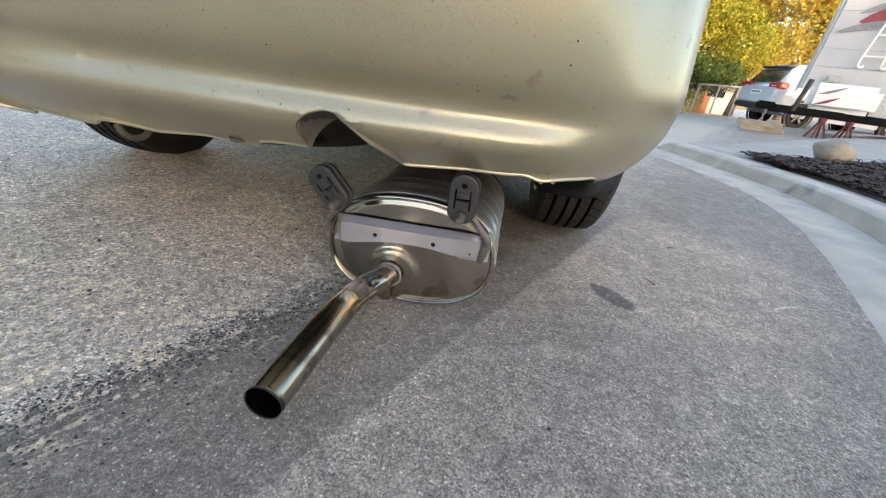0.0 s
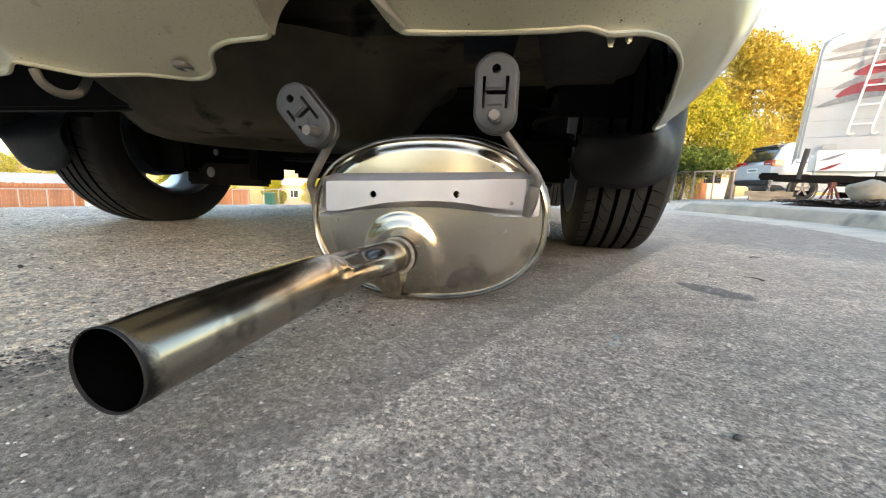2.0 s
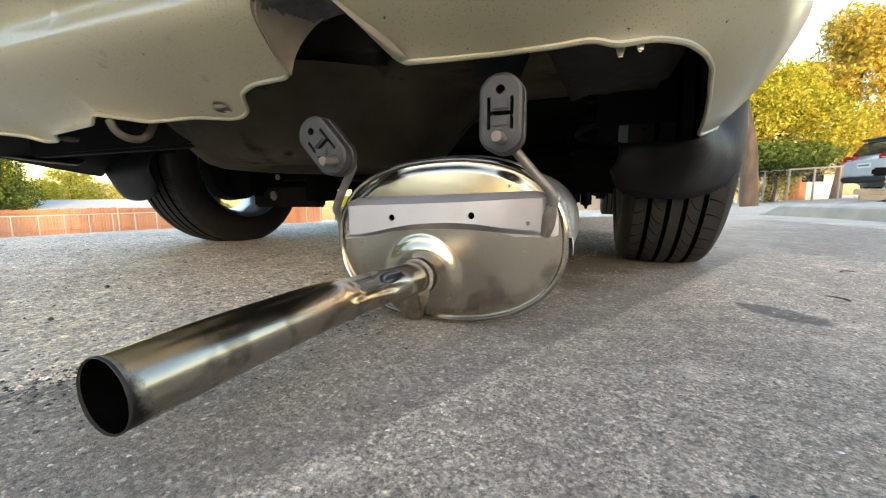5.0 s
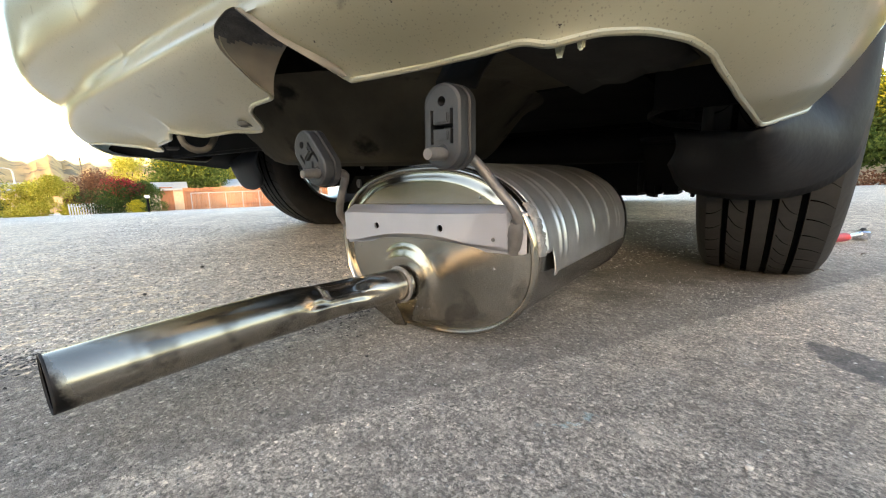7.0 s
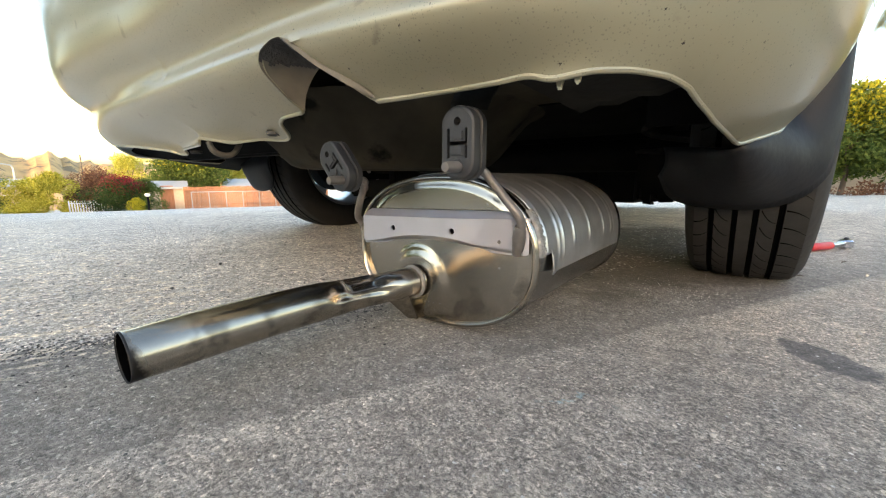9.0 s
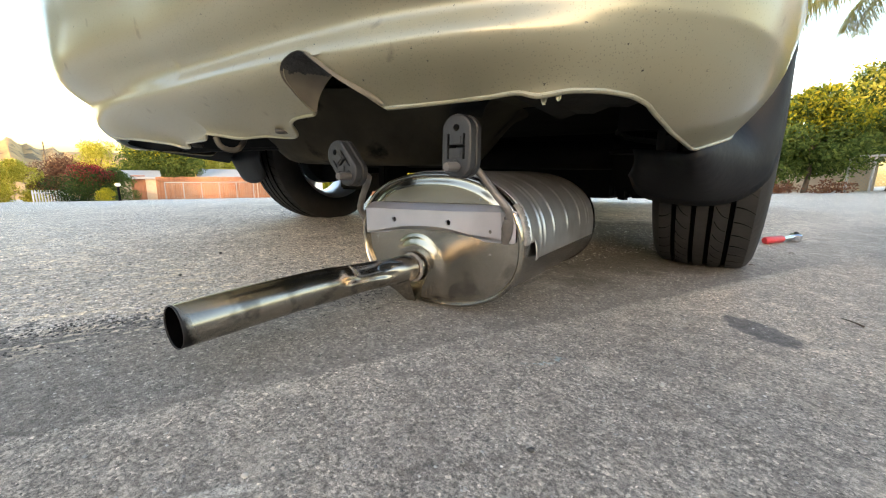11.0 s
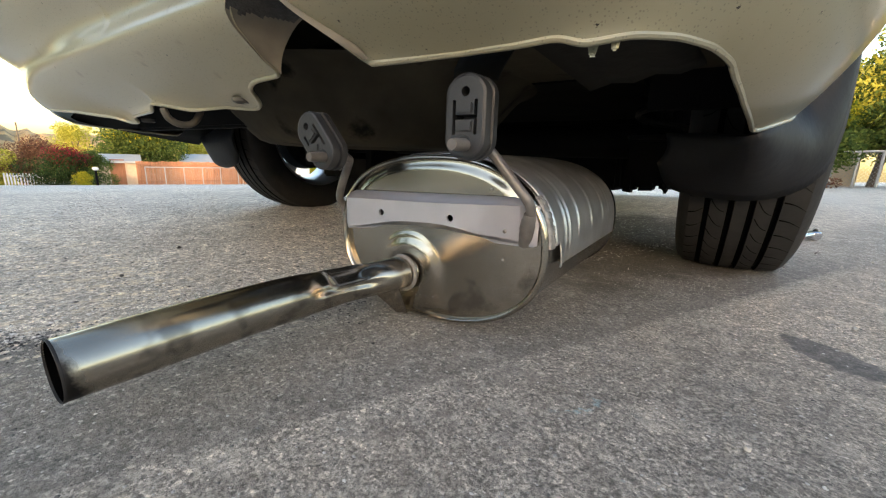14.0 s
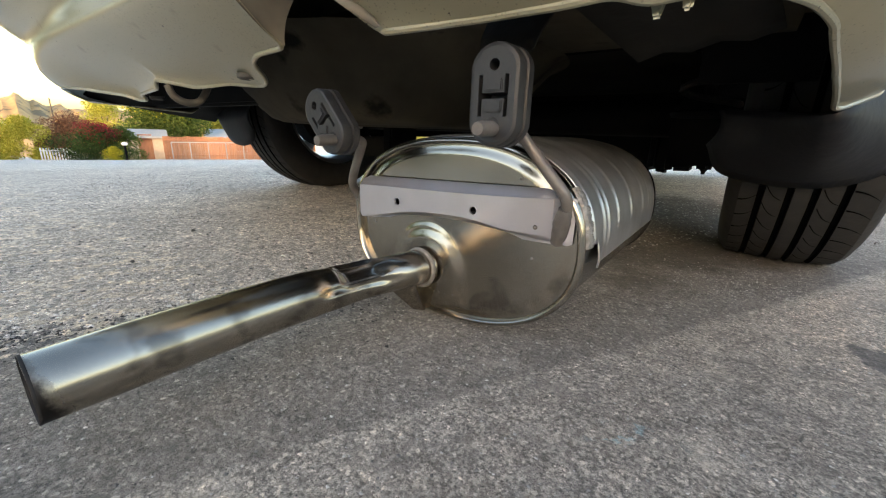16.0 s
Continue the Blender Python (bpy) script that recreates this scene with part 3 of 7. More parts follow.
for y, g in ((0.031, -0.0036), (0.0225, -0.0040), (0.0195, -0.0030), (0.0180, -0.0010), (0.0185, 0.0012), (0.0205, 0.0028), (0.024, 0.0034), (0.029, 0.0032), (0.033, 0.0016), (0.036, 0.0)):
    rim_rows.append(oval_ring(bm, y, g))
join_rings(bm, rim_rows)
wpart("rolled_rim", bm, STEEL, muffler, "rolled seam round the end plate")
bm = bmesh.new()
rows_ = [oval_ring(bm, 0.034, 0.0), oval_ring(bm, 0.2, 0.0), oval_ring(bm, 0.372, 0.0), oval_ring(bm, 0.376, 0.003), oval_ring(bm, 0.386, 0.003), oval_ring(bm, 0.390, -0.006), oval_ring(bm, 0.386, -0.02)]
join_rings(bm, rows_)
bm.faces.new(rows_[-1])
wpart("shell", bm, SHELL, muffler)
# ribbed shield over the upper half
bm = bmesh.new()
ys, y = [], 0.036
# (along, height, how far down the side it runs)
ribs = [(0.046, 0.0020, -0.1), (0.084, 0.0018, -0.012), (0.100, 0.0018, -0.012), (0.140, 0.0018, 0.004), (0.205, 0.0018, 0.004), (0.275, 0.0018, 0.004), (0.318, 0.0016, 0.0), (0.335, 0.0016, 0.0)]
while y <= 0.368:
    ys.append(y)
    y += 0.002
KS = [-0.034 + 0.564 * i / 84 for i in range(85)]
sheet = []
for y in ys:
    line = []
    for k in KS:
        g = 0.0042 + 0.004 * ease(0.085, 0.060, y) * ease(0.02, -0.03, k) + sum(a * math.exp(-((y - r) / 0.0036) ** 2) * ease(lo, lo + 0.012, k) * ease(0.55, 0.50, k) for r, a, lo in ribs)
        x, z = oval(k, g)
        line.append(bm.verts.new((x, y, z)))
    sheet.append(line)
for j in range(len(ys) - 1):
    for i in range(len(KS) - 1):
        if ys[j] < 0.060 and KS[i] < 0.003:
            continue  # notch at the front corner
        bm.faces.new((sheet[j][i], sheet[j][i + 1], sheet[j + 1][i + 1], sheet[j + 1][i]))
for v in [v for v in bm.verts if not v.link_faces]:
    bm.verts.remove(v)
ob = wpart("heat_shield", bm, ALUM, muffler, "ribbed sheet-metal shield over the muffler")
sol = ob.modifiers.new("sheet", 'SOLIDIFY')
sol.thickness, sol.offset = 0.0016, 1
# forked front edge of the shield at the weld
for y0, y1, k0, k1, g in ((0.024, 0.048, 0.004, 0.088, 0.0048), (0.034, 0.044, 0.43, 0.48, 0.0055)):
    bm = bmesh.new()
    a = []
    for i in range(8):
        k = i / 7
        row = []
        for j in range(33):
            kk = k0 + (k1 - k0) * j / 32
            y = y0 + (y1 - y0) * k * (0.8 + 0.4 * noise.noise(Vector((j * 0.37, 2, 0))))
            x, z = oval(kk, g + 0.0016 * math.sin(math.pi * k) + 0.0016 * noise.noise(Vector((i * 0.9, j * 0.7, k0))) - 0.003 * (i in (0, 7)))
            row.append((x, y, z))
        a.append(row)
    grid(bm, a, flip=True)
    wpart("lap_seam", bm, WELD, muffler, "pale rough weld along the shield's edge")

# bracket across the plate
BL = [(-0.0635, 0.1185), (-0.060, 0.1160), (-0.040, 0.1180), (0.0, 0.1265), (0.030, 0.1315), (0.075, 0.1345), (0.111, 0.1335), (0.140, 0.1300), (0.165, 0.1275), (0.1790, 0.1270)]
BT = [(0.1845, 0.1290), (0.1860, 0.1610), (0.1820, 0.1634), (0.161, 0.1632), (0.10, 0.1598), (0.0, 0.1562), (-0.058, 0.1542), (-0.0635, 0.1515)]
CREASE = (Vector((0.140, 0.1300)), Vector((0.161, 0.1632)))


def face_xz(u, v, y):
    """A place of the bracket's face, which is bent back beyond a slanting crease."""
    d = (CREASE[1] - CREASE[0]).normalized()
    s_ = (u - CREASE[0].x) * d.y - (v - CREASE[0].y) * d.x
    return (u, y + 0.42 * max(0.0, s_), v)


holes = [[(hx + 0.0042 * math.cos(a), hz + 0.0042 * math.sin(a)) for a in [2 * math.pi * i / 20 for i in range(20)]] for hx, hz in ((0.0, 0.1397), (0.1054, 0.1434))]
outline = [(p.x, p.y) for p in spline([(x, z, 0) for x, z in BL], 3)] + [(p.x, p.y) for p in spline([(x, z, 0) for x, z in BT], 3)]
ia = min(range(len(outline)), key=lambda i: (Vector(outline[i]) - CREASE[0]).length)
ib = min(range(len(outline)), key=lambda i: (Vector(outline[i]) - CREASE[1]).length)
bm = bmesh.new()
r0 = plate_with_holes(bm, outline[:ia + 1] + outline[ib:], holes, -0.001, face_xz)
plate_with_holes(bm, outline[ia:ib + 1], [], -0.001, face_xz)
for lp, src in zip(holes, r0[1:]):
    bridge(bm, src, [bm.verts.new(face_xz(u, v, 0.0022)) for u, v in lp])
# flanges folded back to the plate; the lower one ends in an uneven lip that runs on to the rim
LIP = [(-0.086, 0.1105), (-0.050, 0.1128), (-0.012, 0.1195), (0.038, 0.1240), (0.085, 0.1252), (0.129, 0.1225), (0.170, 0.1205), (0.205, 0.1222)]
fl = []
for j, k in enumerate((0.0, 0.05, 0.16, 0.40, 0.72, 1.0, 1.12)):
    ring = []
    for u, v in outline:
        p = face_xz(u, v, -0.001)
        if u > 0.1830:  # end flap, bent back towards the rim
            q = (0.2035, 0.0205, 0.1225 + (v - 0.127) * 1.12)
        elif u < -0.0625:
            q = (-0.0800, 0.0205, v * 1.03)
        elif v > 0.143:
            q = (u * 0.985 - 0.001, 0.0115, 0.1635 + (u + 0.066) * 0.034)
        else:
            lu = -0.086 + (u + 0.0635) * (0.291 / 0.2475)
            q = (lu, 0.0195, table(LIP, lu)[0] + 0.0004)
        if j == 6:
            r_ = 0.0016 * noise.noise(Vector((u * 60, v * 60, 0)))
            e = (q[0], q[1] + (0.0014 if v > 0.143 else 0.0004), q[2] + (0.0004 if v > 0.143 else -0.0030 - r_))
        else:
            swell = 0.0012 * math.sin(math.pi * min(1, k)) * (1 if v > 0.143 else -0.6)
            e = (p[0] + (q[0] - p[0]) * k, p[1] + (q[1] - p[1]) * (k ** 0.8), p[2] + (q[2] - p[2]) * k + swell)
        ring.append(bm.verts.new(e))
    fl.append(ring)
for a, b_ in zip(fl, fl[1:]):
    bridge(bm, a, b_)
bmesh.ops.remove_doubles(bm, verts=bm.verts[:], dist=0.0001)
wpart("bracket", bm, ZINC, muffler, "flat zinc-plated bracket with two punched holes", angle=24)
bm = bmesh.new()
for x, z in ((0.1705, 0.1352),):
    lathe(bm, [(-0.0022, 0.0001), (-0.0022, 0.0016), (-0.0008, 0.0024)], 12, 'Y', face_xz(x, z, -0.001))
wpart("rivet", bm, WELD, muffler)
# dimples of the plate
for x, z in ((-0.058, 0.104), (0.146, 0.178), (0.165, 0.100)):
    bm = bmesh.new()
    bmesh.ops.create_uvsphere(bm, u_segments=10, v_segments=6, radius=0.0016, matrix=Matrix.Translation((x, plate_y(x, z, 0.8), z)))
    wpart("spot_weld", bm, WELD, muffler)
# spatter from the welding, round the pipe's root
rng = random.Random(21)
bm = bmesh.new()
for _ in range(46):
    a, d = rng.uniform(-1.3, 2.4), 0.026 + 0.026 * rng.random() ** 1.4
    x, z = 0.031 + d * math.cos(a), 0.062 + d * math.sin(a)
    bmesh.ops.create_icosphere(bm, subdivisions=1, radius=rng.uniform(0.0004, 0.0010), matrix=Matrix.Translation((x, plate_y(x, z, 0.5) - 0.0002, z)))
tagged(wpart("weld_spatter", bm, ROD, muffler, "tiny brown beads of weld spatter"), kind="stuff")
# tail pipe
PIPE_AXIS = [(0.030, 0.022, 0.0625), (0.020, -0.012, 0.0610), (0.0037, -0.045, 0.0576), (-0.0053, -0.085, 0.0565), (-0.0095, -0.15, 0.0583), (-0.0103, -0.24, 0.0585), (-0.0117, -0.320, 0.0572)]
pp = spline(PIPE_AXIS, 22)
rad = []
for p in pp:
    r = 0.0213 + 0.0026 * ease(-0.060, -0.13, p.y) - 0.0008 * ease(-0.27, -0.32, p.y)
    r += 0.0016 * ease(0.006, 0.02, p.y)
    rad.append(r)
bm = bmesh.new()
rings = sweep(bm, pp, rad, 72, caps=False)
for i, p in enumerate(pp):  # the crushed bend: a long flat dent on top, a fold along the side, a shallow dent further out
    for v in rings[i]:
        o = (v.co - p).normalized()
        top, side, low = o.dot(Vector((0.34, 0, 0.94))), o.dot(Vector((0.80, 0, 0.60))), o.dot(Vector((0.93, 0, -0.36)))
        y = p.y
        w = ease(0.60, 0.93, top) * ease(-0.098, -0.082, y) * ease(-0.020, -0.050, y)
        v.co -= Vector((0.34, 0, 0.94)) * 0.0062 * w
        v.co += o * 0.0016 * math.exp(-((top - 0.62) / 0.10) ** 2) * ease(-0.100, -0.085, y) * ease(-0.02, -0.05, y)
        v.co -= o * 0.0014 * ease(0.70, 0.97, side) * math.exp(-((y + 0.108) / 0.0105) ** 2)
        v.co += o * 0.0013 * math.exp(-((low - 0.93) / 0.045) ** 2) * ease(-0.125, -0.095, y) * ease(-0.012, -0.035, y)
        v.co -= o * 0.0016 * math.exp(-((low - 0.78) / 0.09) ** 2) * ease(-0.125, -0.095, y) * ease(-0.012, -0.035, y)
end, inner = rings[-1], []
for k, dy in ((0.985, -0.0005), (0.968, 0.0), (0.966, 0.004)):
    inner.append([bm.verts.new(pp[-1] + (v.co - pp[-1]) * k + Vector((0, dy, 0))) for v in end])
join_rings(bm, [end] + inner)
tail = wpart("tail_pipe", bm, PIPE, muffler, "long polished tail pipe bent off to one side")
bm = bmesh.new()
sweep(bm, [p + Vector((0, 0.0002, 0)) for p in pp[::-1]], [r - 0.0085 * ease(-0.30, -0.16, p.y) - 0.0012 for r, p in zip(rad[::-1], pp[::-1])], 32, caps=False)
wpart("pipe_bore", bm, SOOT, tail, "sooty black inside")
bm = bmesh.new()
lathe(bm, [(0.0010, 0.0233), (0.0, 0.02335), (-0.0008, 0.0230), (-0.0006, 0.0226), (0.0010, 0.0222)], 64, 'Y', pp[-1])
wpart("burnt_edge", bm, mat("sooty_pipe_end", (0.012, 0.012, 0.013), 0.7, 0.0, (0.022, 0.021, 0.020), 60, spec=0.15), tail, "blackened edge of the pipe")
bm = bmesh.new()
ringp = []
for i in range(36):
    a = 2 * math.pi * i / 36
    ringp.append((0.029 + 0.0222 * math.cos(a), 0.0085 - 0.002 * math.cos(a), 0.0622 + 0.0222 * math.sin(a)))
sweep(bm, ringp, 0.0026, 8, closed=True)
wpart("pipe_weld", bm, WELD, muffler, "weld bead round the pipe's root")
# foot gusset under the pipe
bm = bmesh.new()
t_ = [(0.000, -0.020, 0.038), (0.040, -0.012, 0.050), (0.0345, 0.014, 0.0035), (0.020, 0.006, 0.0045)]
bk = [(x - 0.010, y + 0.012, z + 0.004) for x, y, z in t_]
va, vb = [bm.verts.new(p) for p in t_], [bm.verts.new(p) for p in bk]
bm.faces.new(va[::-1])
bm.faces.new(vb)
for i in range(4):
    bm.faces.new((va[i], va[(i + 1) % 4], vb[(i + 1) % 4], vb[i]))
bmesh.ops.bevel(bm, geom=bm.edges[:], offset=0.0015, segments=2, affect='EDGES')
wpart("gusset", bm, STEEL, muffler, "folded support tab under the pipe")
# hanger rods
for pts in ([(0.1515, -0.074, 0.2222), (0.151, -0.035, 0.2230), (0.152, -0.012, 0.2215), (0.158, -0.002, 0.214), (0.180, 0.002, 0.188), (0.197, 0.006, 0.167), (0.196, 0.014, 0.150), (0.190, 0.021, 0.128)],
            [(-0.0470, -0.073, 0.2068), (-0.0475, -0.035, 0.2080), (-0.0495, -0.010, 0.2065), (-0.058, -0.002, 0.198), (-0.078, 0.004, 0.170), (-0.092, 0.012, 0.150), (-0.0935, 0.022, 0.135), (-0.0930, 0.028, 0.108)]):
    bm = bmesh.new()
    sp = spline(pts, 5)
    sweep(bm, sp, [0.0050 if i < 1 else (0.0061 if i < 5 else 0.0054) for i in range(len(sp))], 14)
    rod = wpart("hanger_rod", bm, ROD, muffler, "bent dull steel hanger rod")
bm = bmesh.new()
sp = spline([(0.1965, 0.010, 0.156), (0.1945, 0.013, 0.147), (0.1915, 0.017, 0.134), (0.1885, 0.020, 0.120)], 5)
sweep(bm, sp, [0.0058 + 0.0022 * math.sin(math.pi * i / (len(sp) - 1)) for i in range(len(sp))], 16)
for v in bm.verts:
    v.co += Vector((noise.noise(v.co * 260), noise.noise(v.co * 260 + Vector((9, 0, 0))), noise.noise(v.co * 260 + Vector((0, 7, 0))))) * 0.0011
tagged(wpart("rod_weld", bm, ROD, muffler, "lumpy grey weld"), kind="stuff")


# ---- rubber hangers ----
def rubber_hanger(name_at, tilt, label):
    ob = thing("rubber_hanger", label, "exhaust hanger", "rubber hangers on the muffler", at=name_at)
    ca, sa = math.cos(radians(tilt)), math.sin(radians(tilt))

    def to3(u, v, y):
        return (u * ca + v * sa, y, -u * sa + v * ca)

    def stadium(g):
        w, h, out = 0.0230 + g, 0.0160, []
        for i in range(40):
            a = 2 * math.pi * i / 40
            wob = 1 - 0.05 * math.exp(-((math.sin(a)) / 0.25) ** 2)
            out.append((w * math.cos(a) * wob, w * math.sin(a) + (h if math.sin(a) >= 0 else -h)))
        return out

    hole = [(0.0045 * math.cos(2 * math.pi * i / 16), 0.0225 + 0.0045 * math.sin(2 * math.pi * i / 16)) for i in range(16)]
    s0, s1, hh, g = 0.0098, 0.0132, 0.0155, 0.0022
    slot = [(-s1, -hh), (-s0, -hh), (-s0, -g), (s0, -g), (s0, -hh), (s1, -hh), (s1, hh), (s0, hh), (s0, g), (-s0, g), (-s0, hh), (-s1, hh)]
    bm = bmesh.new()
    front = plate_with_holes(bm, stadium(-0.0035), [hole, slot], -0.0105, to3)
    rings = [front[0]] + [[bm.verts.new(to3(u, v, y)) for u, v in stadium(gr)] for gr, y in ((-0.0008, -0.0095), (0.0, -0.007), (0.0, 0.0005), (-0.0022, 0.0015), (-0.0022, 0.0035), (0.0006, 0.0045), (0.0006, 0.0125), (-0.003, 0.0145))]
    for a, b_ in zip(rings, rings[1:]):
        bridge(bm, a, b_)
    bm.faces.new(rings[-1])
    for lp, src in ((hole, front[1]), (slot, front[2])):
        deep = [bm.verts.new(to3(u, v, 0.010)) for u, v in lp]
        bridge(bm, src, deep)
        bm.faces.new(deep)
    part("body", bm, RUBBER, ob)
    bm = bmesh.new()  # raised pads either side of the slot
    for v0, v1 in ((0.0035, 0.0125), (-0.0125, -0.0035)):
        vs = box(bm, (-0.0082, -0.0125, v0), (0.0082, -0.0100, v1), 0.0009)
        for v in bm.verts:
            if not v.tag:
                v.co = Vector(to3(v.co.x, v.co.z, v.co.y))
                v.tag = True
    part("pad", bm, RUBBER, ob)
    bm = bmesh.new()
    lathe(bm, [(-0.0122, 0.0048), (-0.0122, 0.0062), (-0.0105, 0.0070)], 20, 'Y', to3(0, -0.0225, 0))
    part("eyelet", bm, RUBBER, ob)
    return ob


rubber_hanger((0.1495, -0.040, 0.2475), 0, "upright grey rubber exhaust hanger on a steel rod")
rubber_hanger((-0.0645, -0.040, 0.2265), -41, "tilted grey rubber exhaust hanger on a steel rod")

# ---- car: cream, seen from behind and below ----
car = thing("car", "parked cream car with scuffed rear bumper and muffler removed", "car", at=(CX, 1.8, 0))


def plan_y(u):
    return 0.40 - 0.557 * max(0.0, 1 - abs(u / 0.855) ** 4) ** (1 / 3)


# plan of the bumper's ridge, from the left side round the back to the right side
us = [0.855 * math.sin(math.pi / 2 * (i / 400)) for i in range(401)]
half = [(u, plan_y(u)) for u in us]
half.append((0.855, 0.46))
acc, sacc = 0.0, [0.0]
for p, q in zip(half, half[1:]):
    acc += math.hypot(q[0] - p[0], q[1] - p[1])
    sacc.append(acc)


def on_plan(s):
    """Point and outward normal of the plan at s metres along it from the middle."""
    a = min(abs(s), acc - 1e-4)
    i = max(j for j in range(0, len(sacc) - 1) if sacc[j] <= a)
    k = (a - sacc[i]) / max(1e-9, sacc[i + 1] - sacc[i])
    p, q = half[i], half[i + 1]
    x, y = p[0] + (q[0] - p[0]) * k, p[1] + (q[1] - p[1]) * k
    d = Vector((q[0] - p[0], q[1] - p[1])).normalized()
    n = Vector((d.y, -d.x))
    sg = 1 if s >= 0 else -1
    return Vector((CX + sg * x, y)), Vector((sg * n.x, n.y))


def s_of(x=None, y=None):
    """How far along the plan a place lies, by x at the back or by y at the right-hand side."""
    best = min(range(len(half)), key=lambda i: abs(half[i][0] - abs(x - CX)) if y is None else abs(half[i][1] - y) + (9 if half[i][0] < 0.7 else 0))
    return sacc[best] * (1 if (x is None or x >= CX) else -1)


def edge_pt(x, y, z):
    """A place of the lower edge as (along the plan, how far in from the ridge, height)."""
    u = abs(x - CX)
    i = min(range(len(half)), key=lambda j: math.hypot(half[j][0] - u, half[j][1] - y))
    return (sacc[i] * (1 if x >= CX else -1), math.hypot(half[i][0] - u, half[i][1] - y), z)


# lower edge of the bumper, from its left end to its right end
EDGE = [(-acc, 0.03, 0.35), (-s_of(y=0.32), 0.05, 0.290), (-s_of(y=0.24), 0.09, 0.258), (-s_of(y=0.05), 0.075, 0.268), (s_of(x=-0.98), 0.050, 0.267), (s_of(x=-0.93), 0.055, 0.281),
        (s_of(x=-0.86), 0.06, 0.287), (s_of(x=-0.76), 0.075, 0.281), (s_of(x=-0.665), 0.10, 0.270), (s_of(x=-0.645), 0.115, 0.262), (s_of(x=-0.605), 0.115, 0.261), (s_of(x=-0.598), 0.105, 0.271), (s_of(x=-0.44), 0.080, 0.272),
        (s_of(x=-0.425), 0.072, 0.283), (s_of(x=-0.41), 0.080, 0.281), (s_of(x=-0.35), 0.10, 0.272), (s_of(x=-0.28), 0.115, 0.276), (s_of(x=-0.225), 0.125, 0.272), (s_of(x=-0.200), 0.120, 0.271), (s_of(x=-0.178), 0.110, 0.275), (s_of(x=-0.160), 0.085, 0.289),
        (s_of(x=-0.130), 0.074, 0.2945), (s_of(x=-0.0735), 0.071, 0.2965), (s_of(x=-0.071), 0.050, 0.306), (s_of(x=-0.062), 0.012, 0.332), (s_of(x=-0.048), 0.001, 0.347), (s_of(x=-0.030), 0.003, 0.357), (s_of(x=-0.012), 0.004, 0.358),
        (s_of(x=0.004), 0.002, 0.350), (s_of(x=0.030), 0.020, 0.326), (s_of(x=0.062), 0.066, 0.2965), edge_pt(0.067, -0.084, 0.2945), edge_pt(0.10, -0.075, 0.296), edge_pt(0.15, -0.063, 0.2985), edge_pt(0.20, -0.060, 0.2995), edge_pt(0.232, -0.056, 0.3025),
        edge_pt(0.252, -0.052, 0.2965), edge_pt(0.262, -0.050, 0.2975), edge_pt(0.285, -0.040, 0.3015), edge_pt(0.310, -0.020, 0.302), edge_pt(0.333, 0.015, 0.300), *(edge_pt(*p) for p in spline([(0.345, 0.040, 0.2940), (0.351, 0.065, 0.2862), (0.362, 0.12, 0.2715), (0.372, 0.18, 0.2620), (0.379, 0.236, 0.2550)], 4)), edge_pt(0.384, 0.246, 0.2545),
edge_pt(0.425, 0.335, 0.2755), (s_of(y=0.40), 0.056, 0.299), (s_of(y=0.42), 0.055, 0.322), (s_of(y=0.43), 0.050, 0.344), (s_of(y=0.44), 0.031, 0.371), (s_of(y=0.45), 0.020, 0.404), (acc, 0.013, 0.436)]
EDGE.sort()


def rounded(rows, reach):
    """The same line with each corner eased over a short reach to either side."""
    out = [rows[0]]
    for a, b_, c in zip(rows, rows[1:], rows[2:]):
        k0 = min(0.45, reach / max(1e-6, math.dist(a, b_)))
        k1 = min(0.45, reach / max(1e-6, math.dist(b_, c)))
        p = [u + (w - u) * k0 for u, w in zip(b_, a)]
        q = [u + (w - u) * k1 for u, w in zip(b_, c)]
        for t in (0.0, 0.25, 0.5, 0.75, 1.0):
            out.append(tuple((1 - t) ** 2 * u + 2 * t * (1 - t) * v + t * t * w for u, v, w in zip(p, b_, q)))
    return out + [rows[-1]]


EDGE = rounded(EDGE, 0.011)
# section above the ridge: height, how far in
UPPER = [(0.350, 0.0), (0.358, 0.002), (0.367, 0.0065), (0.376, 0.0105), (0.385, 0.0095), (0.395, 0.002), (0.407, -0.010), (0.422, -0.021), (0.45, -0.031), (0.50, -0.038), (0.56, -0.041), (0.62, -0.038), (0.68, -0.022), (0.715, 0.006), (0.735, 0.05), (0.74, 0.12)]
LOWER = [(p.x, p.y) for p in spline([(0.250, 0.150, 0), (0.262, 0.133, 0), (0.272, 0.116, 0), (0.285, 0.093, 0), (0.297, 0.072, 0), (0.308, 0.052, 0), (0.320, 0.031, 0), (0.330, 0.016, 0), (0.340, 0.005, 0), (0.350, 0.0, 0)], 4)]
LEFT_LOW = [(0.245, 0.100), (0.262, 0.068), (0.275, 0.042), (0.284, 0.028), (0.295, 0.013), (0.305, 0.004), (0.316, -0.003), (0.328, -0.006), (0.338, -0.007), (0.35, -0.007)]
LEFT_UP = [(0.35, -0.007), (0.36, -0.009), (0.369, -0.015), (0.378, -0.025), (0.388, -0.038), (0.40, -0.051), (0.413, -0.061), (0.427, -0.068), (0.445, -0.072), (0.47, -0.074), (0.51, -0.075), (0.58, -0.075), (0.62, -0.068), (0.68, -0.050), (0.72, -0.01), (0.74, 0.09)]
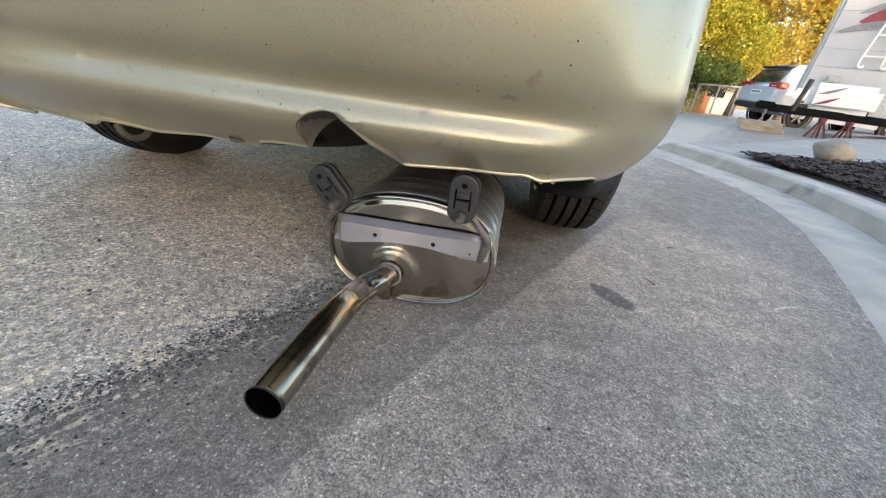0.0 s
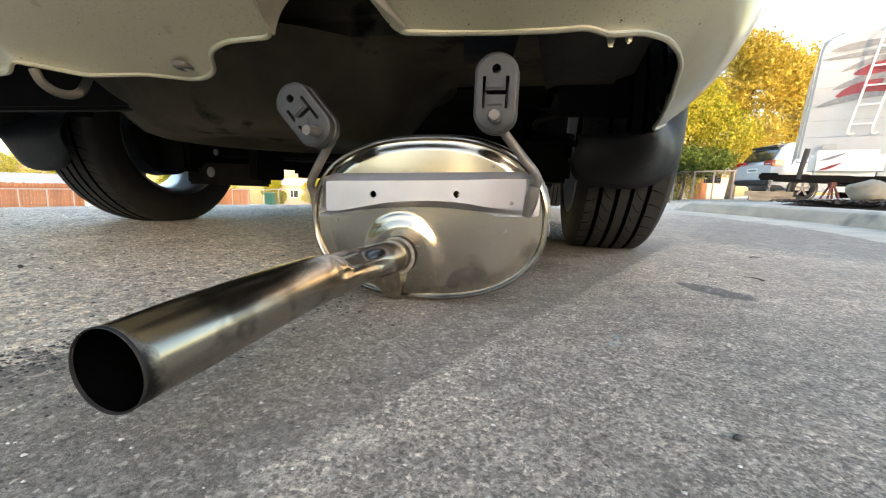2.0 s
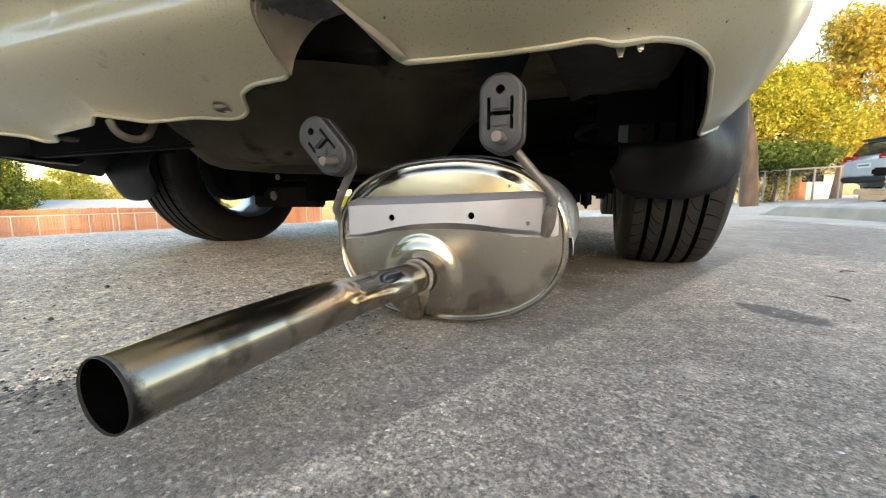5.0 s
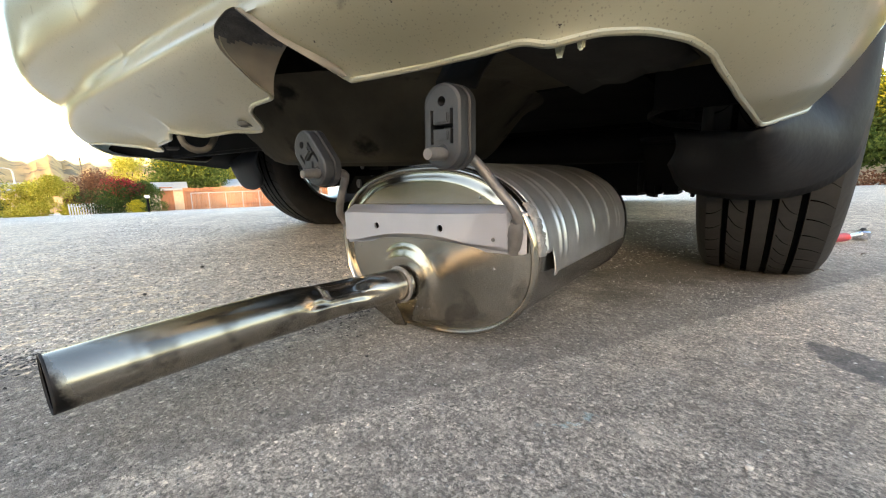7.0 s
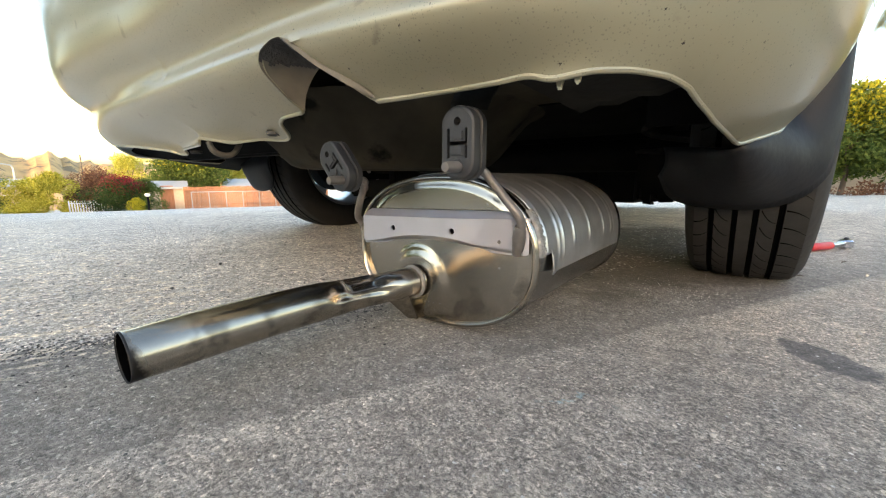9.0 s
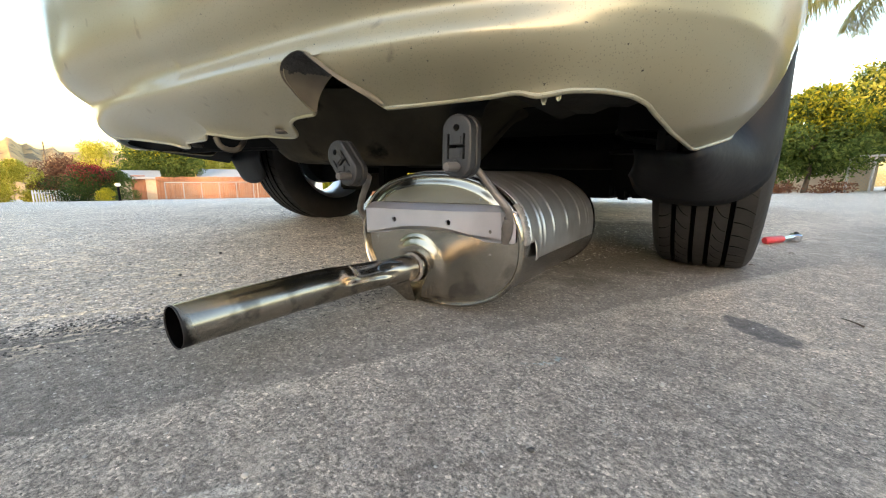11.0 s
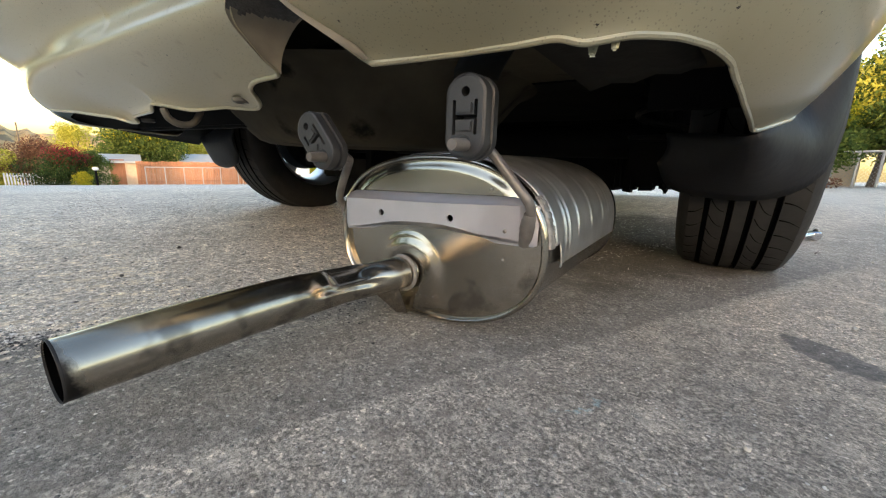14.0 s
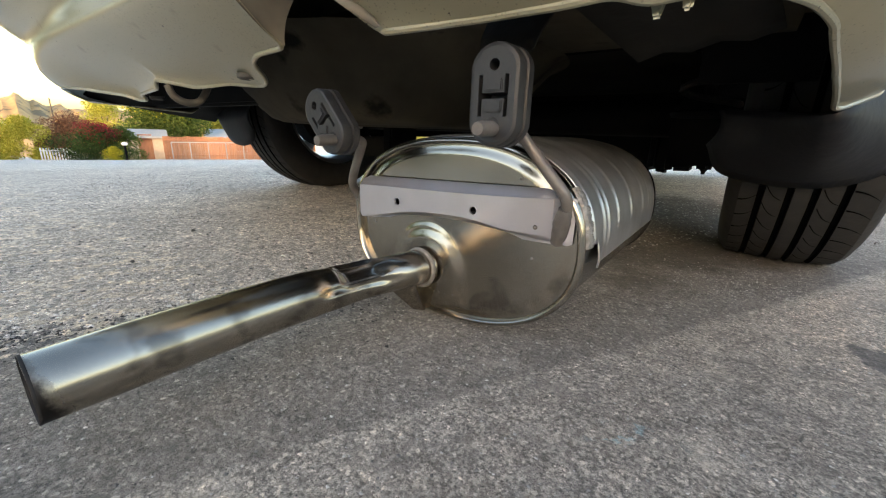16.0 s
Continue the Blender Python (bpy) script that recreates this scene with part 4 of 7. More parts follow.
CORNER = [(0.245, 0.112), (0.265, 0.088), (0.283, 0.067), (0.300, 0.052), (0.315, 0.041), (0.333, 0.030), (0.351, 0.021), (0.367, 0.0145), (0.389, 0.010), (0.42, 0.005), (0.46, 0.009), (0.55, 0.018), (0.68, 0.04), (0.74, 0.12)]
cols = sorted({round(e[0], 4) for e in EDGE} | {round(-acc + 2 * acc * i / 230, 4) for i in range(231)})
upper_fine = spline([(z, d, 0) for z, d in UPPER], 2)
rows_ = []
edge_line = []
for s in cols:
    P_, n = on_plan(s)
    d_e, z_e = table(EDGE, s)
    side = ease(0.62, acc, abs(s))
    col = []
    if z_e < 0.349:
        d0 = table(LOWER, z_e)[0]
        w_l = ease(0.26, 0.52, -s)
        d0l = table(LEFT_LOW, z_e)[0]
        for k in range(12):
            z = z_e + (0.35 - z_e) * k / 12
            near = table(LOWER, z)[0] + (d_e - d0) * math.exp(-(z - z_e) / 0.011)
            w_z = w_l + (ease(0.02, 0.50, -s) - w_l) * (k / 12) ** 2
            col.append((near + (table(LEFT_LOW, z)[0] - near) * w_z, z))
    else:
        col = [(d_e, z_e)] * 12
    for p in upper_fine:
        col.append((p.y, p.x) if p.x > z_e else (d_e, z_e))
    line = []
    for d, z in col:
        groove = 1 - (0.6 * side if s > 0 else 0.85 * ease(-0.2, 0.35, -s))
        dd = d * groove if 0 < d < 0.03 and z > 0.36 else d
        if s < 0:
            if z >= 0.3495:
                dd += (table(LEFT_UP, z)[0] - dd) * ease(0.02, 0.50, -s)
        else:
            turned = ease(0.56, 0.76, s)
            if z_e < z:
                dd += (table(CORNER, z)[0] + (d_e - table(CORNER, z_e)[0]) * math.exp(-(z - z_e) / 0.022) - dd) * turned
            dd -= 0.02 * side * ease(0.40, 0.55, z) * (1 - turned)
        q = P_ - n * dd
        line.append((q.x, q.y, z))
    rows_.append(line)
    edge_line.append(Vector(line[0]))
bm = bmesh.new()
grid(bm, rows_)
bmesh.ops.remove_doubles(bm, verts=bm.verts[:], dist=0.0002)
bumper = wpart("bumper", bm, CREAM, car, "cream painted rear bumper with scratches and chips", angle=60)
bm = bmesh.new()
sweep(bm, edge_line, [0.0029 - 0.0026 * ease(-0.078, -0.070, p.x) * (1 - ease(0.056, 0.066, p.x)) for p in edge_line], 8)
wpart("bumper_lip", bm, CREAM, bumper)
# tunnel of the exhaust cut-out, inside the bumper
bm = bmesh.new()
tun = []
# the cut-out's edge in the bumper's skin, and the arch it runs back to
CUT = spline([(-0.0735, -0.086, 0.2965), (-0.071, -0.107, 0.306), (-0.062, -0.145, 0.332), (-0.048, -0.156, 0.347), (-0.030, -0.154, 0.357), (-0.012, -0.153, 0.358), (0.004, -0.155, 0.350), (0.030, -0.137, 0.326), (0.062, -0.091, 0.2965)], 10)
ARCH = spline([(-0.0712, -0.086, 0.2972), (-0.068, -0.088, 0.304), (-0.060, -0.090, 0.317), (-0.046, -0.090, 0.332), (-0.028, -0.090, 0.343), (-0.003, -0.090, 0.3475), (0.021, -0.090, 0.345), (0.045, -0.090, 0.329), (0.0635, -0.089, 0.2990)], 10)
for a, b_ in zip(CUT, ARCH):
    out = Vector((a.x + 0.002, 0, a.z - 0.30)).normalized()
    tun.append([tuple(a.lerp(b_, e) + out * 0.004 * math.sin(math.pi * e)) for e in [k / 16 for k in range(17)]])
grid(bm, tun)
# the inner wall gets a darker cream than the bumper's skin
wpart("cutout_wall", bm, mat("dark_cream_plastic", (0.155, 0.14, 0.108), 0.6, 0, (0.09, 0.08, 0.064), 25), bumper, "dull inner wall of the exhaust cut-out")
bm = bmesh.new()
grid(bm, [[(x * 0.985, y, z - 0.0014) for x, y, z in r] for r in tun])
ragged = [f for f in bm.faces if f.calc_center_median().z < 0.3415 + 0.005 * noise.noise(f.calc_center_median() * 110)]
bmesh.ops.delete(bm, geom=ragged, context='FACES')
wpart("peeling_patch", bm, BLACK_PEEL, bumper, "peeling black paint inside the cut-out")
# fastener of the bumper and its washers
for x, y, z in ((-0.2135, -0.052, 0.2795), (-0.615, -0.02, 0.266)):
    bm = bmesh.new()
    lathe(bm, [(0.004, 0.0125), (-0.001, 0.0120), (-0.003, 0.0085), (-0.001, 0.006), (-0.001, 0.0001)], 24, 'Z', (x, y, z))
    wpart("push_fastener", bm, FASTENER, bumper, "grey push fastener")
# body above the bumper
BODY = [(0.735, 0.03), (0.80, 0.0), (0.90, 0.01), (1.00, 0.06), (1.06, 0.16)]
bm = bmesh.new()
rows_ = []
for i in range(61):
    s = -acc + 2 * acc * i / 60
    P_, n = on_plan(s)
    rows_.append([((P_ - n * (d + 0.02)).x, (P_ - n * (d + 0.02)).y, z) for z, d in BODY])
grid(bm, rows_)
wpart("tailgate", bm, CREAM, car)
for sg in (-1, 1):  # quarter panels with wheel arches
    bm = bmesh.new()
    rows_ = []
    xw = CX + sg * 0.850
    for i in range(41):
        y = 0.43 + 3.0 * i / 40
        d = abs(y - 0.745)
        zb = 0.24 if d > 0.335 else 0.30 + math.sqrt(max(0, 0.335 ** 2 - d * d)) * 1.0
        rows_.append([(xw - sg * 0.03 * (1 - ease(0.2, 0.5, z)) - sg * 0.10 * ease(0.8, 1.1, z), y, max(z, zb)) for z in (0.24, 0.32, 0.42, 0.55, 0.70, 0.85, 1.0, 1.1)])
    grid(bm, rows_, flip=sg > 0)
    bmesh.ops.remove_doubles(bm, verts=bm.verts[:], dist=0.0005)
    wpart("side_panel", bm, CREAM, car)
bm = bmesh.new()
box(bm, (CX - 0.76, 0.30, 1.02), (CX + 0.76, 3.4, 1.45), 0.15, seg=4)
wpart("roof", bm, CREAM, car)
# underbody
bm = bmesh.new()
box(bm, (CX - 0.72, 0.08, 0.36), (CX + 0.72, 0.42, 0.68), 0.02)
wpart("boot_floor", bm, UNDER, car)
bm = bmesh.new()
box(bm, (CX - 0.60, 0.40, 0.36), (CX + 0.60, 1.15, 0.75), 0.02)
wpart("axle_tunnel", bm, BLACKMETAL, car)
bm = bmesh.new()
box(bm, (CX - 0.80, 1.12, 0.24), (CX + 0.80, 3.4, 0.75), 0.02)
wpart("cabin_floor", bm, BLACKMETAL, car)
bm = bmesh.new()
rows_ = []
for j in range(19):
    q = j / 18
    z = 0.235 + 0.125 * ease(0.62, 1.0, q) + 0.012 * math.sin(q * 9) * (1 - q)
    rows_.append([(CX + 0.0 + 0.39 * q * math.cos(2 * math.pi * k / 48), 0.36 + 0.38 * q * math.sin(2 * math.pi * k / 48), z) for k in range(49)])
grid(bm, rows_, flip=True)
bmesh.ops.remove_doubles(bm, verts=bm.verts[:], dist=0.0005)
wpart("spare_wheel_well", bm, UNDER, car, "dusty brown sheet-metal spare-wheel well")
# tow loop
bm = bmesh.new()
sweep(bm, spline([(-0.408, -0.074, 0.276), (-0.404, -0.070, 0.262), (-0.401, -0.060, 0.254), (-0.399, -0.047, 0.252), (-0.397, -0.034, 0.257), (-0.396, -0.024, 0.272), (-0.395, -0.018, 0.292)], 6), 0.0054, 14)
wpart("tow_loop", bm, mat("pale_dusty_steel", (0.085, 0.076, 0.060), 0.75, 0.1, (0.05, 0.045, 0.037), 30), car, "dusty bent steel tow loop")
# rear beam axle, arms, dampers
bm = bmesh.new()
sweep(bm, [(CX - 0.66, 0.80, 0.27), (CX + 0.66, 0.80, 0.27)], 0.045, 12)
wpart("axle_beam", bm, BLACKMETAL, car)
for sg in (-1, 1):
    bm = bmesh.new()
    box(bm, (CX + sg * 0.60 - 0.03, 0.70, 0.20), (CX + sg * 0.60 + 0.03, 1.35, 0.28), 0.01)
    box(bm, (CX + sg * 0.60 - 0.06, 0.64, 0.17), (CX + sg * 0.60 + 0.06, 0.80, 0.30), 0.012)
    wpart("trailing_arm", bm, BLACKMETAL, car)
    bm = bmesh.new()
    sweep(bm, [(CX + sg * 0.56, 0.86, 0.25), (CX + sg * 0.52, 0.80, 0.55)], 0.028, 12)
    wpart("damper", bm, BLACKMETAL, car)
bm = bmesh.new()
sweep(bm, spline([(-0.2, 1.35, 0.165), (-0.22, 1.5, 0.155), (-0.25, 1.9, 0.16), (-0.28, 3.0, 0.2)], 6), 0.026, 12)
wpart("front_exhaust_pipe", bm, BLACKMETAL, car)
bm = bmesh.new()
box(bm, (CX - 0.62, 1.36, 0.165), (CX + 0.62, 1.46, 0.30), 0.02)
box(bm, (0.02, 1.30, 0.145), (0.16, 1.38, 0.22), 0.012)
box(bm, (0.24, 1.32, 0.150), (0.30, 1.38, 0.22), 0.012)
wpart("cross_member", bm, BLACKMETAL, car)


# uneven underside further forward: silencer box, its clamp, pipe lugs
for x, y, z, w, d in ((-0.02, 1.34, 0.112, 0.085, 0.11), (0.085, 1.32, 0.106, 0.030, 0.05), (0.150, 1.34, 0.120, 0.040, 0.07), (0.215, 1.33, 0.112, 0.022, 0.04)):
    bm = bmesh.new()
    box(bm, (x - w, y - d, z), (x + w, y + d, 0.26), 0.016, seg=3)
    for v in bm.verts:
        v.co.z += 0.010 * noise.noise(v.co * 14)
    wpart("floor_bulge", bm, BLACKMETAL, car)
# coil spring beside the wheel
bm = bmesh.new()
sweep(bm, [(0.245 + 0.048 * math.cos(a * 0.35), 0.60 + 0.048 * math.sin(a * 0.35), 0.285 + 0.0031 * a) for a in range(0, 74)], 0.0065, 8)
wpart("coil_spring", bm, mat("rusty_black_spring", (0.030, 0.022, 0.017), 0.7, 0.3, (0.012, 0.010, 0.009), 40), car, "dark rusty coil spring")
bm = bmesh.new()
lathe(bm, [(0.262, 0.001), (0.262, 0.060), (0.270, 0.064), (0.276, 0.052), (0.276, 0.001)], 24, 'Z', (0.245, 0.60, 0))
wpart("spring_seat", bm, BLACKMETAL, car)
# bracket that carries the bumper's corner, and two broken clips on the bumper's inner edge
DUSTY = mat("dusty_grey_sheet_metal", (0.020, 0.018, 0.0145), 0.85, 0, (0.009, 0.008, 0.0065), 18, spec=0.15, bump=0.3, bump_scale=60)
bm = bmesh.new()
rows_ = []
for j in range(7):
    k = j / 6
    rows_.append([(0.185 + 0.02 * k + 0.024 * i, -0.028 + 0.19 * k, 0.318 - 0.020 * k + 0.003 * i * k + 0.005 * (i % 2)) for i in range(6)])
grid(bm, rows_, flip=True)
ob = wpart("bumper_bracket", bm, DUSTY, car, "dusty grey sheet-metal bracket")
sol = ob.modifiers.new("sheet", 'SOLIDIFY')
sol.thickness = 0.003
for x, z, w in ((0.2560, 0.2960, 0.0048), (0.2720, 0.2985, 0.0038)):
    bm = bmesh.new()
    box(bm, (x - w, -0.042, z - 0.0065), (x + w, -0.038, z + 0.006), 0.0016)
    for v in bm.verts:
        if v.co.z < z:
            v.co.x += (x - v.co.x) * 0.45 + 0.001 * noise.noise(v.co * 400)
    wpart("clip", bm, CREAM, bumper, "broken cream plastic clip")
# mounting plate over the upright rubber hanger
bm = bmesh.new()
rows_ = [[(0.136 + w * (i / 4 - 0.5), y, z + 0.003 * math.sin(math.pi * i / 4)) for i in range(5)] for w, y, z in ((0.050, -0.012, 0.286), (0.056, -0.006, 0.300), (0.062, 0.010, 0.318), (0.066, 0.035, 0.340), (0.070, 0.080, 0.362))]
grid(bm, rows_)
ob = wpart("hanger_mount", bm, DUSTY, car, "dusty bent plate for the exhaust hanger")
sol = ob.modifiers.new("sheet", 'SOLIDIFY')
sol.thickness = 0.003
# arm and brackets inside the far wheel
bm = bmesh.new()
box(bm, (-0.965, 0.70, 0.128), (-0.66, 0.74, 0.200), 0.008)
wpart("lower_arm", bm, DUSTY, car, "dusty black suspension arm")
for x, z, w, h in ((-0.862, 0.170, 0.012, 0.016), (-0.838, 0.236, 0.007, 0.010)):
    bm = bmesh.new()
    lathe(bm, [(0.692, 0.001), (0.692, w), (0.698, w * 1.1), (0.700, w * 1.1)], 10, 'Y', (x, 0, z))
    for v in bm.verts:
        v.co.z = z + (v.co.z - z) * h / w
    wpart("bolt_head", bm, GALV_BOLT, car, "pale bolt head")
bm = bmesh.new()
box(bm, (-0.690, 0.66, 0.150), (-0.650, 0.80, 0.300), 0.006)
wpart("arm_bracket", bm, BLACKMETAL, car)
bm = bmesh.new()
box(bm, (-0.975, 0.715, 0.160), (-0.945, 0.760, 0.330), 0.006)
wpart("arm_bracket", bm, BLACKMETAL, car)
# brake hose
bm = bmesh.new()
sweep(bm, spline([(-0.66, 0.66, 0.31), (-0.72, 0.63, 0.27), (-0.80, 0.62, 0.25), (-0.88, 0.64, 0.29), (-0.93, 0.66, 0.33)], 6), 0.006, 8)
wpart("brake_hose", bm, BLACKMETAL, car)


def wing_mirror():
    """The door mirror that stands out past the mud flap, with its glass to the rear."""
    bm = bmesh.new()
    rows_ = []
    for j in range(9):
        a = math.pi / 2 * j / 8
        rows_.append([(0.566 + 0.070 * math.cos(a) ** 0.6 * math.cos(b), 2.20 + 0.075 * math.sin(a), 0.815 + 0.053 * math.cos(a) ** 0.6 * math.sin(b)) for b in [2 * math.pi * i / 32 for i in range(33)]])
    grid(bm, rows_)
    bmesh.ops.remove_doubles(bm, verts=bm.verts[:], dist=0.0003)
    house_ = wpart("wing_mirror", bm, CREAM, car, "cream door mirror housing")
    bm = bmesh.new()
    sweep(bm, [Vector((0.566 + 0.066 * math.cos(b), 2.199, 0.815 + 0.049 * math.sin(b))) for b in [2 * math.pi * i / 40 for i in range(41)]], 0.007, 8)
    wpart("mirror_rim", bm, CREAM, house_)
    bm = bmesh.new()
    ring = [bm.verts.new((0.566 + 0.064 * math.cos(b), 2.203 + 0.012 * math.sin(b), 0.815 + 0.047 * math.sin(b))) for b in [2 * math.pi * i / 40 for i in range(40)]]
    bm.faces.new(ring)
    wpart("mirror_glass", bm, mat("mirror_glass", (0.75, 0.77, 0.80), 0.03, 1.0), house_, "mirror glass")
    bm = bmesh.new()
    box(bm, (0.46, 2.20, 0.785), (0.54, 2.25, 0.82), 0.012)
    wpart("mirror_foot", bm, BLACKMETAL, house_)


wing_mirror()


def wheel(x, y, sg):
    """A wheel; sg is the side its outer face looks to."""
    R, w = 0.302, 0.108
    w_ob = new("wheel")
    w_ob.parent = car
    w_ob.matrix_parent_inverse = car.matrix_basis.inverted()
    w_ob.matrix_basis = pose(x, y, R - 0.010)
    groove_x = [-0.053, -0.0185, 0.0105, 0.044]
    prof = [(-0.085, 0.195), (-0.092, 0.205), (-0.099, 0.235), (-0.100, 0.255), (-0.096, 0.275), (-0.089, 0.288), (-0.080, 0.2955)]
    xs_ = [-0.080]
    for gx in groove_x:
        prof += [(gx - 0.0045, None), (gx - 0.004, -1), (gx + 0.004, -1), (gx + 0.0045, None)]
    prof += [(0.080, 0.2955), (0.089, 0.288), (0.096, 0.275), (0.100, 0.255), (0.099, 0.235), (0.092, 0.205), (0.085, 0.195)]
    pr = []
    for a, r in prof:
        crown = R - 0.0065 * (abs(a) / 0.08) ** 2.2
        pr.append((a, crown if r is None else (crown - 0.008 if r == -1 else r)))
    bm = bmesh.new()
    rings = lathe(bm, pr, 96, 'X')
    for v in bm.verts:
        v.co.z = max(v.co.z, -R + 0.010)
    tyre = part("tyre", bm, TYRE, w_ob, "worn tyre with four grooves", angle=30)
    tyre.data.materials.append(GROOVE)
    for poly in tyre.data.polygons:
        c = poly.center
        if any(abs(c.x - gx) < 0.0046 for gx in groove_x) and math.hypot(c.y, c.z) < R - 0.0015:
            poly.material_index = 1
    # slanted sipes
    bm = bmesh.new()
    # (across from, across to, lean round the wheel, bow, width)
    ribs = ((-0.0485, -0.0265, 0.085, 0.020, 0.012), (0.0175, 0.0385, 0.085, 0.020, 0.012), (0.0495, 0.0800, 0.055, -0.012, 0.011), (-0.0800, -0.0575, -0.045, 0.012, 0.011))
    for i in range(54):
        a0 = 2 * math.pi * i / 54
        for x0, x1, da, bow, wd in ribs:
            last = None
            for k in range(5):
                u = k / 4
                xx, aa = x0 + (x1 - x0) * u, a0 + da * u + bow * math.sin(math.pi * u)
                half = wd * (0.10 + 0.40 * (1 - u))
                rr = R - 0.0065 * (abs(xx) / 0.08) ** 2.2 + 0.0005
                pair = [bm.verts.new((xx, rr * math.cos(e), rr * math.sin(e))) for e in (aa - half, aa + half)]
                if last:
                    bm.faces.new((last[0], last[1], pair[1], pair[0]))
                last = pair
    tagged(part("tread_pattern", bm, GROOVE, w_ob), kind="stuff")
    bm = bmesh.new()
    lathe(bm, [(-0.088, 0.196), (-0.094, 0.203), (-0.096, 0.199), (-0.090, 0.190), (-0.05, 0.180), (0.03, 0.172), (0.07, 0.183), (0.086, 0.192), (0.093, 0.203), (0.088, 0.196)], 64, 'X')
    rim = part("rim", bm, RIM, w_ob, "silver alloy rim")
    for k in range(5):
        bm = bmesh.new()
        a = 2 * math.pi * k / 5 + 0.35
        vs = box(bm, (0.055 * sg - 0.014, -0.028, 0.05), (0.055 * sg + 0.014, 0.028, 0.182), 0.006)
        bmesh.ops.rotate(bm, verts=bm.verts[:], cent=(0, 0, 0), matrix=Matrix.Rotation(a, 3, 'X'))
        part("spoke", bm, RIM, rim)
    bm = bmesh.new()
    lathe(bm, [(0.075 * sg, 0.0001), (0.075 * sg, 0.05), (0.06 * sg, 0.062), (0.03 * sg, 0.062)], 32, 'X')
    part("hub", bm, RIM, rim)
    bm = bmesh.new()
    lathe(bm, [(-0.075 * sg, 0.0001), (-0.075 * sg, 0.11), (-0.05 * sg, 0.135), (0.01 * sg, 0.14), (0.012 * sg, 0.0001)], 40, 'X')
    part("brake_drum", bm, BLACKMETAL, w_ob)


wheel(0.402, 0.722, 1)
wheel(-1.080, 0.705, -1)
wheel(0.408, 3.25, 1)
wheel(-1.125, 3.25, -1)


def mud_flap(sg):
    """The splash guard behind a rear wheel, moulded up along the bumper's corner into the arch."""
    if sg > 0:
        top = spline([(0.636, 0.375, 0.262), (0.69, 0.335, 0.258), (0.742, 0.255, 0.2505), (0.775, 0.330, 0.2860), (0.782, 0.395, 0.315), (0.784, 0.415, 0.340), (0.790, 0.425, 0.362), (0.806, 0.435, 0.389), (0.816, 0.445, 0.420), (0.824, 0.452, 0.452)], 6)
        low = spline([(0.628, 0.400, 0.215), (0.655, 0.415, 0.172), (0.745, 0.425, 0.160), (0.808, 0.435, 0.172), (0.845, 0.445, 0.205), (0.856, 0.450, 0.250), (0.859, 0.455, 0.292), (0.859, 0.460, 0.340), (0.858, 0.465, 0.390), (0.857, 0.468, 0.436)], 6)
    else:
        top = spline([(0.640, 0.385, 0.31), (0.72, 0.375, 0.31), (0.78, 0.375, 0.31), (0.82, 0.38, 0.31), (0.845, 0.385, 0.31)], 6)
        low = spline([(0.652, 0.385, 0.205), (0.672, 0.385, 0.170), (0.755, 0.390, 0.156), (0.835, 0.390, 0.172), (0.888, 0.385, 0.236)], 6)
    bm = bmesh.new()
    rows_ = []
    for a, b_ in zip(top, low):
        line = []
        for j in range(9):
            k = j / 8
            p = a.lerp(b_, k)
            line.append((CX + sg * (p.x + 0.010 * math.sin(math.pi * k)), p.y - 0.018 * math.sin(math.pi * k), p.z))
        rows_.append(line)
    grid(bm, rows_, flip=sg > 0)
    ob = wpart("mud_flap", bm, FLAP, car, "black plastic mud flap")
    sol = ob.modifiers.new("sheet", 'SOLIDIFY')
    sol.thickness, sol.offset = 0.005, 0
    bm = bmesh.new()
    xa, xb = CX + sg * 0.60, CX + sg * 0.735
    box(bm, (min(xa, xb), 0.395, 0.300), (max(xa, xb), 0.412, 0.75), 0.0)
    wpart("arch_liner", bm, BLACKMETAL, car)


mud_flap(1)
mud_flap(-1)

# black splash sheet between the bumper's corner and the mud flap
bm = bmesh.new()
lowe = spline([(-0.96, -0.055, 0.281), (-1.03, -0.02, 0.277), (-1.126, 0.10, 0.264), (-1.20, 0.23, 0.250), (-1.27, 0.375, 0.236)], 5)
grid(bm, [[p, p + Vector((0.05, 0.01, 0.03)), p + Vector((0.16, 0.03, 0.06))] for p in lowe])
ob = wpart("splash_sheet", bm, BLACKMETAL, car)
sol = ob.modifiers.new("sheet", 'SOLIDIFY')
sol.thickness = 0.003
# added black panel: closes the underbody gap, standing in for shade
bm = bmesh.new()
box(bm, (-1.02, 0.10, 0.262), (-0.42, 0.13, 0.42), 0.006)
wpart("gap_shade_panel", bm, BLACKMETAL, car)

# ---- kerb, gutter, pavement, planting bed ----
KERB = [(0.75, -1.3), (1.10, -0.4), (1.45, 0.40), (1.68, 1.0), (1.79, 1.5), (1.78, 2.0), (1.67, 2.5), (1.55, 3.0), (1.48, 3.35)]
kerb_pts = spline([(x, y, 0) for x, y in KERB], 5)


def kerb_at(i, off):
    """A point of the kerb's line moved off metres away from the street."""
    a, b_ = kerb_pts[max(0, i - 1)], kerb_pts[min(len(kerb_pts) - 1, i + 1)]
    d = (b_ - a).normalized()
    n = Vector((d.y, -d.x, 0))
    return kerb_pts[i] + n * off


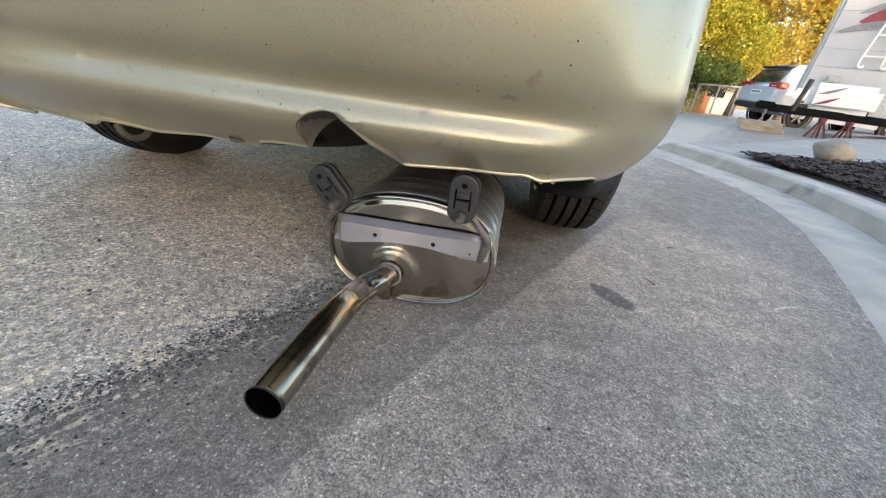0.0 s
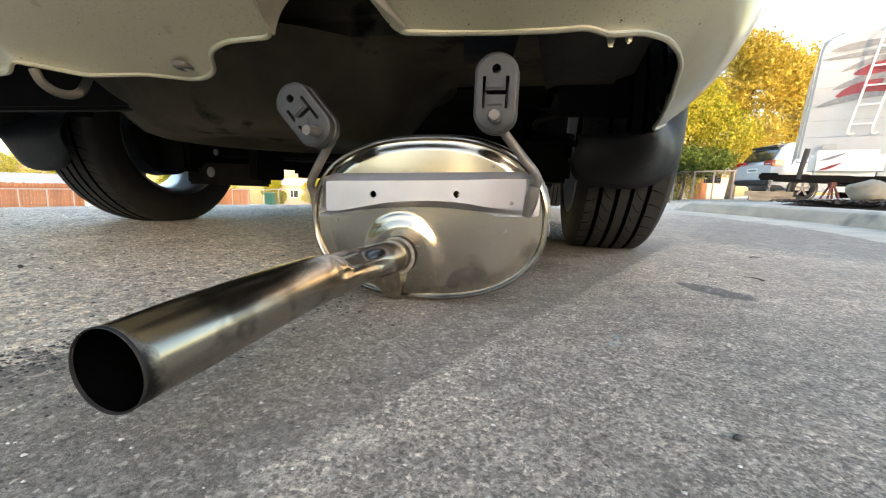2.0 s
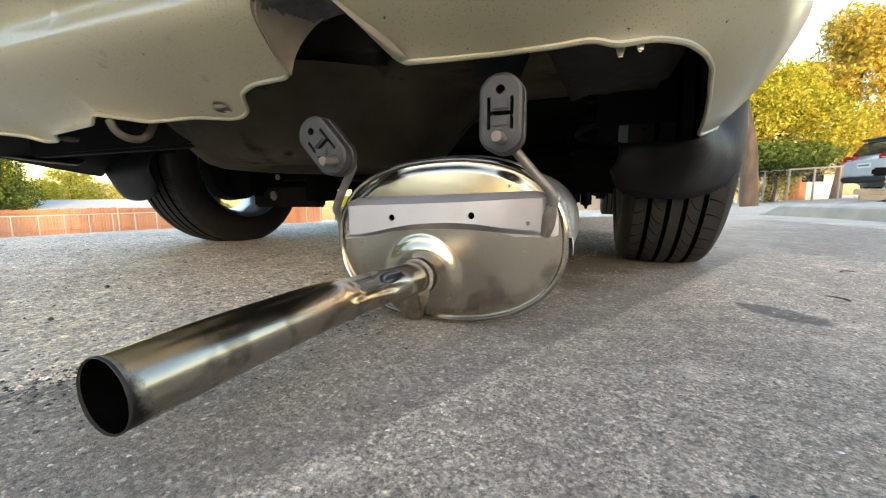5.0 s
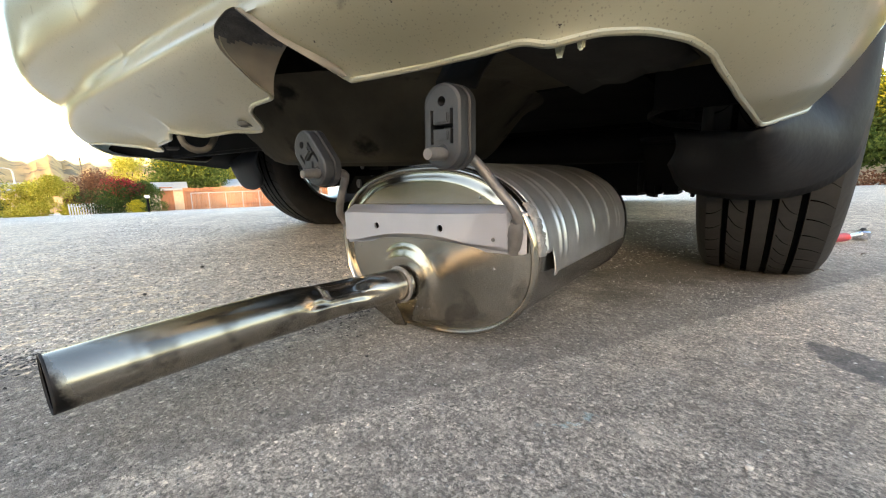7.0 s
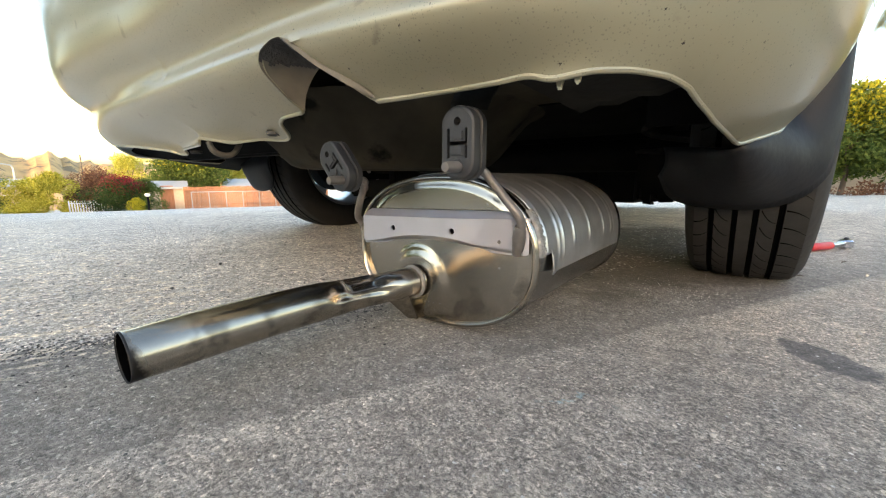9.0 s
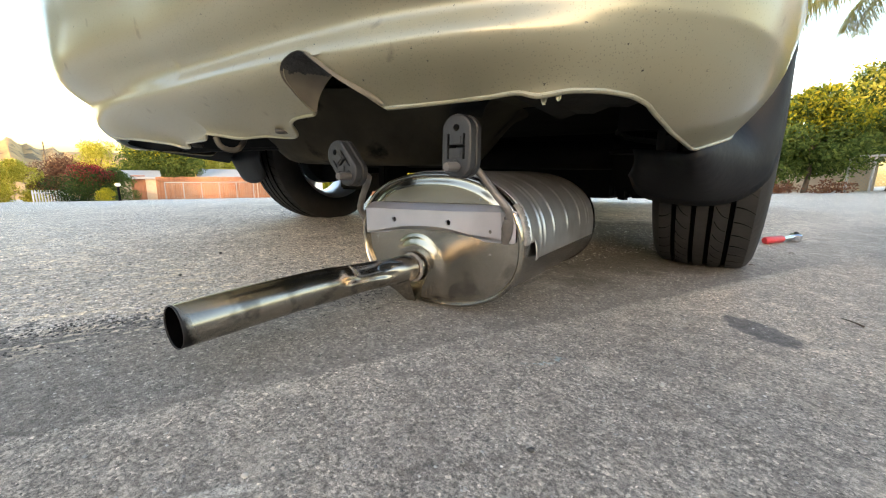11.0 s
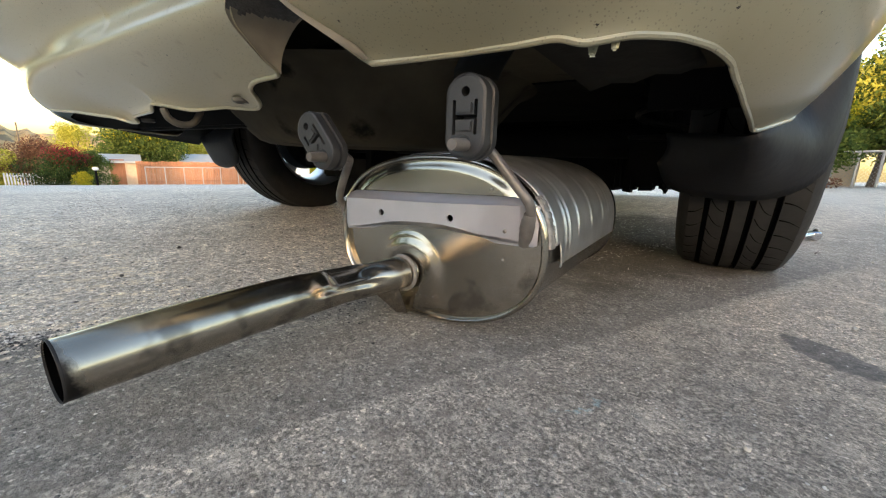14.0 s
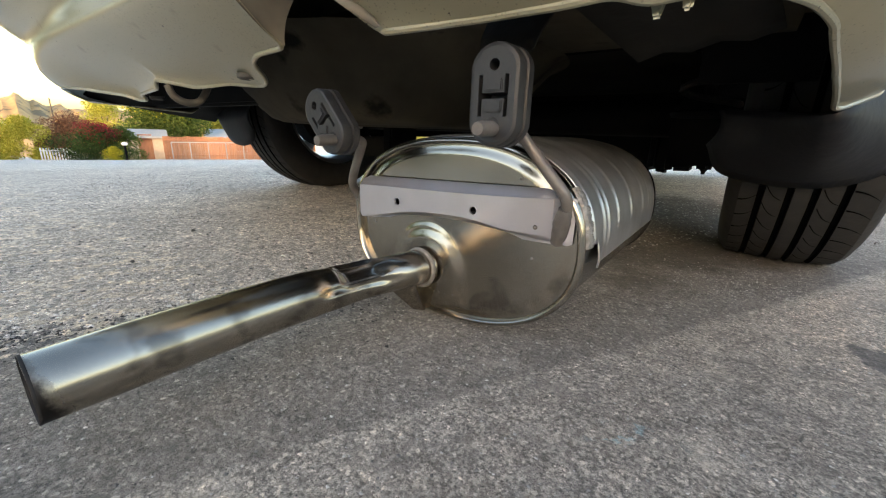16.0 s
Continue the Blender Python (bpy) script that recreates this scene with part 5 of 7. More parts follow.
def strip(name, offs, material, label, category, jag=0.0):
    bm = bmesh.new()
    rows_ = []
    for i in range(len(kerb_pts)):
        drop = ease(len(kerb_pts) - 1, len(kerb_pts) - 4, i)
        line = []
        for o, z in offs:
            p = kerb_at(i, o + (jag * noise.noise(Vector((i * 0.9, 3, 1))) if o == offs[0][0] else 0))
            line.append((p.x, p.y, ground_z(p.x, p.y) + (z if z < 0.02 else 0.02 + (z - 0.02) * drop)))
        rows_.append(line)
    grid(bm, rows_, flip=False)
    bmesh.ops.recalc_face_normals(bm, faces=bm.faces[:])
    return tagged(finish(name, bm, material, angle=30), label, category, kind="structure")


strip("gutter", [(-0.285, -0.003), (-0.265, 0.004), (-0.15, 0.006), (0.0, 0.010)], CONCRETE, "pale concrete gutter pan beside the kerb", "gutter", jag=0.016)
strip("kerb", [(0.0, 0.006), (0.010, 0.04), (0.024, 0.074), (0.042, 0.086), (0.065, 0.089), (0.165, 0.089), (0.17, 0.06)], CONCRETE, "curved weathered concrete kerb", "kerb")
bm = bmesh.new()
rows_ = []
for i in range(0, len(kerb_pts)):
    p0 = kerb_at(i, 0.16)
    far_ = Vector((9.5, 3.0 + 9.0 * i / (len(kerb_pts) - 1), 0))
    line = []
    for k in range(9):
        q = p0.lerp(far_, (k / 8) ** 1.5)
        line.append((q.x, q.y, ground_z(q.x, q.y) + 0.083 * ease(len(kerb_pts) + 2, len(kerb_pts) - 6, i)))
    rows_.append(line)
grid(bm, rows_)
bmesh.ops.recalc_face_normals(bm, faces=bm.faces[:])
tagged(finish("driveway", bm, PAVE), "pale concrete driveway behind the kerb", "driveway", kind="structure")
def mulch_at(i, k):
    """A place of the planting bed: i along the kerb, k from the kerb (0) to the far edge (1)."""
    return kerb_at(i, 0.24).lerp(Vector((1.90 + 3.4 * (28 - i) / 28, 2.86 + 1.5 * (28 - i) / 28, 0)), k)


bm = bmesh.new()
rows_ = []
for i in range(0, 29):
    line = []
    for k in range(25):
        p = mulch_at(i, k / 24)
        edge = min(1, min(k, 24 - k, 28 - i) / 3)
        line.append((p.x, p.y, ground_z(p.x, p.y) + 0.076 + 0.032 * edge + 0.016 * noise.noise(Vector((p.x * 9, p.y * 9, 0)))))
    rows_.append(line)
grid(bm, rows_)
bmesh.ops.recalc_face_normals(bm, faces=bm.faces[:])
tagged(finish("mulch_bed", bm, MULCH), "bed of dark bark mulch", "planting bed", kind="structure")
rng = random.Random(5)
verts, faces = [], []
for _ in range(9500):
    i = rng.randrange(0, 28)
    p = mulch_at(i, 0.03 + 0.94 * rng.random() ** 1.5).lerp(mulch_at(i + 1, 0.03 + 0.94 * rng.random() ** 1.5), rng.random())
    z = ground_z(p.x, p.y) + 0.108 + rng.random() * 0.012
    a, l, w = rng.random() * 6.28, 0.007 + rng.random() * 0.017, 0.003 + rng.random() * 0.005
    d, n = Vector((math.cos(a), math.sin(a), rng.uniform(-0.4, 0.4))) * l, Vector((-math.sin(a), math.cos(a), rng.uniform(-0.6, 0.6))) * w
    k = len(verts)
    verts += [tuple(Vector((p.x, p.y, z)) + s) for s in (d + n, d - n, -d - n, -d + n)]
    faces.append((k, k + 1, k + 2, k + 3))
me = bpy.data.meshes.new("bark_chips")
me.from_pydata(verts, [], faces)
me.materials.append(MULCH)
tagged(new("bark_chips", me), "loose dark bark chips", "mulch", kind="stuff")


def stone(name, at, size, label, category, material, seed=0, turn=0.0):
    bm = bmesh.new()
    bmesh.ops.create_icosphere(bm, subdivisions=4, radius=1.0)
    for v in bm.verts:
        n = noise.noise(v.co * 1.3 + Vector((seed, 0, 0))) * 0.22 + noise.noise(v.co * 4 + Vector((0, seed, 0))) * 0.06
        v.co = Vector((v.co.x * size[0], v.co.y * size[1], v.co.z * size[2])) * (1 + n)
    ob = finish(name, bm, material)
    ob.matrix_basis = pose(*at, 0, 0, turn)
    return tagged(ob, label, category)


x, y, z = afar(-34.4, 4.3)
stone("boulder", (x, y, z + 0.09 + 0.075), (0.165, 0.11, 0.095), "smooth tan boulder on dark mulch", "boulder", BOULDER, 3, 20)

# ---- foliage ----
LEAF_TONES = {
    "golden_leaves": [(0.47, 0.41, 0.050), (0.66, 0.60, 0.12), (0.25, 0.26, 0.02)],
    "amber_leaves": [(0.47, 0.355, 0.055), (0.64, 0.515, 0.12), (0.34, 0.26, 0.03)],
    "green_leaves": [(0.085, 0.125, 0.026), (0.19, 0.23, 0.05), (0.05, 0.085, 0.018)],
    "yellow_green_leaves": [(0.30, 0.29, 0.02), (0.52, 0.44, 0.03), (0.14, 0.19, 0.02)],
    "dark_green_leaves": [(0.03, 0.055, 0.015), (0.07, 0.11, 0.025), (0.02, 0.04, 0.01)],
    "russet_leaves": [(0.20, 0.085, 0.05), (0.30, 0.15, 0.08), (0.12, 0.07, 0.04)],
    "crimson_leaves": [(0.24, 0.02, 0.03), (0.36, 0.05, 0.06), (0.12, 0.02, 0.02)],
    "dry_fronds": [(0.50, 0.40, 0.11), (0.66, 0.56, 0.20), (0.34, 0.31, 0.08)],
}
LEAF = {}
for nm, tones in LEAF_TONES.items():
    m = bpy.data.materials.new(nm)
    m.use_nodes = True
    nt = m.node_tree
    b = nt.nodes["Principled BSDF"]
    ge = nt.nodes.new("ShaderNodeNewGeometry")
    rp = nt.nodes.new("ShaderNodeValToRGB")
    rp.color_ramp.elements[0].color, rp.color_ramp.elements[1].color = (*tones[2], 1), (*tones[1], 1)
    e = rp.color_ramp.elements.new(0.45)
    e.color = (*tones[0], 1)
    nt.links.new(ge.outputs["Random Per Island"], rp.inputs["Fac"])
    nt.links.new(rp.outputs["Color"], b.inputs["Base Color"])
    b.inputs["Roughness"].default_value = 0.8
    b.inputs["Specular IOR Level"].default_value = 0.2
    tr = nt.nodes.new("ShaderNodeBsdfTranslucent")
    nt.links.new(rp.outputs["Color"], tr.inputs["Color"])
    ms = nt.nodes.new("ShaderNodeMixShader")
    ms.inputs[0].default_value = 0.4
    nt.links.new(b.outputs[0], ms.inputs[1])
    nt.links.new(tr.outputs[0], ms.inputs[2])
    nt.links.new(ms.outputs[0], nt.nodes["Material Output"].inputs["Surface"])
    LEAF[nm] = m
BARK = mat("tree_bark", (0.14, 0.10, 0.07), 0.9, 0, (0.07, 0.05, 0.035), 8, bump=0.6, bump_scale=30, stretch=(1, 1, 0.3))


def leaves(clumps, count, size, seed, hang=0.0):
    """Leaf blades scattered in uneven clumps (x, y, z, rx, ry, rz), thick near their skins."""
    r = np.random.RandomState(seed)
    w = np.array([c[3] * c[4] + c[4] * c[5] + c[3] * c[5] for c in clumps])
    pick = r.choice(len(clumps), count, p=w / w.sum())
    C = np.array(clumps)[pick]
    d = r.normal(size=(count, 3))
    d /= np.linalg.norm(d, axis=1)[:, None]
    rad = 0.45 + 0.6 * r.rand(count) ** 0.6
    lump = 1 + 0.22 * np.sin(d[:, 0] * 7 + pick) * np.sin(d[:, 1] * 6 + 2 * pick) * np.sin(d[:, 2] * 8)
    c = C[:, :3] + d * C[:, 3:] * (rad * lump)[:, None]
    t = r.normal(size=(count, 3))
    t[:, 2] -= hang
    t /= np.linalg.norm(t, axis=1)[:, None]
    n = d + 0.9 * r.normal(size=(count, 3))
    s = np.cross(t, n)
    s /= np.linalg.norm(s, axis=1)[:, None] + 1e-9
    L_ = size * (0.6 + 0.8 * r.rand(count))[:, None]
    W_ = L_ * 0.42
    q = np.stack([c - t * L_ * 0.5, c + s * W_ * 0.5 + t * L_ * 0.1, c + t * L_ * 0.5, c - s * W_ * 0.5 + t * L_ * 0.1], 1)
    me = bpy.data.meshes.new("crown")
    me.from_pydata(q.reshape(-1, 3).tolist(), [], np.arange(count * 4).reshape(-1, 4).tolist())
    return me


def tree(name, at, height, spread, tone, count, size, label, category="tree", seed=1, trunk=True, low=0.3, clumps=14, flat=0.8, extra=None):
    ob = thing(name, label, category, at=at)
    r = random.Random(seed)
    cl = []
    for _ in range(clumps):
        a, q = r.random() * 6.28, math.sqrt(r.random())
        zz = low + (1 - low) * r.random()
        k = math.sin(math.pi * min(1, (zz - low) / (1 - low) * 0.75 + 0.22))
        rr = spread * (0.28 + 0.18 * r.random())
        cl.append((math.cos(a) * q * spread * 0.75 * k, math.sin(a) * q * spread * 0.75 * k, zz * height - rr * 0.4, rr, rr, rr * flat))
    me = leaves(cl, count, size, seed)
    me.materials.append(LEAF[tone])
    crown = new("crown", me)
    crown.parent = ob
    # second leaf tone from zmin up; on green trees it paints sunlight
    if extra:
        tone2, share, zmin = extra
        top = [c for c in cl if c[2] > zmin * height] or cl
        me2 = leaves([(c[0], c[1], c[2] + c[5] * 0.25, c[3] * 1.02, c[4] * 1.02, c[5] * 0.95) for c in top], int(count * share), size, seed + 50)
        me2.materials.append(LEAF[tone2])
        c2 = new("second_tone_leaves", me2)
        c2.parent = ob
    if trunk:
        bm = bmesh.new()
        th = height * (low + 0.25)
        tp = spline([(0, 0, -0.1), (0.03 * spread, 0, th * 0.4), (-0.02 * spread, 0.02, th)], 5)
        sweep(bm, tp, [0.05 * height * (1 - 0.6 * i / (len(tp) - 1)) * 0.55 for i in range(len(tp))], 10)
        part("trunk", bm, BARK, ob)
        for c in cl[:6]:
            bm = bmesh.new()
            lp = spline([(0, 0, th * 0.75), (c[0] * 0.4, c[1] * 0.4, th * 0.5 + c[2] * 0.5), (c[0] * 0.9, c[1] * 0.9, c[2])], 4)
            sweep(bm, lp, [0.018 * height * 0.6 * (1 - 0.8 * i / (len(lp) - 1)) for i in range(len(lp))], 7)
            part("limb", bm, BARK, ob)
    return ob


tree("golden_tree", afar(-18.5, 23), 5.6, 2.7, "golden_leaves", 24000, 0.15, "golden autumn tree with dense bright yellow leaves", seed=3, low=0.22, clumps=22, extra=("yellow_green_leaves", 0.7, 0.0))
tree("golden_tree", afar(-24.0, 27), 8.4, 3.3, "amber_leaves", 28000, 0.18, "tall golden autumn tree with bright yellow leaves", seed=4, low=0.3, clumps=26)
tree("amber_tree", afar(-28.5, 29), 7.8, 3.0, "amber_leaves", 20000, 0.18, "amber autumn tree with thinning orange leaves", seed=6, low=0.3, clumps=22)
tree("evergreen_tree", afar(-19.0, 21.5), 2.45, 3.0, "green_leaves", 15000, 0.18, "low dark green tree with a spreading crown", seed=7, low=0.82, clumps=22, flat=0.42)
tree("leafy_tree", afar(-7.4, 18), 3.2, 1.75, "green_leaves", 15000, 0.14, "leafy green tree with top leaves coloured yellow as if sunlit", seed=8, low=0.32, clumps=20, extra=("yellow_green_leaves", 0.4, 0.66))
tree("leafy_tree", afar(-13.5, 21), 5.4, 2.4, "green_leaves", 14000, 0.16, "tall green tree with upper leaves coloured gold as if sunlit", seed=9, low=0.30, clumps=22, extra=("golden_leaves", 0.55, 0.45))
tree("dry_shrub", afar(-5.8, 16.5), 0.34, 0.5, "russet_leaves", 500, 0.10, "dry brown low shrub", "shrub", seed=10, trunk=False, low=0.3, clumps=7)
tree("dry_shrub", afar(-9.5, 16.5), 0.36, 0.6, "russet_leaves", 500, 0.10, "dry brown low shrub", "shrub", seed=11, trunk=False, low=0.3, clumps=7)
# hanging fronds of a tall palm beside the street
palm = thing("palm_tree", "tall palm with drooping yellowed fronds", "palm", at=afar(-11.9, 10.5))
bm = bmesh.new()
sweep(bm, spline([(0.95, 0, 0), (0.78, 0, 1.6), (0.15, 0, 3.70)], 6), [0.17 - 0.03 * i / 12 for i in range(13)], 12)
part("trunk", bm, BARK, palm)
rng = random.Random(8)
for k in range(22):
    a = 2 * math.pi * k / 22 + rng.uniform(-0.15, 0.15)
    tip = 1.50 - 0.95 * math.cos(a) + rng.uniform(-0.2, 0.2)
    sp = spline([(0.15, 0, 3.70), (0.15 + 0.5 * tip * math.cos(a), 0.5 * tip * math.sin(a), 3.92), (0.15 + 1.0 * tip * math.cos(a), tip * math.sin(a), 3.72), (0.15 + 1.2 * tip * math.cos(a), 1.2 * tip * math.sin(a), 3.36)], 8)
    vs, fs = [], []
    for i, p in enumerate(sp[2:]):
        for sg in (-1, 1):
            for j in range(16):
                ln = 0.55 * math.sin(math.pi * (i + 2) / (len(sp) + 2)) + 0.12
                side = Vector((-math.sin(a), math.cos(a), 0)) * sg
                q0 = p + Vector((0, 0, 0)) + side * 0.01 + Vector((math.cos(a), math.sin(a), 0)) * rng.uniform(-0.12, 0.12)
                q1 = q0 + side * ln * 0.35 + Vector((0, 0, -ln * rng.uniform(0.5, 1.0)))
                wv = Vector((math.cos(a), math.sin(a), 0)) * 0.0065
                n0 = len(vs)
                vs += [tuple(q0 - wv), tuple(q0 + wv), tuple(q1)]
                fs.append((n0, n0 + 1, n0 + 2))
    me = bpy.data.meshes.new("frond")
    me.from_pydata(vs, [], fs)
    me.materials.append(LEAF["dry_fronds"])
    ob = new("frond", me)
    ob.parent = palm

# shrubs and trees across the street
tree("flowering_shrub", afar(77.3, 33), 1.95, 2.1, "dark_green_leaves", 14000, 0.10, "dense round dark green shrub with crimson flowers", "shrub", seed=20, trunk=False, low=0.18, clumps=18, extra=("crimson_leaves", 0.30, 0.62))
tree("flowering_shrub", afar(75.0, 34), 2.0, 1.3, "green_leaves", 8000, 0.10, "dense green shrub beside a mailbox", "shrub", seed=21, trunk=False, low=0.18)
tree("yellow_shrub", afar(75.9, 31.5), 0.75, 0.6, "yellow_green_leaves", 3500, 0.06, "low yellow-green shrub by the street", "shrub", seed=22, trunk=False, low=0.2)
tree("russet_shrub", afar(78.9, 38), 3.3, 2.6, "russet_leaves", 16000, 0.11, "loose russet-brown shrub behind flowers", "shrub", seed=23, trunk=False, low=0.15)
for az, d, h, s_, tone, sd in ((82.6, 37, 2.6, 1.7, "golden_leaves", 24), (84.8, 39, 2.5, 1.8, "golden_leaves", 25), (87.5, 41, 3.0, 2.0, "green_leaves", 26), (80.6, 40, 1.6, 1.3, "yellow_green_leaves", 27), (91, 43, 3.4, 2.4, "green_leaves", 36)):
    tree("leafy_shrub", afar(az, d), h, s_, tone, 12000, 0.12, "sunlit yellow-green leafy shrub by the street", "shrub", seed=sd, trunk=False, low=0.12)
tree("poplar", afar(76.2, 52), 7.0, 2.6, "golden_leaves", 18000, 0.17, "slender golden tree behind the shrubs", seed=28, low=0.15, clumps=26)
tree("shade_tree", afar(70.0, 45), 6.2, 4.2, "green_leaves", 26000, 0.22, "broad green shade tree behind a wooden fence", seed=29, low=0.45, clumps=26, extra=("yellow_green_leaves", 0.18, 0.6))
tree("shade_tree", afar(64.0, 52), 6.5, 3.4, "golden_leaves", 15000, 0.22, "broad golden tree behind a wooden fence", seed=30, low=0.35, clumps=20)
for az, d, h, tone, sd in ((59.5, 50, 4.5, "golden_leaves", 31), (55.5, 48, 4.2, "yellow_green_leaves", 32), (50.5, 41, 2.4, "yellow_green_leaves", 33), (46, 50, 4.0, "golden_leaves", 34), (41, 52, 4.5, "golden_leaves", 35), (35, 46, 2.8, "yellow_green_leaves", 37), (30, 46, 3.0, "golden_leaves", 38), (22, 45, 2.8, "golden_leaves", 39)):
    tree("autumn_tree", afar(az, d), h, h * 0.55, tone, 9000, 0.16, "golden autumn tree across the street", seed=sd, low=0.2)

# ---- fences, houses and street things across the street ----
WOOD = mat("reddish_fence_wood", (0.40, 0.17, 0.075), 0.8, 0, (0.28, 0.11, 0.05), 3, stretch=(4, 4, 0.4), per_object=0.15)
STUCCO = mat("tan_stucco", (0.60, 0.46, 0.32), 0.9, 0, (0.52, 0.39, 0.27), 4, bump=0.3)
ROOFW = mat("pale_metal_roof", (0.40, 0.39, 0.37), 0.5, 0, (0.34, 0.33, 0.31), 5)
GALV = mat("galvanised_tube", (0.42, 0.41, 0.39), 0.5, 0.5, (0.34, 0.33, 0.31), 20)
WHITE = mat("white_paint", (0.78, 0.77, 0.74), 0.55, 0, (0.70, 0.69, 0.66), 8)
DARKGLASS = mat("dark_glass", (0.015, 0.018, 0.022), 0.06, 0, (0.02, 0.022, 0.028), 3, spec=0.8)


def run(a0, d0, a1, d1, n):
    p, q = Vector(afar(a0, d0)), Vector(afar(a1, d1))
    out = []
    for i in range(n + 1):
        v = p.lerp(q, i / n)
        out.append(Vector((v.x, v.y, ground_z(v.x, v.y))))
    return out


def board_fence(a0, d0, a1, d1, h, label):
    pts = run(a0, d0, a1, d1, 1)
    ln = (pts[1] - pts[0]).length
    fence = thing("wooden_fence", label, "fence", at=tuple(pts[0]))
    n = int(ln / 0.16)
    line = run(a0, d0, a1, d1, n)
    r = random.Random(n)
    proto = None
    ang = math.atan2(pts[1].y - pts[0].y, pts[1].x - pts[0].x)
    for i in range(n):
        p = line[i] - pts[0]
        if proto is None:
            bm = bmesh.new()
            box(bm, (0, -0.012, 0), (0.15, 0.012, h))
            proto = part("board", bm, WOOD, fence, smooth=False)
            ob = proto
        else:
            ob = new("board", proto.data)
            ob.parent = fence
        ob.matrix_basis = pose(p.x, p.y, p.z + r.uniform(-0.03, 0.03), 0, 0, math.degrees(ang))
    for zz in (0.3, h - 0.25):
        bm = bmesh.new()
        q = pts[1] - pts[0]
        sweep(bm, [(0, 0, zz), (q.x, q.y, q.z + zz)], 0.04, 4)
        part("rail", bm, WOOD, fence)


board_fence(71.3, 38, 60.5, 36.5, 1.75, "reddish-brown wooden board fence lit by the sun")
board_fence(60.4, 36.5, 54.2, 37, 1.70, "reddish-brown wooden board fence lit by the sun")
board_fence(50, 40, 38, 43, 1.6, "reddish-brown wooden board fence lit by the sun")


def tube_fence(a0, d0, a1, d1, h, n, label, mesh=False):
    line = run(a0, d0, a1, d1, n)
    fence = thing("chain_link_fence", label, "fence", at=tuple(line[0]))
    for p in line:
        bm = bmesh.new()
        q = p - line[0]
        sweep(bm, [(q.x, q.y, q.z - 0.05), (q.x, q.y, q.z + h)], 0.035, 8)
        part("post", bm, GALV, fence)
    bm = bmesh.new()
    sweep(bm, [(q.x, q.y, q.z + h) for q in [p - line[0] for p in line]], 0.03, 8)
    part("top_rail", bm, GALV, fence)
    bm = bmesh.new()
    for p, q in zip(line, line[1:]):
        p, q = p - line[0], q - line[0]
        ln = (q - p).length
        st = 0.12 if mesh else 0.16
        k = -h
        while k < ln:
            for flip in (0, 1):
                u0, u1 = max(0, k), min(ln, k + h)
                z0, z1 = (u0 - k), (u1 - k)
                a, b_ = p.lerp(q, u0 / ln), p.lerp(q, u1 / ln)
                if flip:
                    z0, z1 = h - z0, h - z1
                t = Vector((0, 0, 0.003))
                v = [bm.verts.new(a + Vector((0, 0, z0)) + t), bm.verts.new(a + Vector((0, 0, z0)) - t), bm.verts.new(b_ + Vector((0, 0, z1)) - t), bm.verts.new(b_ + Vector((0, 0, z1)) + t)]
                bm.faces.new(v)
            k += st
    tagged(part("wire_mesh", bm, GALV, fence, smooth=False), kind="stuff")


tube_fence(70.5, 35.5, 55, 34, 1.25, 8, "galvanised chain-link fence in front of a wooden fence")
tube_fence(40, 38, 29, 38, 1.4, 6, "galvanised chain-link fence along the street")
tube_fence(-16, 20, -26, 22, 1.25, 5, "galvanised chain-link fence below golden trees", True)
tube_fence(-10.5, 17.5, -17, 18.5, 1.1, 4, "dark chain-link fence beside shrubs", True)


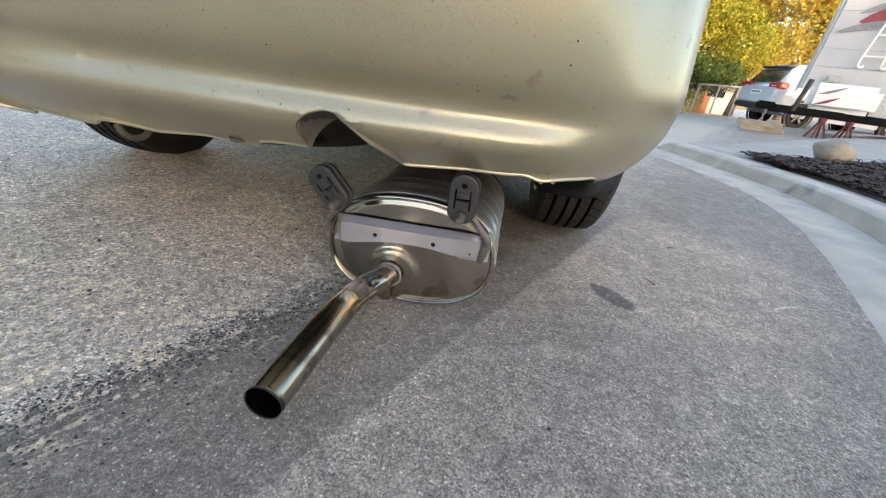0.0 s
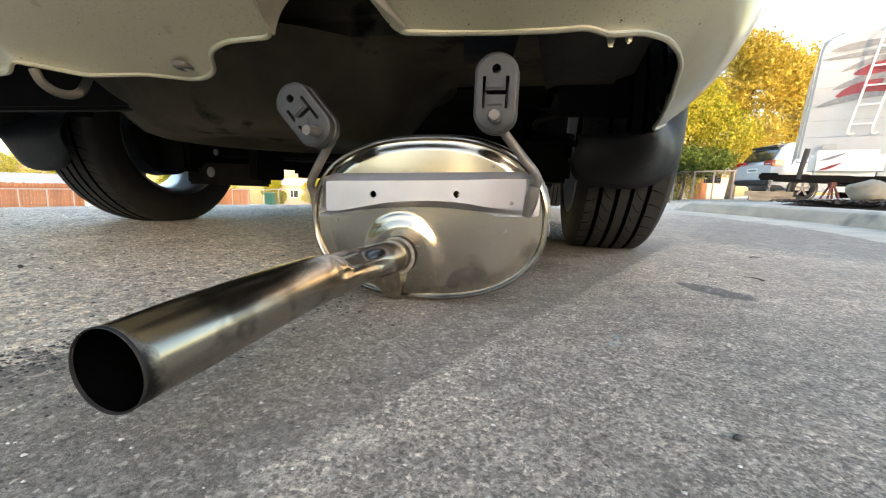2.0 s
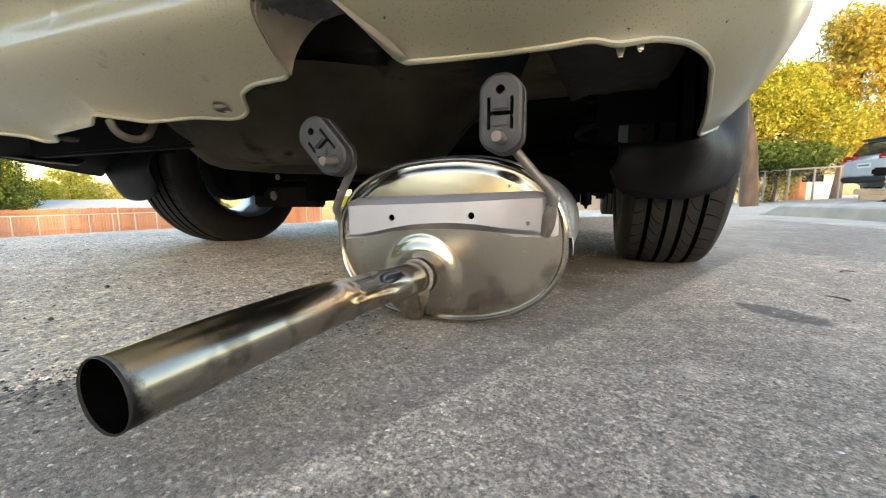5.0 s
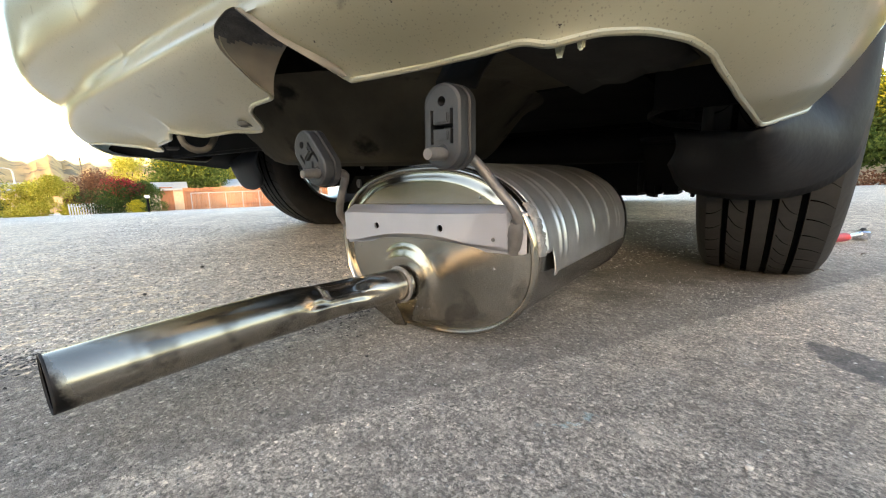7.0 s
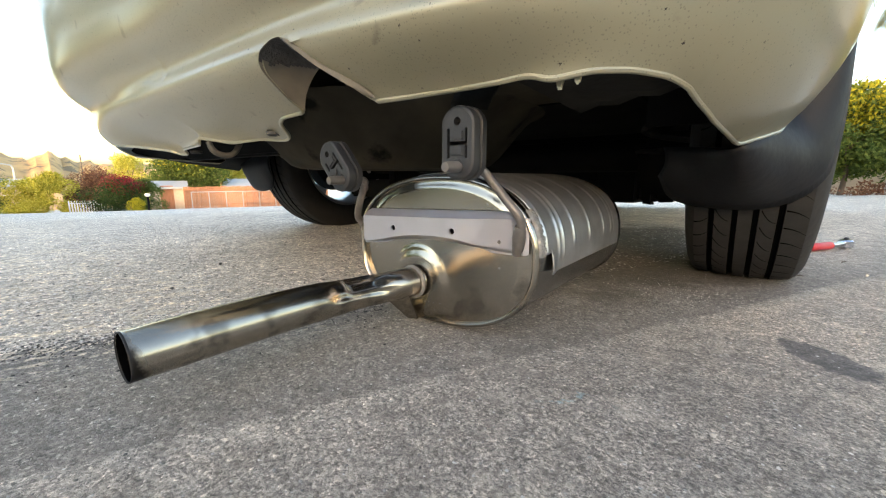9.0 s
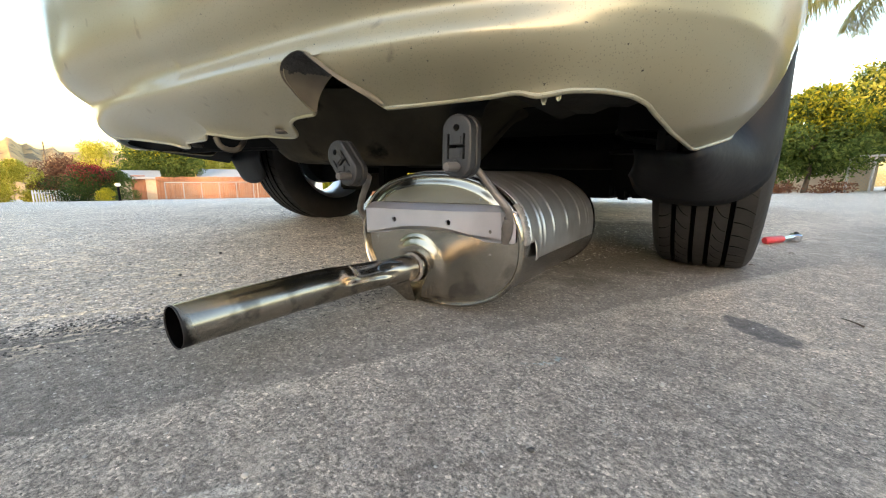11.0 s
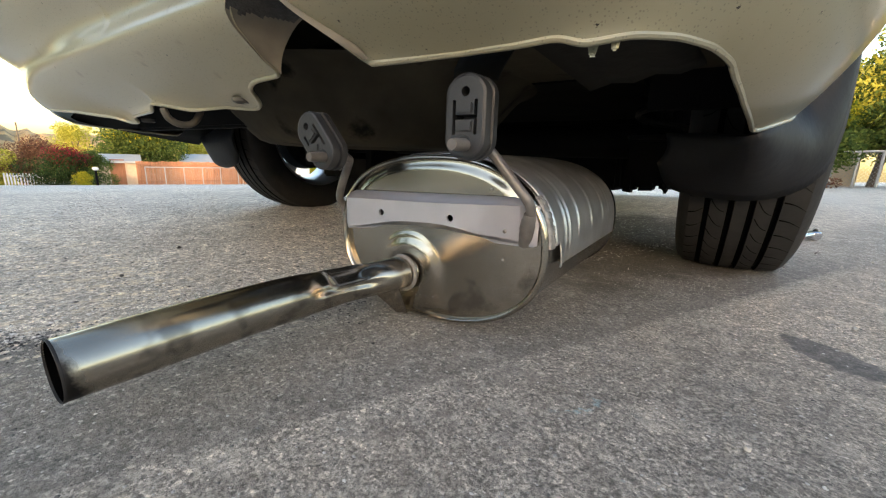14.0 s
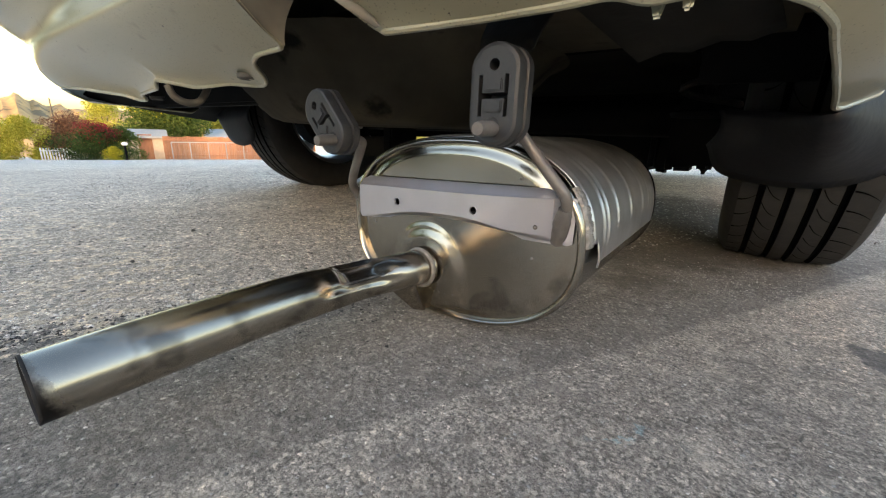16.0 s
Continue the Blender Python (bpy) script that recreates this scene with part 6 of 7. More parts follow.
def house(az, d, w, depth, h, turn, label, wall=STUCCO, roof=ROOFW, pitch=0.25, porch=False, windows=True):
    ob = thing("house", label, "house", at=afar(az, d), turn=turn)
    bm = bmesh.new()
    box(bm, (-w / 2, -depth / 2, -0.4), (w / 2, depth / 2, h))
    part("wall", bm, wall, ob, smooth=False)
    bm = bmesh.new()
    e = 0.35
    sec = [(-depth / 2 - e, h), (0, h + pitch * depth / 2), (depth / 2 + e, h), (depth / 2 + e, h + 0.12), (0, h + 0.14 + pitch * depth / 2), (-depth / 2 - e, h + 0.12)]
    a = [bm.verts.new((-w / 2 - e, yy, zz)) for yy, zz in sec]
    b_ = [bm.verts.new((w / 2 + e, yy, zz)) for yy, zz in sec]
    bm.faces.new(a[::-1])
    bm.faces.new(b_)
    for i in range(6):
        bm.faces.new((a[i], a[(i + 1) % 6], b_[(i + 1) % 6], b_[i]))
    part("roof", bm, roof, ob, smooth=False)
    for k in ((-0.25, 0.22) if windows else ()):
        bm = bmesh.new()
        box(bm, (k * w - 0.5, -depth / 2 - 0.03, 0.9), (k * w + 0.5, -depth / 2 + 0.02, 1.9), 0.01)
        win = part("window", bm, WHITE, ob)
        bm = bmesh.new()
        box(bm, (k * w - 0.42, -depth / 2 - 0.045, 0.98), (k * w + 0.42, -depth / 2 - 0.02, 1.82))
        part("pane", bm, DARKGLASS, win)
    bm = bmesh.new()
    box(bm, (-0.45, -depth / 2 - 0.04, 0.0), (0.45, -depth / 2 + 0.02, 2.02), 0.01)
    part("door", bm, WOOD, ob)
    if porch:
        for k in (-0.5, 0.0, 0.5):
            bm = bmesh.new()
            box(bm, (k * w - 0.06, -depth / 2 - 1.2, -0.3), (k * w + 0.06, -depth / 2 - 1.08, h + 0.05))
            part("porch_post", bm, WHITE, ob)
        bm = bmesh.new()
        box(bm, (-w / 2, -depth / 2 - 1.3, h), (w / 2, -depth / 2, h + 0.12))
        part("porch_roof", bm, roof, ob)
    return ob


house(72.9, 41, 2.3, 4, 1.75, 72, "small tan stucco house behind a shrub", windows=False)
house(59.5, 46, 11, 6, 2.0, 60, "low tan house with a white roof behind a fence")
house(88, 62, 9, 6, 2.6, 85, "low tan house behind trees")
house(-20.8, 30, 3.0, 3, 1.5, -20, "small shed with a bright roof beside a fence", wall=WHITE)
house(-4, 26, 7, 5, 2.2, -5, "tan house behind a leafy tree")
house(30, 55, 9, 6, 2.4, 30, "low tan house across the street")
# white pillar by the fence
pil = thing("gate_pillar", "tall white stucco gate pillar", "pillar", at=afar(53.2, 36))
bm = bmesh.new()
box(bm, (-0.45, -0.45, -0.3), (0.45, 0.45, 2.1), 0.04)
part("shaft", bm, WHITE, pil)
bm = bmesh.new()
box(bm, (-0.55, -0.55, 2.1), (0.55, 0.55, 2.28), 0.03)
part("cap", bm, WHITE, pil)
# mailbox
mb = thing("mailbox", "rural mailbox on a dark post", "mailbox", at=afar(74.8, 30))
bm = bmesh.new()
box(bm, (-0.05, -0.05, -0.1), (0.05, 0.05, 0.85), 0.005)
part("post", bm, BLACKMETAL, mb)
bm = bmesh.new()
box(bm, (-0.24, -0.10, 0.85), (0.24, 0.10, 1.03), 0.05, seg=3)
part("box", bm, WHITE, mb)
# picket fence
line = run(81.6, 35, 78.8, 35, 13)
pf = thing("picket_fence", "low white picket fence", "fence", at=tuple(line[0]))
for p in line:
    q = p - line[0]
    bm = bmesh.new()
    box(bm, (q.x - 0.02, q.y - 0.035, q.z), (q.x + 0.02, q.y + 0.035, q.z + 0.72), 0.01)
    part("picket", bm, WHITE, pf)
bm = bmesh.new()
q = line[-1] - line[0]
sweep(bm, [(0, 0, 0.55), (q.x, q.y, q.z + 0.55)], 0.03, 4)
part("rail", bm, WHITE, pf)
# street lamp and utility pole
sl = thing("street_lamp", "grey street lamp with a curved arm", "street lamp", at=afar(85.2, 62))
bm = bmesh.new()
sweep(bm, spline([(0, 0, -0.2), (0, 0, 3), (0, 0, 4.7), (0.02, -0.4, 5.05), (0.05, -1.4, 5.15)], 5), [0.11 - 0.05 * i / 20 for i in range(21)], 8)
part("pole", bm, GALV, sl)
bm = bmesh.new()
box(bm, (-0.1, -2.0, 5.08), (0.16, -1.35, 5.22), 0.04)
part("lamp_head", bm, GALV, sl)
up = thing("utility_pole", "thin brown utility pole on the far hillside", "pole", at=afar(80.2, 120))
bm = bmesh.new()
sweep(bm, [(0, 0, -0.5), (0, 0, 12.2)], [0.16, 0.11], 8)
part("shaft", bm, BARK, up)
# green bin
gb = thing("wheelie_bin", "green plastic wheeled bin by a fence", "bin", at=afar(35.6, 35))
bm = bmesh.new()
box(bm, (-0.3, -0.3, 0.05), (0.3, 0.3, 0.95), 0.05)
part("body", bm, mat("green_plastic", (0.03, 0.14, 0.09), 0.5), gb)
bm = bmesh.new()
box(bm, (-0.33, -0.34, 0.95), (0.33, 0.34, 1.03), 0.03)
part("lid", bm, mat("green_plastic_lid", (0.04, 0.18, 0.12), 0.5), gb)
# hills
bm = bmesh.new()
rows_ = []
for i in range(241):
    az = 112 - 75 * i / 240
    line = []
    for k in range(22):
        d = 420 + 38 * k
        x, y, z = afar(az, d)
        ridge = 0.66 + 0.08 * noise.noise(Vector((az * 0.13, 0.3, 0))) + 0.07 * noise.noise(Vector((az * 0.42, 2, 0))) + 0.04 * noise.noise(Vector((az * 1.4, 4, 0)))
        spur = 8 * noise.noise(Vector((az * 0.42 + k * 0.10, k * 0.16, 1))) - 7 * abs(noise.noise(Vector((az * 0.9 - k * 0.12, k * 0.10, 5)))) + 2.5 * noise.noise(Vector((az * 2.1, k * 0.5, 7)))
        hgt = 128 * ridge * math.sin(math.pi / 2 * min(1, k / 13)) ** 1.3 + spur * min(1, k / 5)
        hgt *= ease(38, 60, az)
        line.append((x, y, z + hgt - 4))
    rows_.append(line)
grid(bm, rows_, flip=True)
bmesh.ops.recalc_face_normals(bm, faces=bm.faces[:])
tagged(finish("backdrop", bm, mat("dry_golden_hillside", (0.58, 0.355, 0.125), 0.95, 0, (0.36, 0.215, 0.078), 0.03, spots=(0.17, 0.115, 0.05), spot_scale=0.045, spot_cut=0.555)), "dry golden hills in evening sun", "hills", kind="structure")
# unseen houses and trees added behind the viewer, to darken the bumper's reflections
house(148, 34, 16, 7, 2.8, 148, "unseen long tan house added behind the viewer", roof=mat("grey_shingle_roof", (0.13, 0.12, 0.11), 0.9))
house(112, 40, 14, 7, 2.8, 112, "unseen low tan house added behind the viewer", roof=mat("brown_tile_roof", (0.19, 0.12, 0.09), 0.9))
for az, d, h, sp, sd in ((130, 30, 5.5, 3.2, 61), (166, 30, 6.0, 3.0, 62), (122, 42, 6.5, 3.6, 63), (103, 19, 6.8, 3.4, 64), (117, 17, 7.4, 3.4, 65), (134, 18, 6.6, 3.2, 66)):
    tree("shade_tree", afar(az, d), h, sp, "green_leaves", 5000, 0.3, "unseen broad green tree added behind the viewer", seed=sd, low=0.25, clumps=18)
# unseen house added behind the viewer, to keep the low sun off the street
hs = thing("house", "unseen long tan house added to shade the street", "house", at=(16.0, -30.0, 1.8))
bm = bmesh.new()
box(bm, (-19, -4, -2.5), (20, 4, 3.2))
part("wall", bm, STUCCO, hs, smooth=False)
bm = bmesh.new()
sec = [(-4.6, 3.2), (0, 5.6), (4.6, 3.2)]
a = [bm.verts.new((-19.5, yy, zz)) for yy, zz in sec]
b_ = [bm.verts.new((20.5, yy, zz)) for yy, zz in sec]
bm.faces.new(a[::-1])
bm.faces.new(b_)
for i in range(3):
    bm.faces.new((a[i], a[(i + 1) % 3], b_[(i + 1) % 3], b_[i]))
part("roof", bm, mat("brown_shingle_roof", (0.16, 0.12, 0.10), 0.9), hs, smooth=False)

# ---- silver sport utility vehicle ----
SILVER = mat("silver_car_paint", (0.60, 0.62, 0.65), 0.25, 0.15, (0.56, 0.58, 0.61), 5, coat=0.8)
REDLAMP = mat("red_tail_lamp", (0.42, 0.012, 0.016), 0.12, 0, (0.30, 0.01, 0.012), 20, coat=1.0)
TRIM = mat("black_plastic_trim", (0.022, 0.022, 0.024), 0.55)


def loft(bm, sections):
    vs = [[bm.verts.new(p) for p in s] for s in sections]
    n = len(vs[0])
    for a, b_ in zip(vs, vs[1:]):
        for i in range(n):
            bm.faces.new((a[i], a[(i + 1) % n], b_[(i + 1) % n], b_[i]))
    bm.faces.new(vs[0][::-1])
    bm.faces.new(vs[-1])


SPOKE = mat("dull_alloy_spokes", (0.22, 0.22, 0.23), 0.5, 0.3, (0.16, 0.16, 0.17), 12)


def suv(at, turn, label="silver sport utility vehicle parked on a driveway"):
    """x forward, rear face at x = 0."""
    ob = thing("sport_utility_vehicle", label, "car", at=at, turn=turn)

    def sec(x, zb, zs, zt, wb, ws, wt):
        return [(x, -wb, zb), (x, -ws, zs * 0.7 + zb * 0.3), (x, -ws, zs), (x, -wt, zt), (x, wt, zt), (x, ws, zs), (x, ws, zs * 0.7 + zb * 0.3), (x, wb, zb)]
    bm = bmesh.new()
    loft(bm, [sec(0.0, 0.50, 0.95, 1.02, 0.80, 0.84, 0.72), sec(0.10, 0.44, 0.98, 1.10, 0.86, 0.92, 0.76), sec(0.35, 0.42, 1.0, 1.52, 0.88, 0.94, 0.66), sec(0.55, 0.30, 1.02, 1.66, 0.88, 0.945, 0.62), sec(1.6, 0.28, 1.02, 1.71, 0.88, 0.945, 0.62),
              sec(2.7, 0.28, 1.0, 1.62, 0.88, 0.945, 0.62), sec(3.4, 0.28, 0.98, 1.12, 0.88, 0.94, 0.72), sec(4.3, 0.30, 0.88, 0.98, 0.86, 0.90, 0.70), sec(4.7, 0.36, 0.72, 0.80, 0.78, 0.80, 0.60)])
    bmesh.ops.bevel(bm, geom=[e for e in bm.edges if e.calc_face_angle(0) > 0.5], offset=0.035, segments=2, affect='EDGES')
    part("body", bm, SILVER, ob)
    bm = bmesh.new()  # rear glass
    loft(bm, [[(0.085, -0.72, 1.15), (0.085, 0.72, 1.15), (0.15, 0.72, 1.15), (0.15, -0.72, 1.15)], [(0.300, -0.61, 1.50), (0.300, 0.61, 1.50), (0.42, 0.61, 1.50), (0.42, -0.61, 1.50)]])
    part("rear_window", bm, DARKGLASS, ob)
    bm = bmesh.new()
    box(bm, (0.24, -0.62, 1.545), (0.50, 0.62, 1.60), 0.02)
    part("roof_spoiler", bm, TRIM, ob)
    for sg in (-1, 1):
        bm = bmesh.new()
        for x0, x1 in ((0.62, 1.10), (1.16, 2.05), (2.11, 2.85)):
            loft(bm, [[(x0 + 0.02, sg * 0.918, 1.08), (x1, sg * 0.918, 1.08), (x1, sg * 0.88, 1.08), (x0, sg * 0.88, 1.08)], [(x0 + 0.12 * (x0 < 1), sg * 0.70, 1.50), (x1 - 0.12 * (x1 > 2.5), sg * 0.70, 1.50), (x1 - 0.12 * (x1 > 2.5), sg * 0.66, 1.50), (x0 + 0.12 * (x0 < 1), sg * 0.66, 1.50)]])
        part("side_window", bm, DARKGLASS, ob)
        bm = bmesh.new()
        box(bm, (0.0, sg * 0.70 - 0.27, 0.965), (0.30, sg * 0.70 + 0.232, 1.155), 0.04, seg=3)
        lamp = part("tail_light", bm, REDLAMP, ob)
        bm = bmesh.new()
        box(bm, (-0.006, sg * 0.66 - 0.18, 1.03), (0.1, sg * 0.66 + 0.06, 1.06), 0.008)
        part("reverse_lens", bm, mat("clear_lens", (0.7, 0.66, 0.62), 0.1), lamp)
        bm = bmesh.new()
        box(bm, (0.01, sg * 0.66 - 0.12, 0.60), (0.08, sg * 0.66 + 0.12, 0.67), 0.015)
        part("fog_reflector", bm, REDLAMP, ob)
        for xw in (0.95, 3.75):
            w = new("wheel")
            w.parent = ob
            w.matrix_basis = pose(xw, sg * 0.84, 0.35)
            bm = bmesh.new()
            lathe(bm, [(-0.10, 0.22), (-0.115, 0.28), (-0.10, 0.345), (0.10, 0.345), (0.115, 0.28), (0.10, 0.22)], 40, 'Y')
            part("tyre", bm, TYRE, w)
            bm = bmesh.new()
            lathe(bm, [(0.09 * sg, 0.235), (0.06 * sg, 0.225), (0.02 * sg, 0.215), (0.02 * sg, 0.02)], 40, 'Y')
            rim = part("rim", bm, BLACKMETAL, w)
            for k in range(5):
                bm = bmesh.new()
                box(bm, (-0.03, 0.075 * sg - 0.015, 0.03), (0.03, 0.075 * sg + 0.015, 0.225), 0.006)
                bmesh.ops.rotate(bm, verts=bm.verts[:], cent=(0, 0, 0), matrix=Matrix.Rotation(2 * math.pi * k / 5, 3, 'Y'))
                part("spoke", bm, SPOKE, rim)
            bm = bmesh.new()
            lathe(bm, [(sg * 0.10, 0.36), (sg * 0.112, 0.40), (sg * 0.108, 0.42), (sg * 0.02, 0.42)], 40, 'Y')
            part("arch_trim", bm, TRIM, w)
    bm = bmesh.new()
    box(bm, (-0.05, -0.86, 0.40), (0.35, 0.86, 0.60), 0.05, seg=3)
    part("rear_bumper", bm, TRIM, ob)
    bm = bmesh.new()
    box(bm, (-0.012, -0.26, 0.80), (0.06, 0.26, 0.93), 0.01)
    part("number_plate", bm, WHITE, ob)
    bm = bmesh.new()
    for k in range(5):
        box(bm, (-0.016, -0.20 + 0.085 * k, 0.845), (-0.010, -0.14 + 0.085 * k, 0.89))
    part("plate_bars", bm, TRIM, ob)
    ob.scale = (1, 1, 1.06)
    return ob


x, y, z = afar(-28.3, 16.6)
suv((x - 0.66, y + 0.38, z), 5)
x, y, z = afar(-38.5, 19)
suv((x, y, z), 16)

suv(afar(86.3, 95), 140, "pale sport utility vehicle parked far down the street")

# ---- travel trailer ----
SIDING = mat("white_trailer_siding", (0.43, 0.44, 0.45), 0.4, 0, (0.38, 0.39, 0.40), 3)
GREYDECAL = mat("grey_decal", (0.22, 0.22, 0.23), 0.4)
REDDECAL = mat("dark_red_decal", (0.26, 0.025, 0.035), 0.4)
DIAMOND = mat("diamond_plate", (0.50, 0.50, 0.50), 0.35, 0.9, (0.36, 0.36, 0.36), 30, bump=0.8, bump_scale=30)
x, y, z = afar(-29.1, 11.2)
rv = thing("travel_trailer", "white travel trailer with red and grey swirls and ladder", "trailer", at=(x, y, z), turn=-28)
LEAN = 0.045


def nose(u, v, out=0.0):
    """A place on the trailer's nose wall: u across it, v up it."""
    return (u + LEAN * (v - 0.9), 0.05 * (v - 0.9) - out, 0.95 + 1.08 * (v - 0.9))


bm = bmesh.new()
rows_ = []
for j in range(29):
    v = 0.85 + 2.25 * j / 28
    rnd = 0.30 * (1 - math.sqrt(max(0, 1 - (max(0, v - 2.80) / 0.30) ** 2)))
    line = [nose(0.0 + rnd, v, -3.0)]
    for i in range(3):
        line.append(nose(rnd + 0.05 * i / 2, v, -0.05 + 0.05 * i / 2))
    for i in range(1, 9):
        line.append(nose(rnd + 0.05 + 2.3 * i / 8, v, 0.006 * (j % 4 == 0)))
    line.append(nose(2.4, v, -3.0))
    rows_.append(line)
grid(bm, rows_)
bmesh.ops.recalc_face_normals(bm, faces=bm.faces[:])
part("nose_wall", bm, SIDING, rv, angle=25)
bm = bmesh.new()
sweep(bm, [nose(0.30 * (1 - math.sqrt(max(0, 1 - (max(0, v - 2.80) / 0.30) ** 2))) - 0.005, v, 0.0) for v in [0.85 + 2.25 * i / 30 for i in range(31)]], 0.012, 6)
part("corner_trim", bm, GREYDECAL, rv)
for k in range(1, 7):
    bm = bmesh.new()
    v = 0.95 + 0.30 * k
    sweep(bm, [nose(0.02, v, 0.004), nose(2.35, v, 0.004)], 0.006, 6)
    part("siding_joint", bm, mat("siding_shadow_joint", (0.42, 0.43, 0.45), 0.6), rv)


def decal(pts, material, name, lift=0.012):
    bm = bmesh.new()
    f = bm.faces.new([bm.verts.new(nose(u, v, lift)) for u, v in pts])
    bmesh.ops.triangulate(bm, faces=[f])
    part(name, bm, material, rv, smooth=False)


def swoosh(u0, v0, ln, h, bend, material, name, lift):
    up_, dn = [], []
    for i in range(13):
        k = i / 12
        u, c = u0 + ln * k, v0 + bend * math.sin(k * 2.6) * ln
        w = h * math.sin(math.pi * k ** 0.7) * (1 - 0.3 * k)
        up_.append((u, c + w / 2))
        dn.append((u, c - w / 2))
    decal(up_ + dn[::-1], material, name, lift)


for u0, v0, ln, h, bend, m, lift in ((0.55, 2.10, 1.3, 0.10, 0.16, GREYDECAL, 0.012), (0.62, 1.98, 1.2, 0.22, 0.10, REDDECAL, 0.016), (0.35, 1.80, 1.4, 0.09, 0.12, GREYDECAL, 0.020), (0.80, 2.35, 1.2, 0.16, 0.10, REDDECAL, 0.014), (0.60, 2.40, 1.3, 0.08, 0.16, GREYDECAL, 0.018), (0.40, 2.80, 1.2, 0.10, 0.05, GREYDECAL, 0.012), (0.30, 2.66, 1.7, 0.06, 0.02, GREYDECAL, 0.016)):
    swoosh(u0 - 0.25, v0, ln, h * 1.5, bend, m, "swirl_decal", lift)
for k in range(5):
    decal([(0.98 + 0.19 * k, 2.12), (1.10 + 0.19 * k, 2.12), (1.12 + 0.19 * k, 2.24), (1.00 + 0.19 * k, 2.24)], GREYDECAL, "lettering_bar", 0.024)
bm = bmesh.new()
box(bm, (0.36, -0.02, 2.76), (0.44, 0.03, 2.80), 0.01)
bmesh.ops.translate(bm, verts=bm.verts[:], vec=(0.28, 0.16, 0))
part("marker_lamp", bm, mat("orange_marker_lens", (0.6, 0.13, 0.02), 0.2), rv)
for uu in (0.77, 1.09):  # ladder rails
    bm = bmesh.new()
    sweep(bm, spline([nose(uu + 0.10, 3.10, 0.02), nose(uu + 0.06, 2.9, 0.12), nose(uu - 0.02, 2.1, 0.12), nose(uu - 0.10, 1.38, 0.12), nose(uu - 0.06, 1.28, 0.05), nose(uu, 1.30, 0.0)], 5), 0.020, 8)
    part("ladder_rail", bm, WHITE, rv)
for v in (1.45, 1.78, 2.11, 2.44, 2.77):
    bm = bmesh.new()
    o = (v - 2.1) * 0.11
    sweep(bm, [nose(0.75 + o, v, 0.12), nose(1.07 + o, v, 0.12)], 0.016, 8)
    part("rung", bm, WHITE, rv)
bm = bmesh.new()
box(bm, (0.36, -0.10, 1.05), (0.58, 0.02, 1.18), 0.02)
part("porch_lamp", bm, GALV, rv)
bm = bmesh.new()  # gas bottle cover
box(bm, (0.18, -0.85, 0.52), (1.18, -0.20, 1.00), 0.09, seg=4)
cover = part("bottle_cover", bm, WHITE, rv, "white moulded cover over gas bottles")
for u0, v0, ln in ((0.30, 0.80, 0.38), (0.30, 0.62, 0.34)):
    bm = bmesh.new()
    pts = [(u0 + ln * k / 8, v0 + 0.15 * (k / 8) ** 1.4) for k in range(9)]
    q = [(u, v + 0.03 * math.sin(math.pi * i / 8)) for i, (u, v) in enumerate(pts)] + [(u, v - 0.025 * math.sin(math.pi * i / 8)) for i, (u, v) in enumerate(pts)][::-1]
    f = bm.faces.new([bm.verts.new((u, -0.855, v)) for u, v in q])
    bmesh.ops.triangulate(bm, faces=[f])
    part("swirl_decal", bm, REDDECAL if v0 < 0.7 else GREYDECAL, cover, smooth=False)
bm = bmesh.new()
box(bm, (1.2, -0.06, 0.50), (2.4, 0.02, 0.95), 0.01)
part("stone_guard", bm, DIAMOND, rv, "diamond-plate stone guard")
for p, q in (((-0.30, -1.0, 0.46), (2.4, -0.35, 0.46)), ((-0.30, -1.0, 0.46), (1.2, 0.6, 0.46))):
    bm = bmesh.new()
    d = Vector(q) - Vector(p)
    box(bm, (0, -0.03, -0.07), (d.length, 0.03, 0.07), 0.006, m=Matrix.Translation(p) @ Matrix.Rotation(math.atan2(d.y, d.x), 4, 'Z'))
    part("tongue_beam", bm, BLACKMETAL, rv)
bm = bmesh.new()
box(bm, (-0.55, -1.1, 0.42), (-0.22, -0.9, 0.56), 0.03)
part("coupler", bm, BLACKMETAL, rv)
bm = bmesh.new()
sweep(bm, [(0.05, -0.92, 0.45), (0.12, -0.92, 1.02)], 0.045, 10)
part("jack_post", bm, TRIM, rv)
for i in range(7):
    bm = bmesh.new()
    rr = [(-0.36 + 0.03 * math.sin(i), -1.06 + 0.018 * math.cos(2 * math.pi * k / 10) * (i % 2), 0.40 - 0.042 * i + 0.03 * math.sin(2 * math.pi * k / 10)) if i % 2 else (-0.36 + 0.018 * math.cos(2 * math.pi * k / 10), -1.06, 0.40 - 0.042 * i + 0.03 * math.sin(2 * math.pi * k / 10)) for k in range(10)]
    sweep(bm, rr, 0.006, 6, closed=True)
    part("chain_link", bm, GALV, rv)
bm = bmesh.new()
box(bm, (0.9, -0.05, 0.40), (2.4, 2.95, 0.88), 0.02)
part("chassis", bm, BLACKMETAL, rv)
rvm = rv.matrix_basis
RUST = mat("rusty_red_steel", (0.16, 0.045, 0.04), 0.7, 0.2, (0.09, 0.03, 0.025), 20)
js = thing("jack_stand", "rusty red steel jack stand under a trailer tongue", "jack stand", at=tuple(rvm @ Vector((0.55, -0.85, 0))))
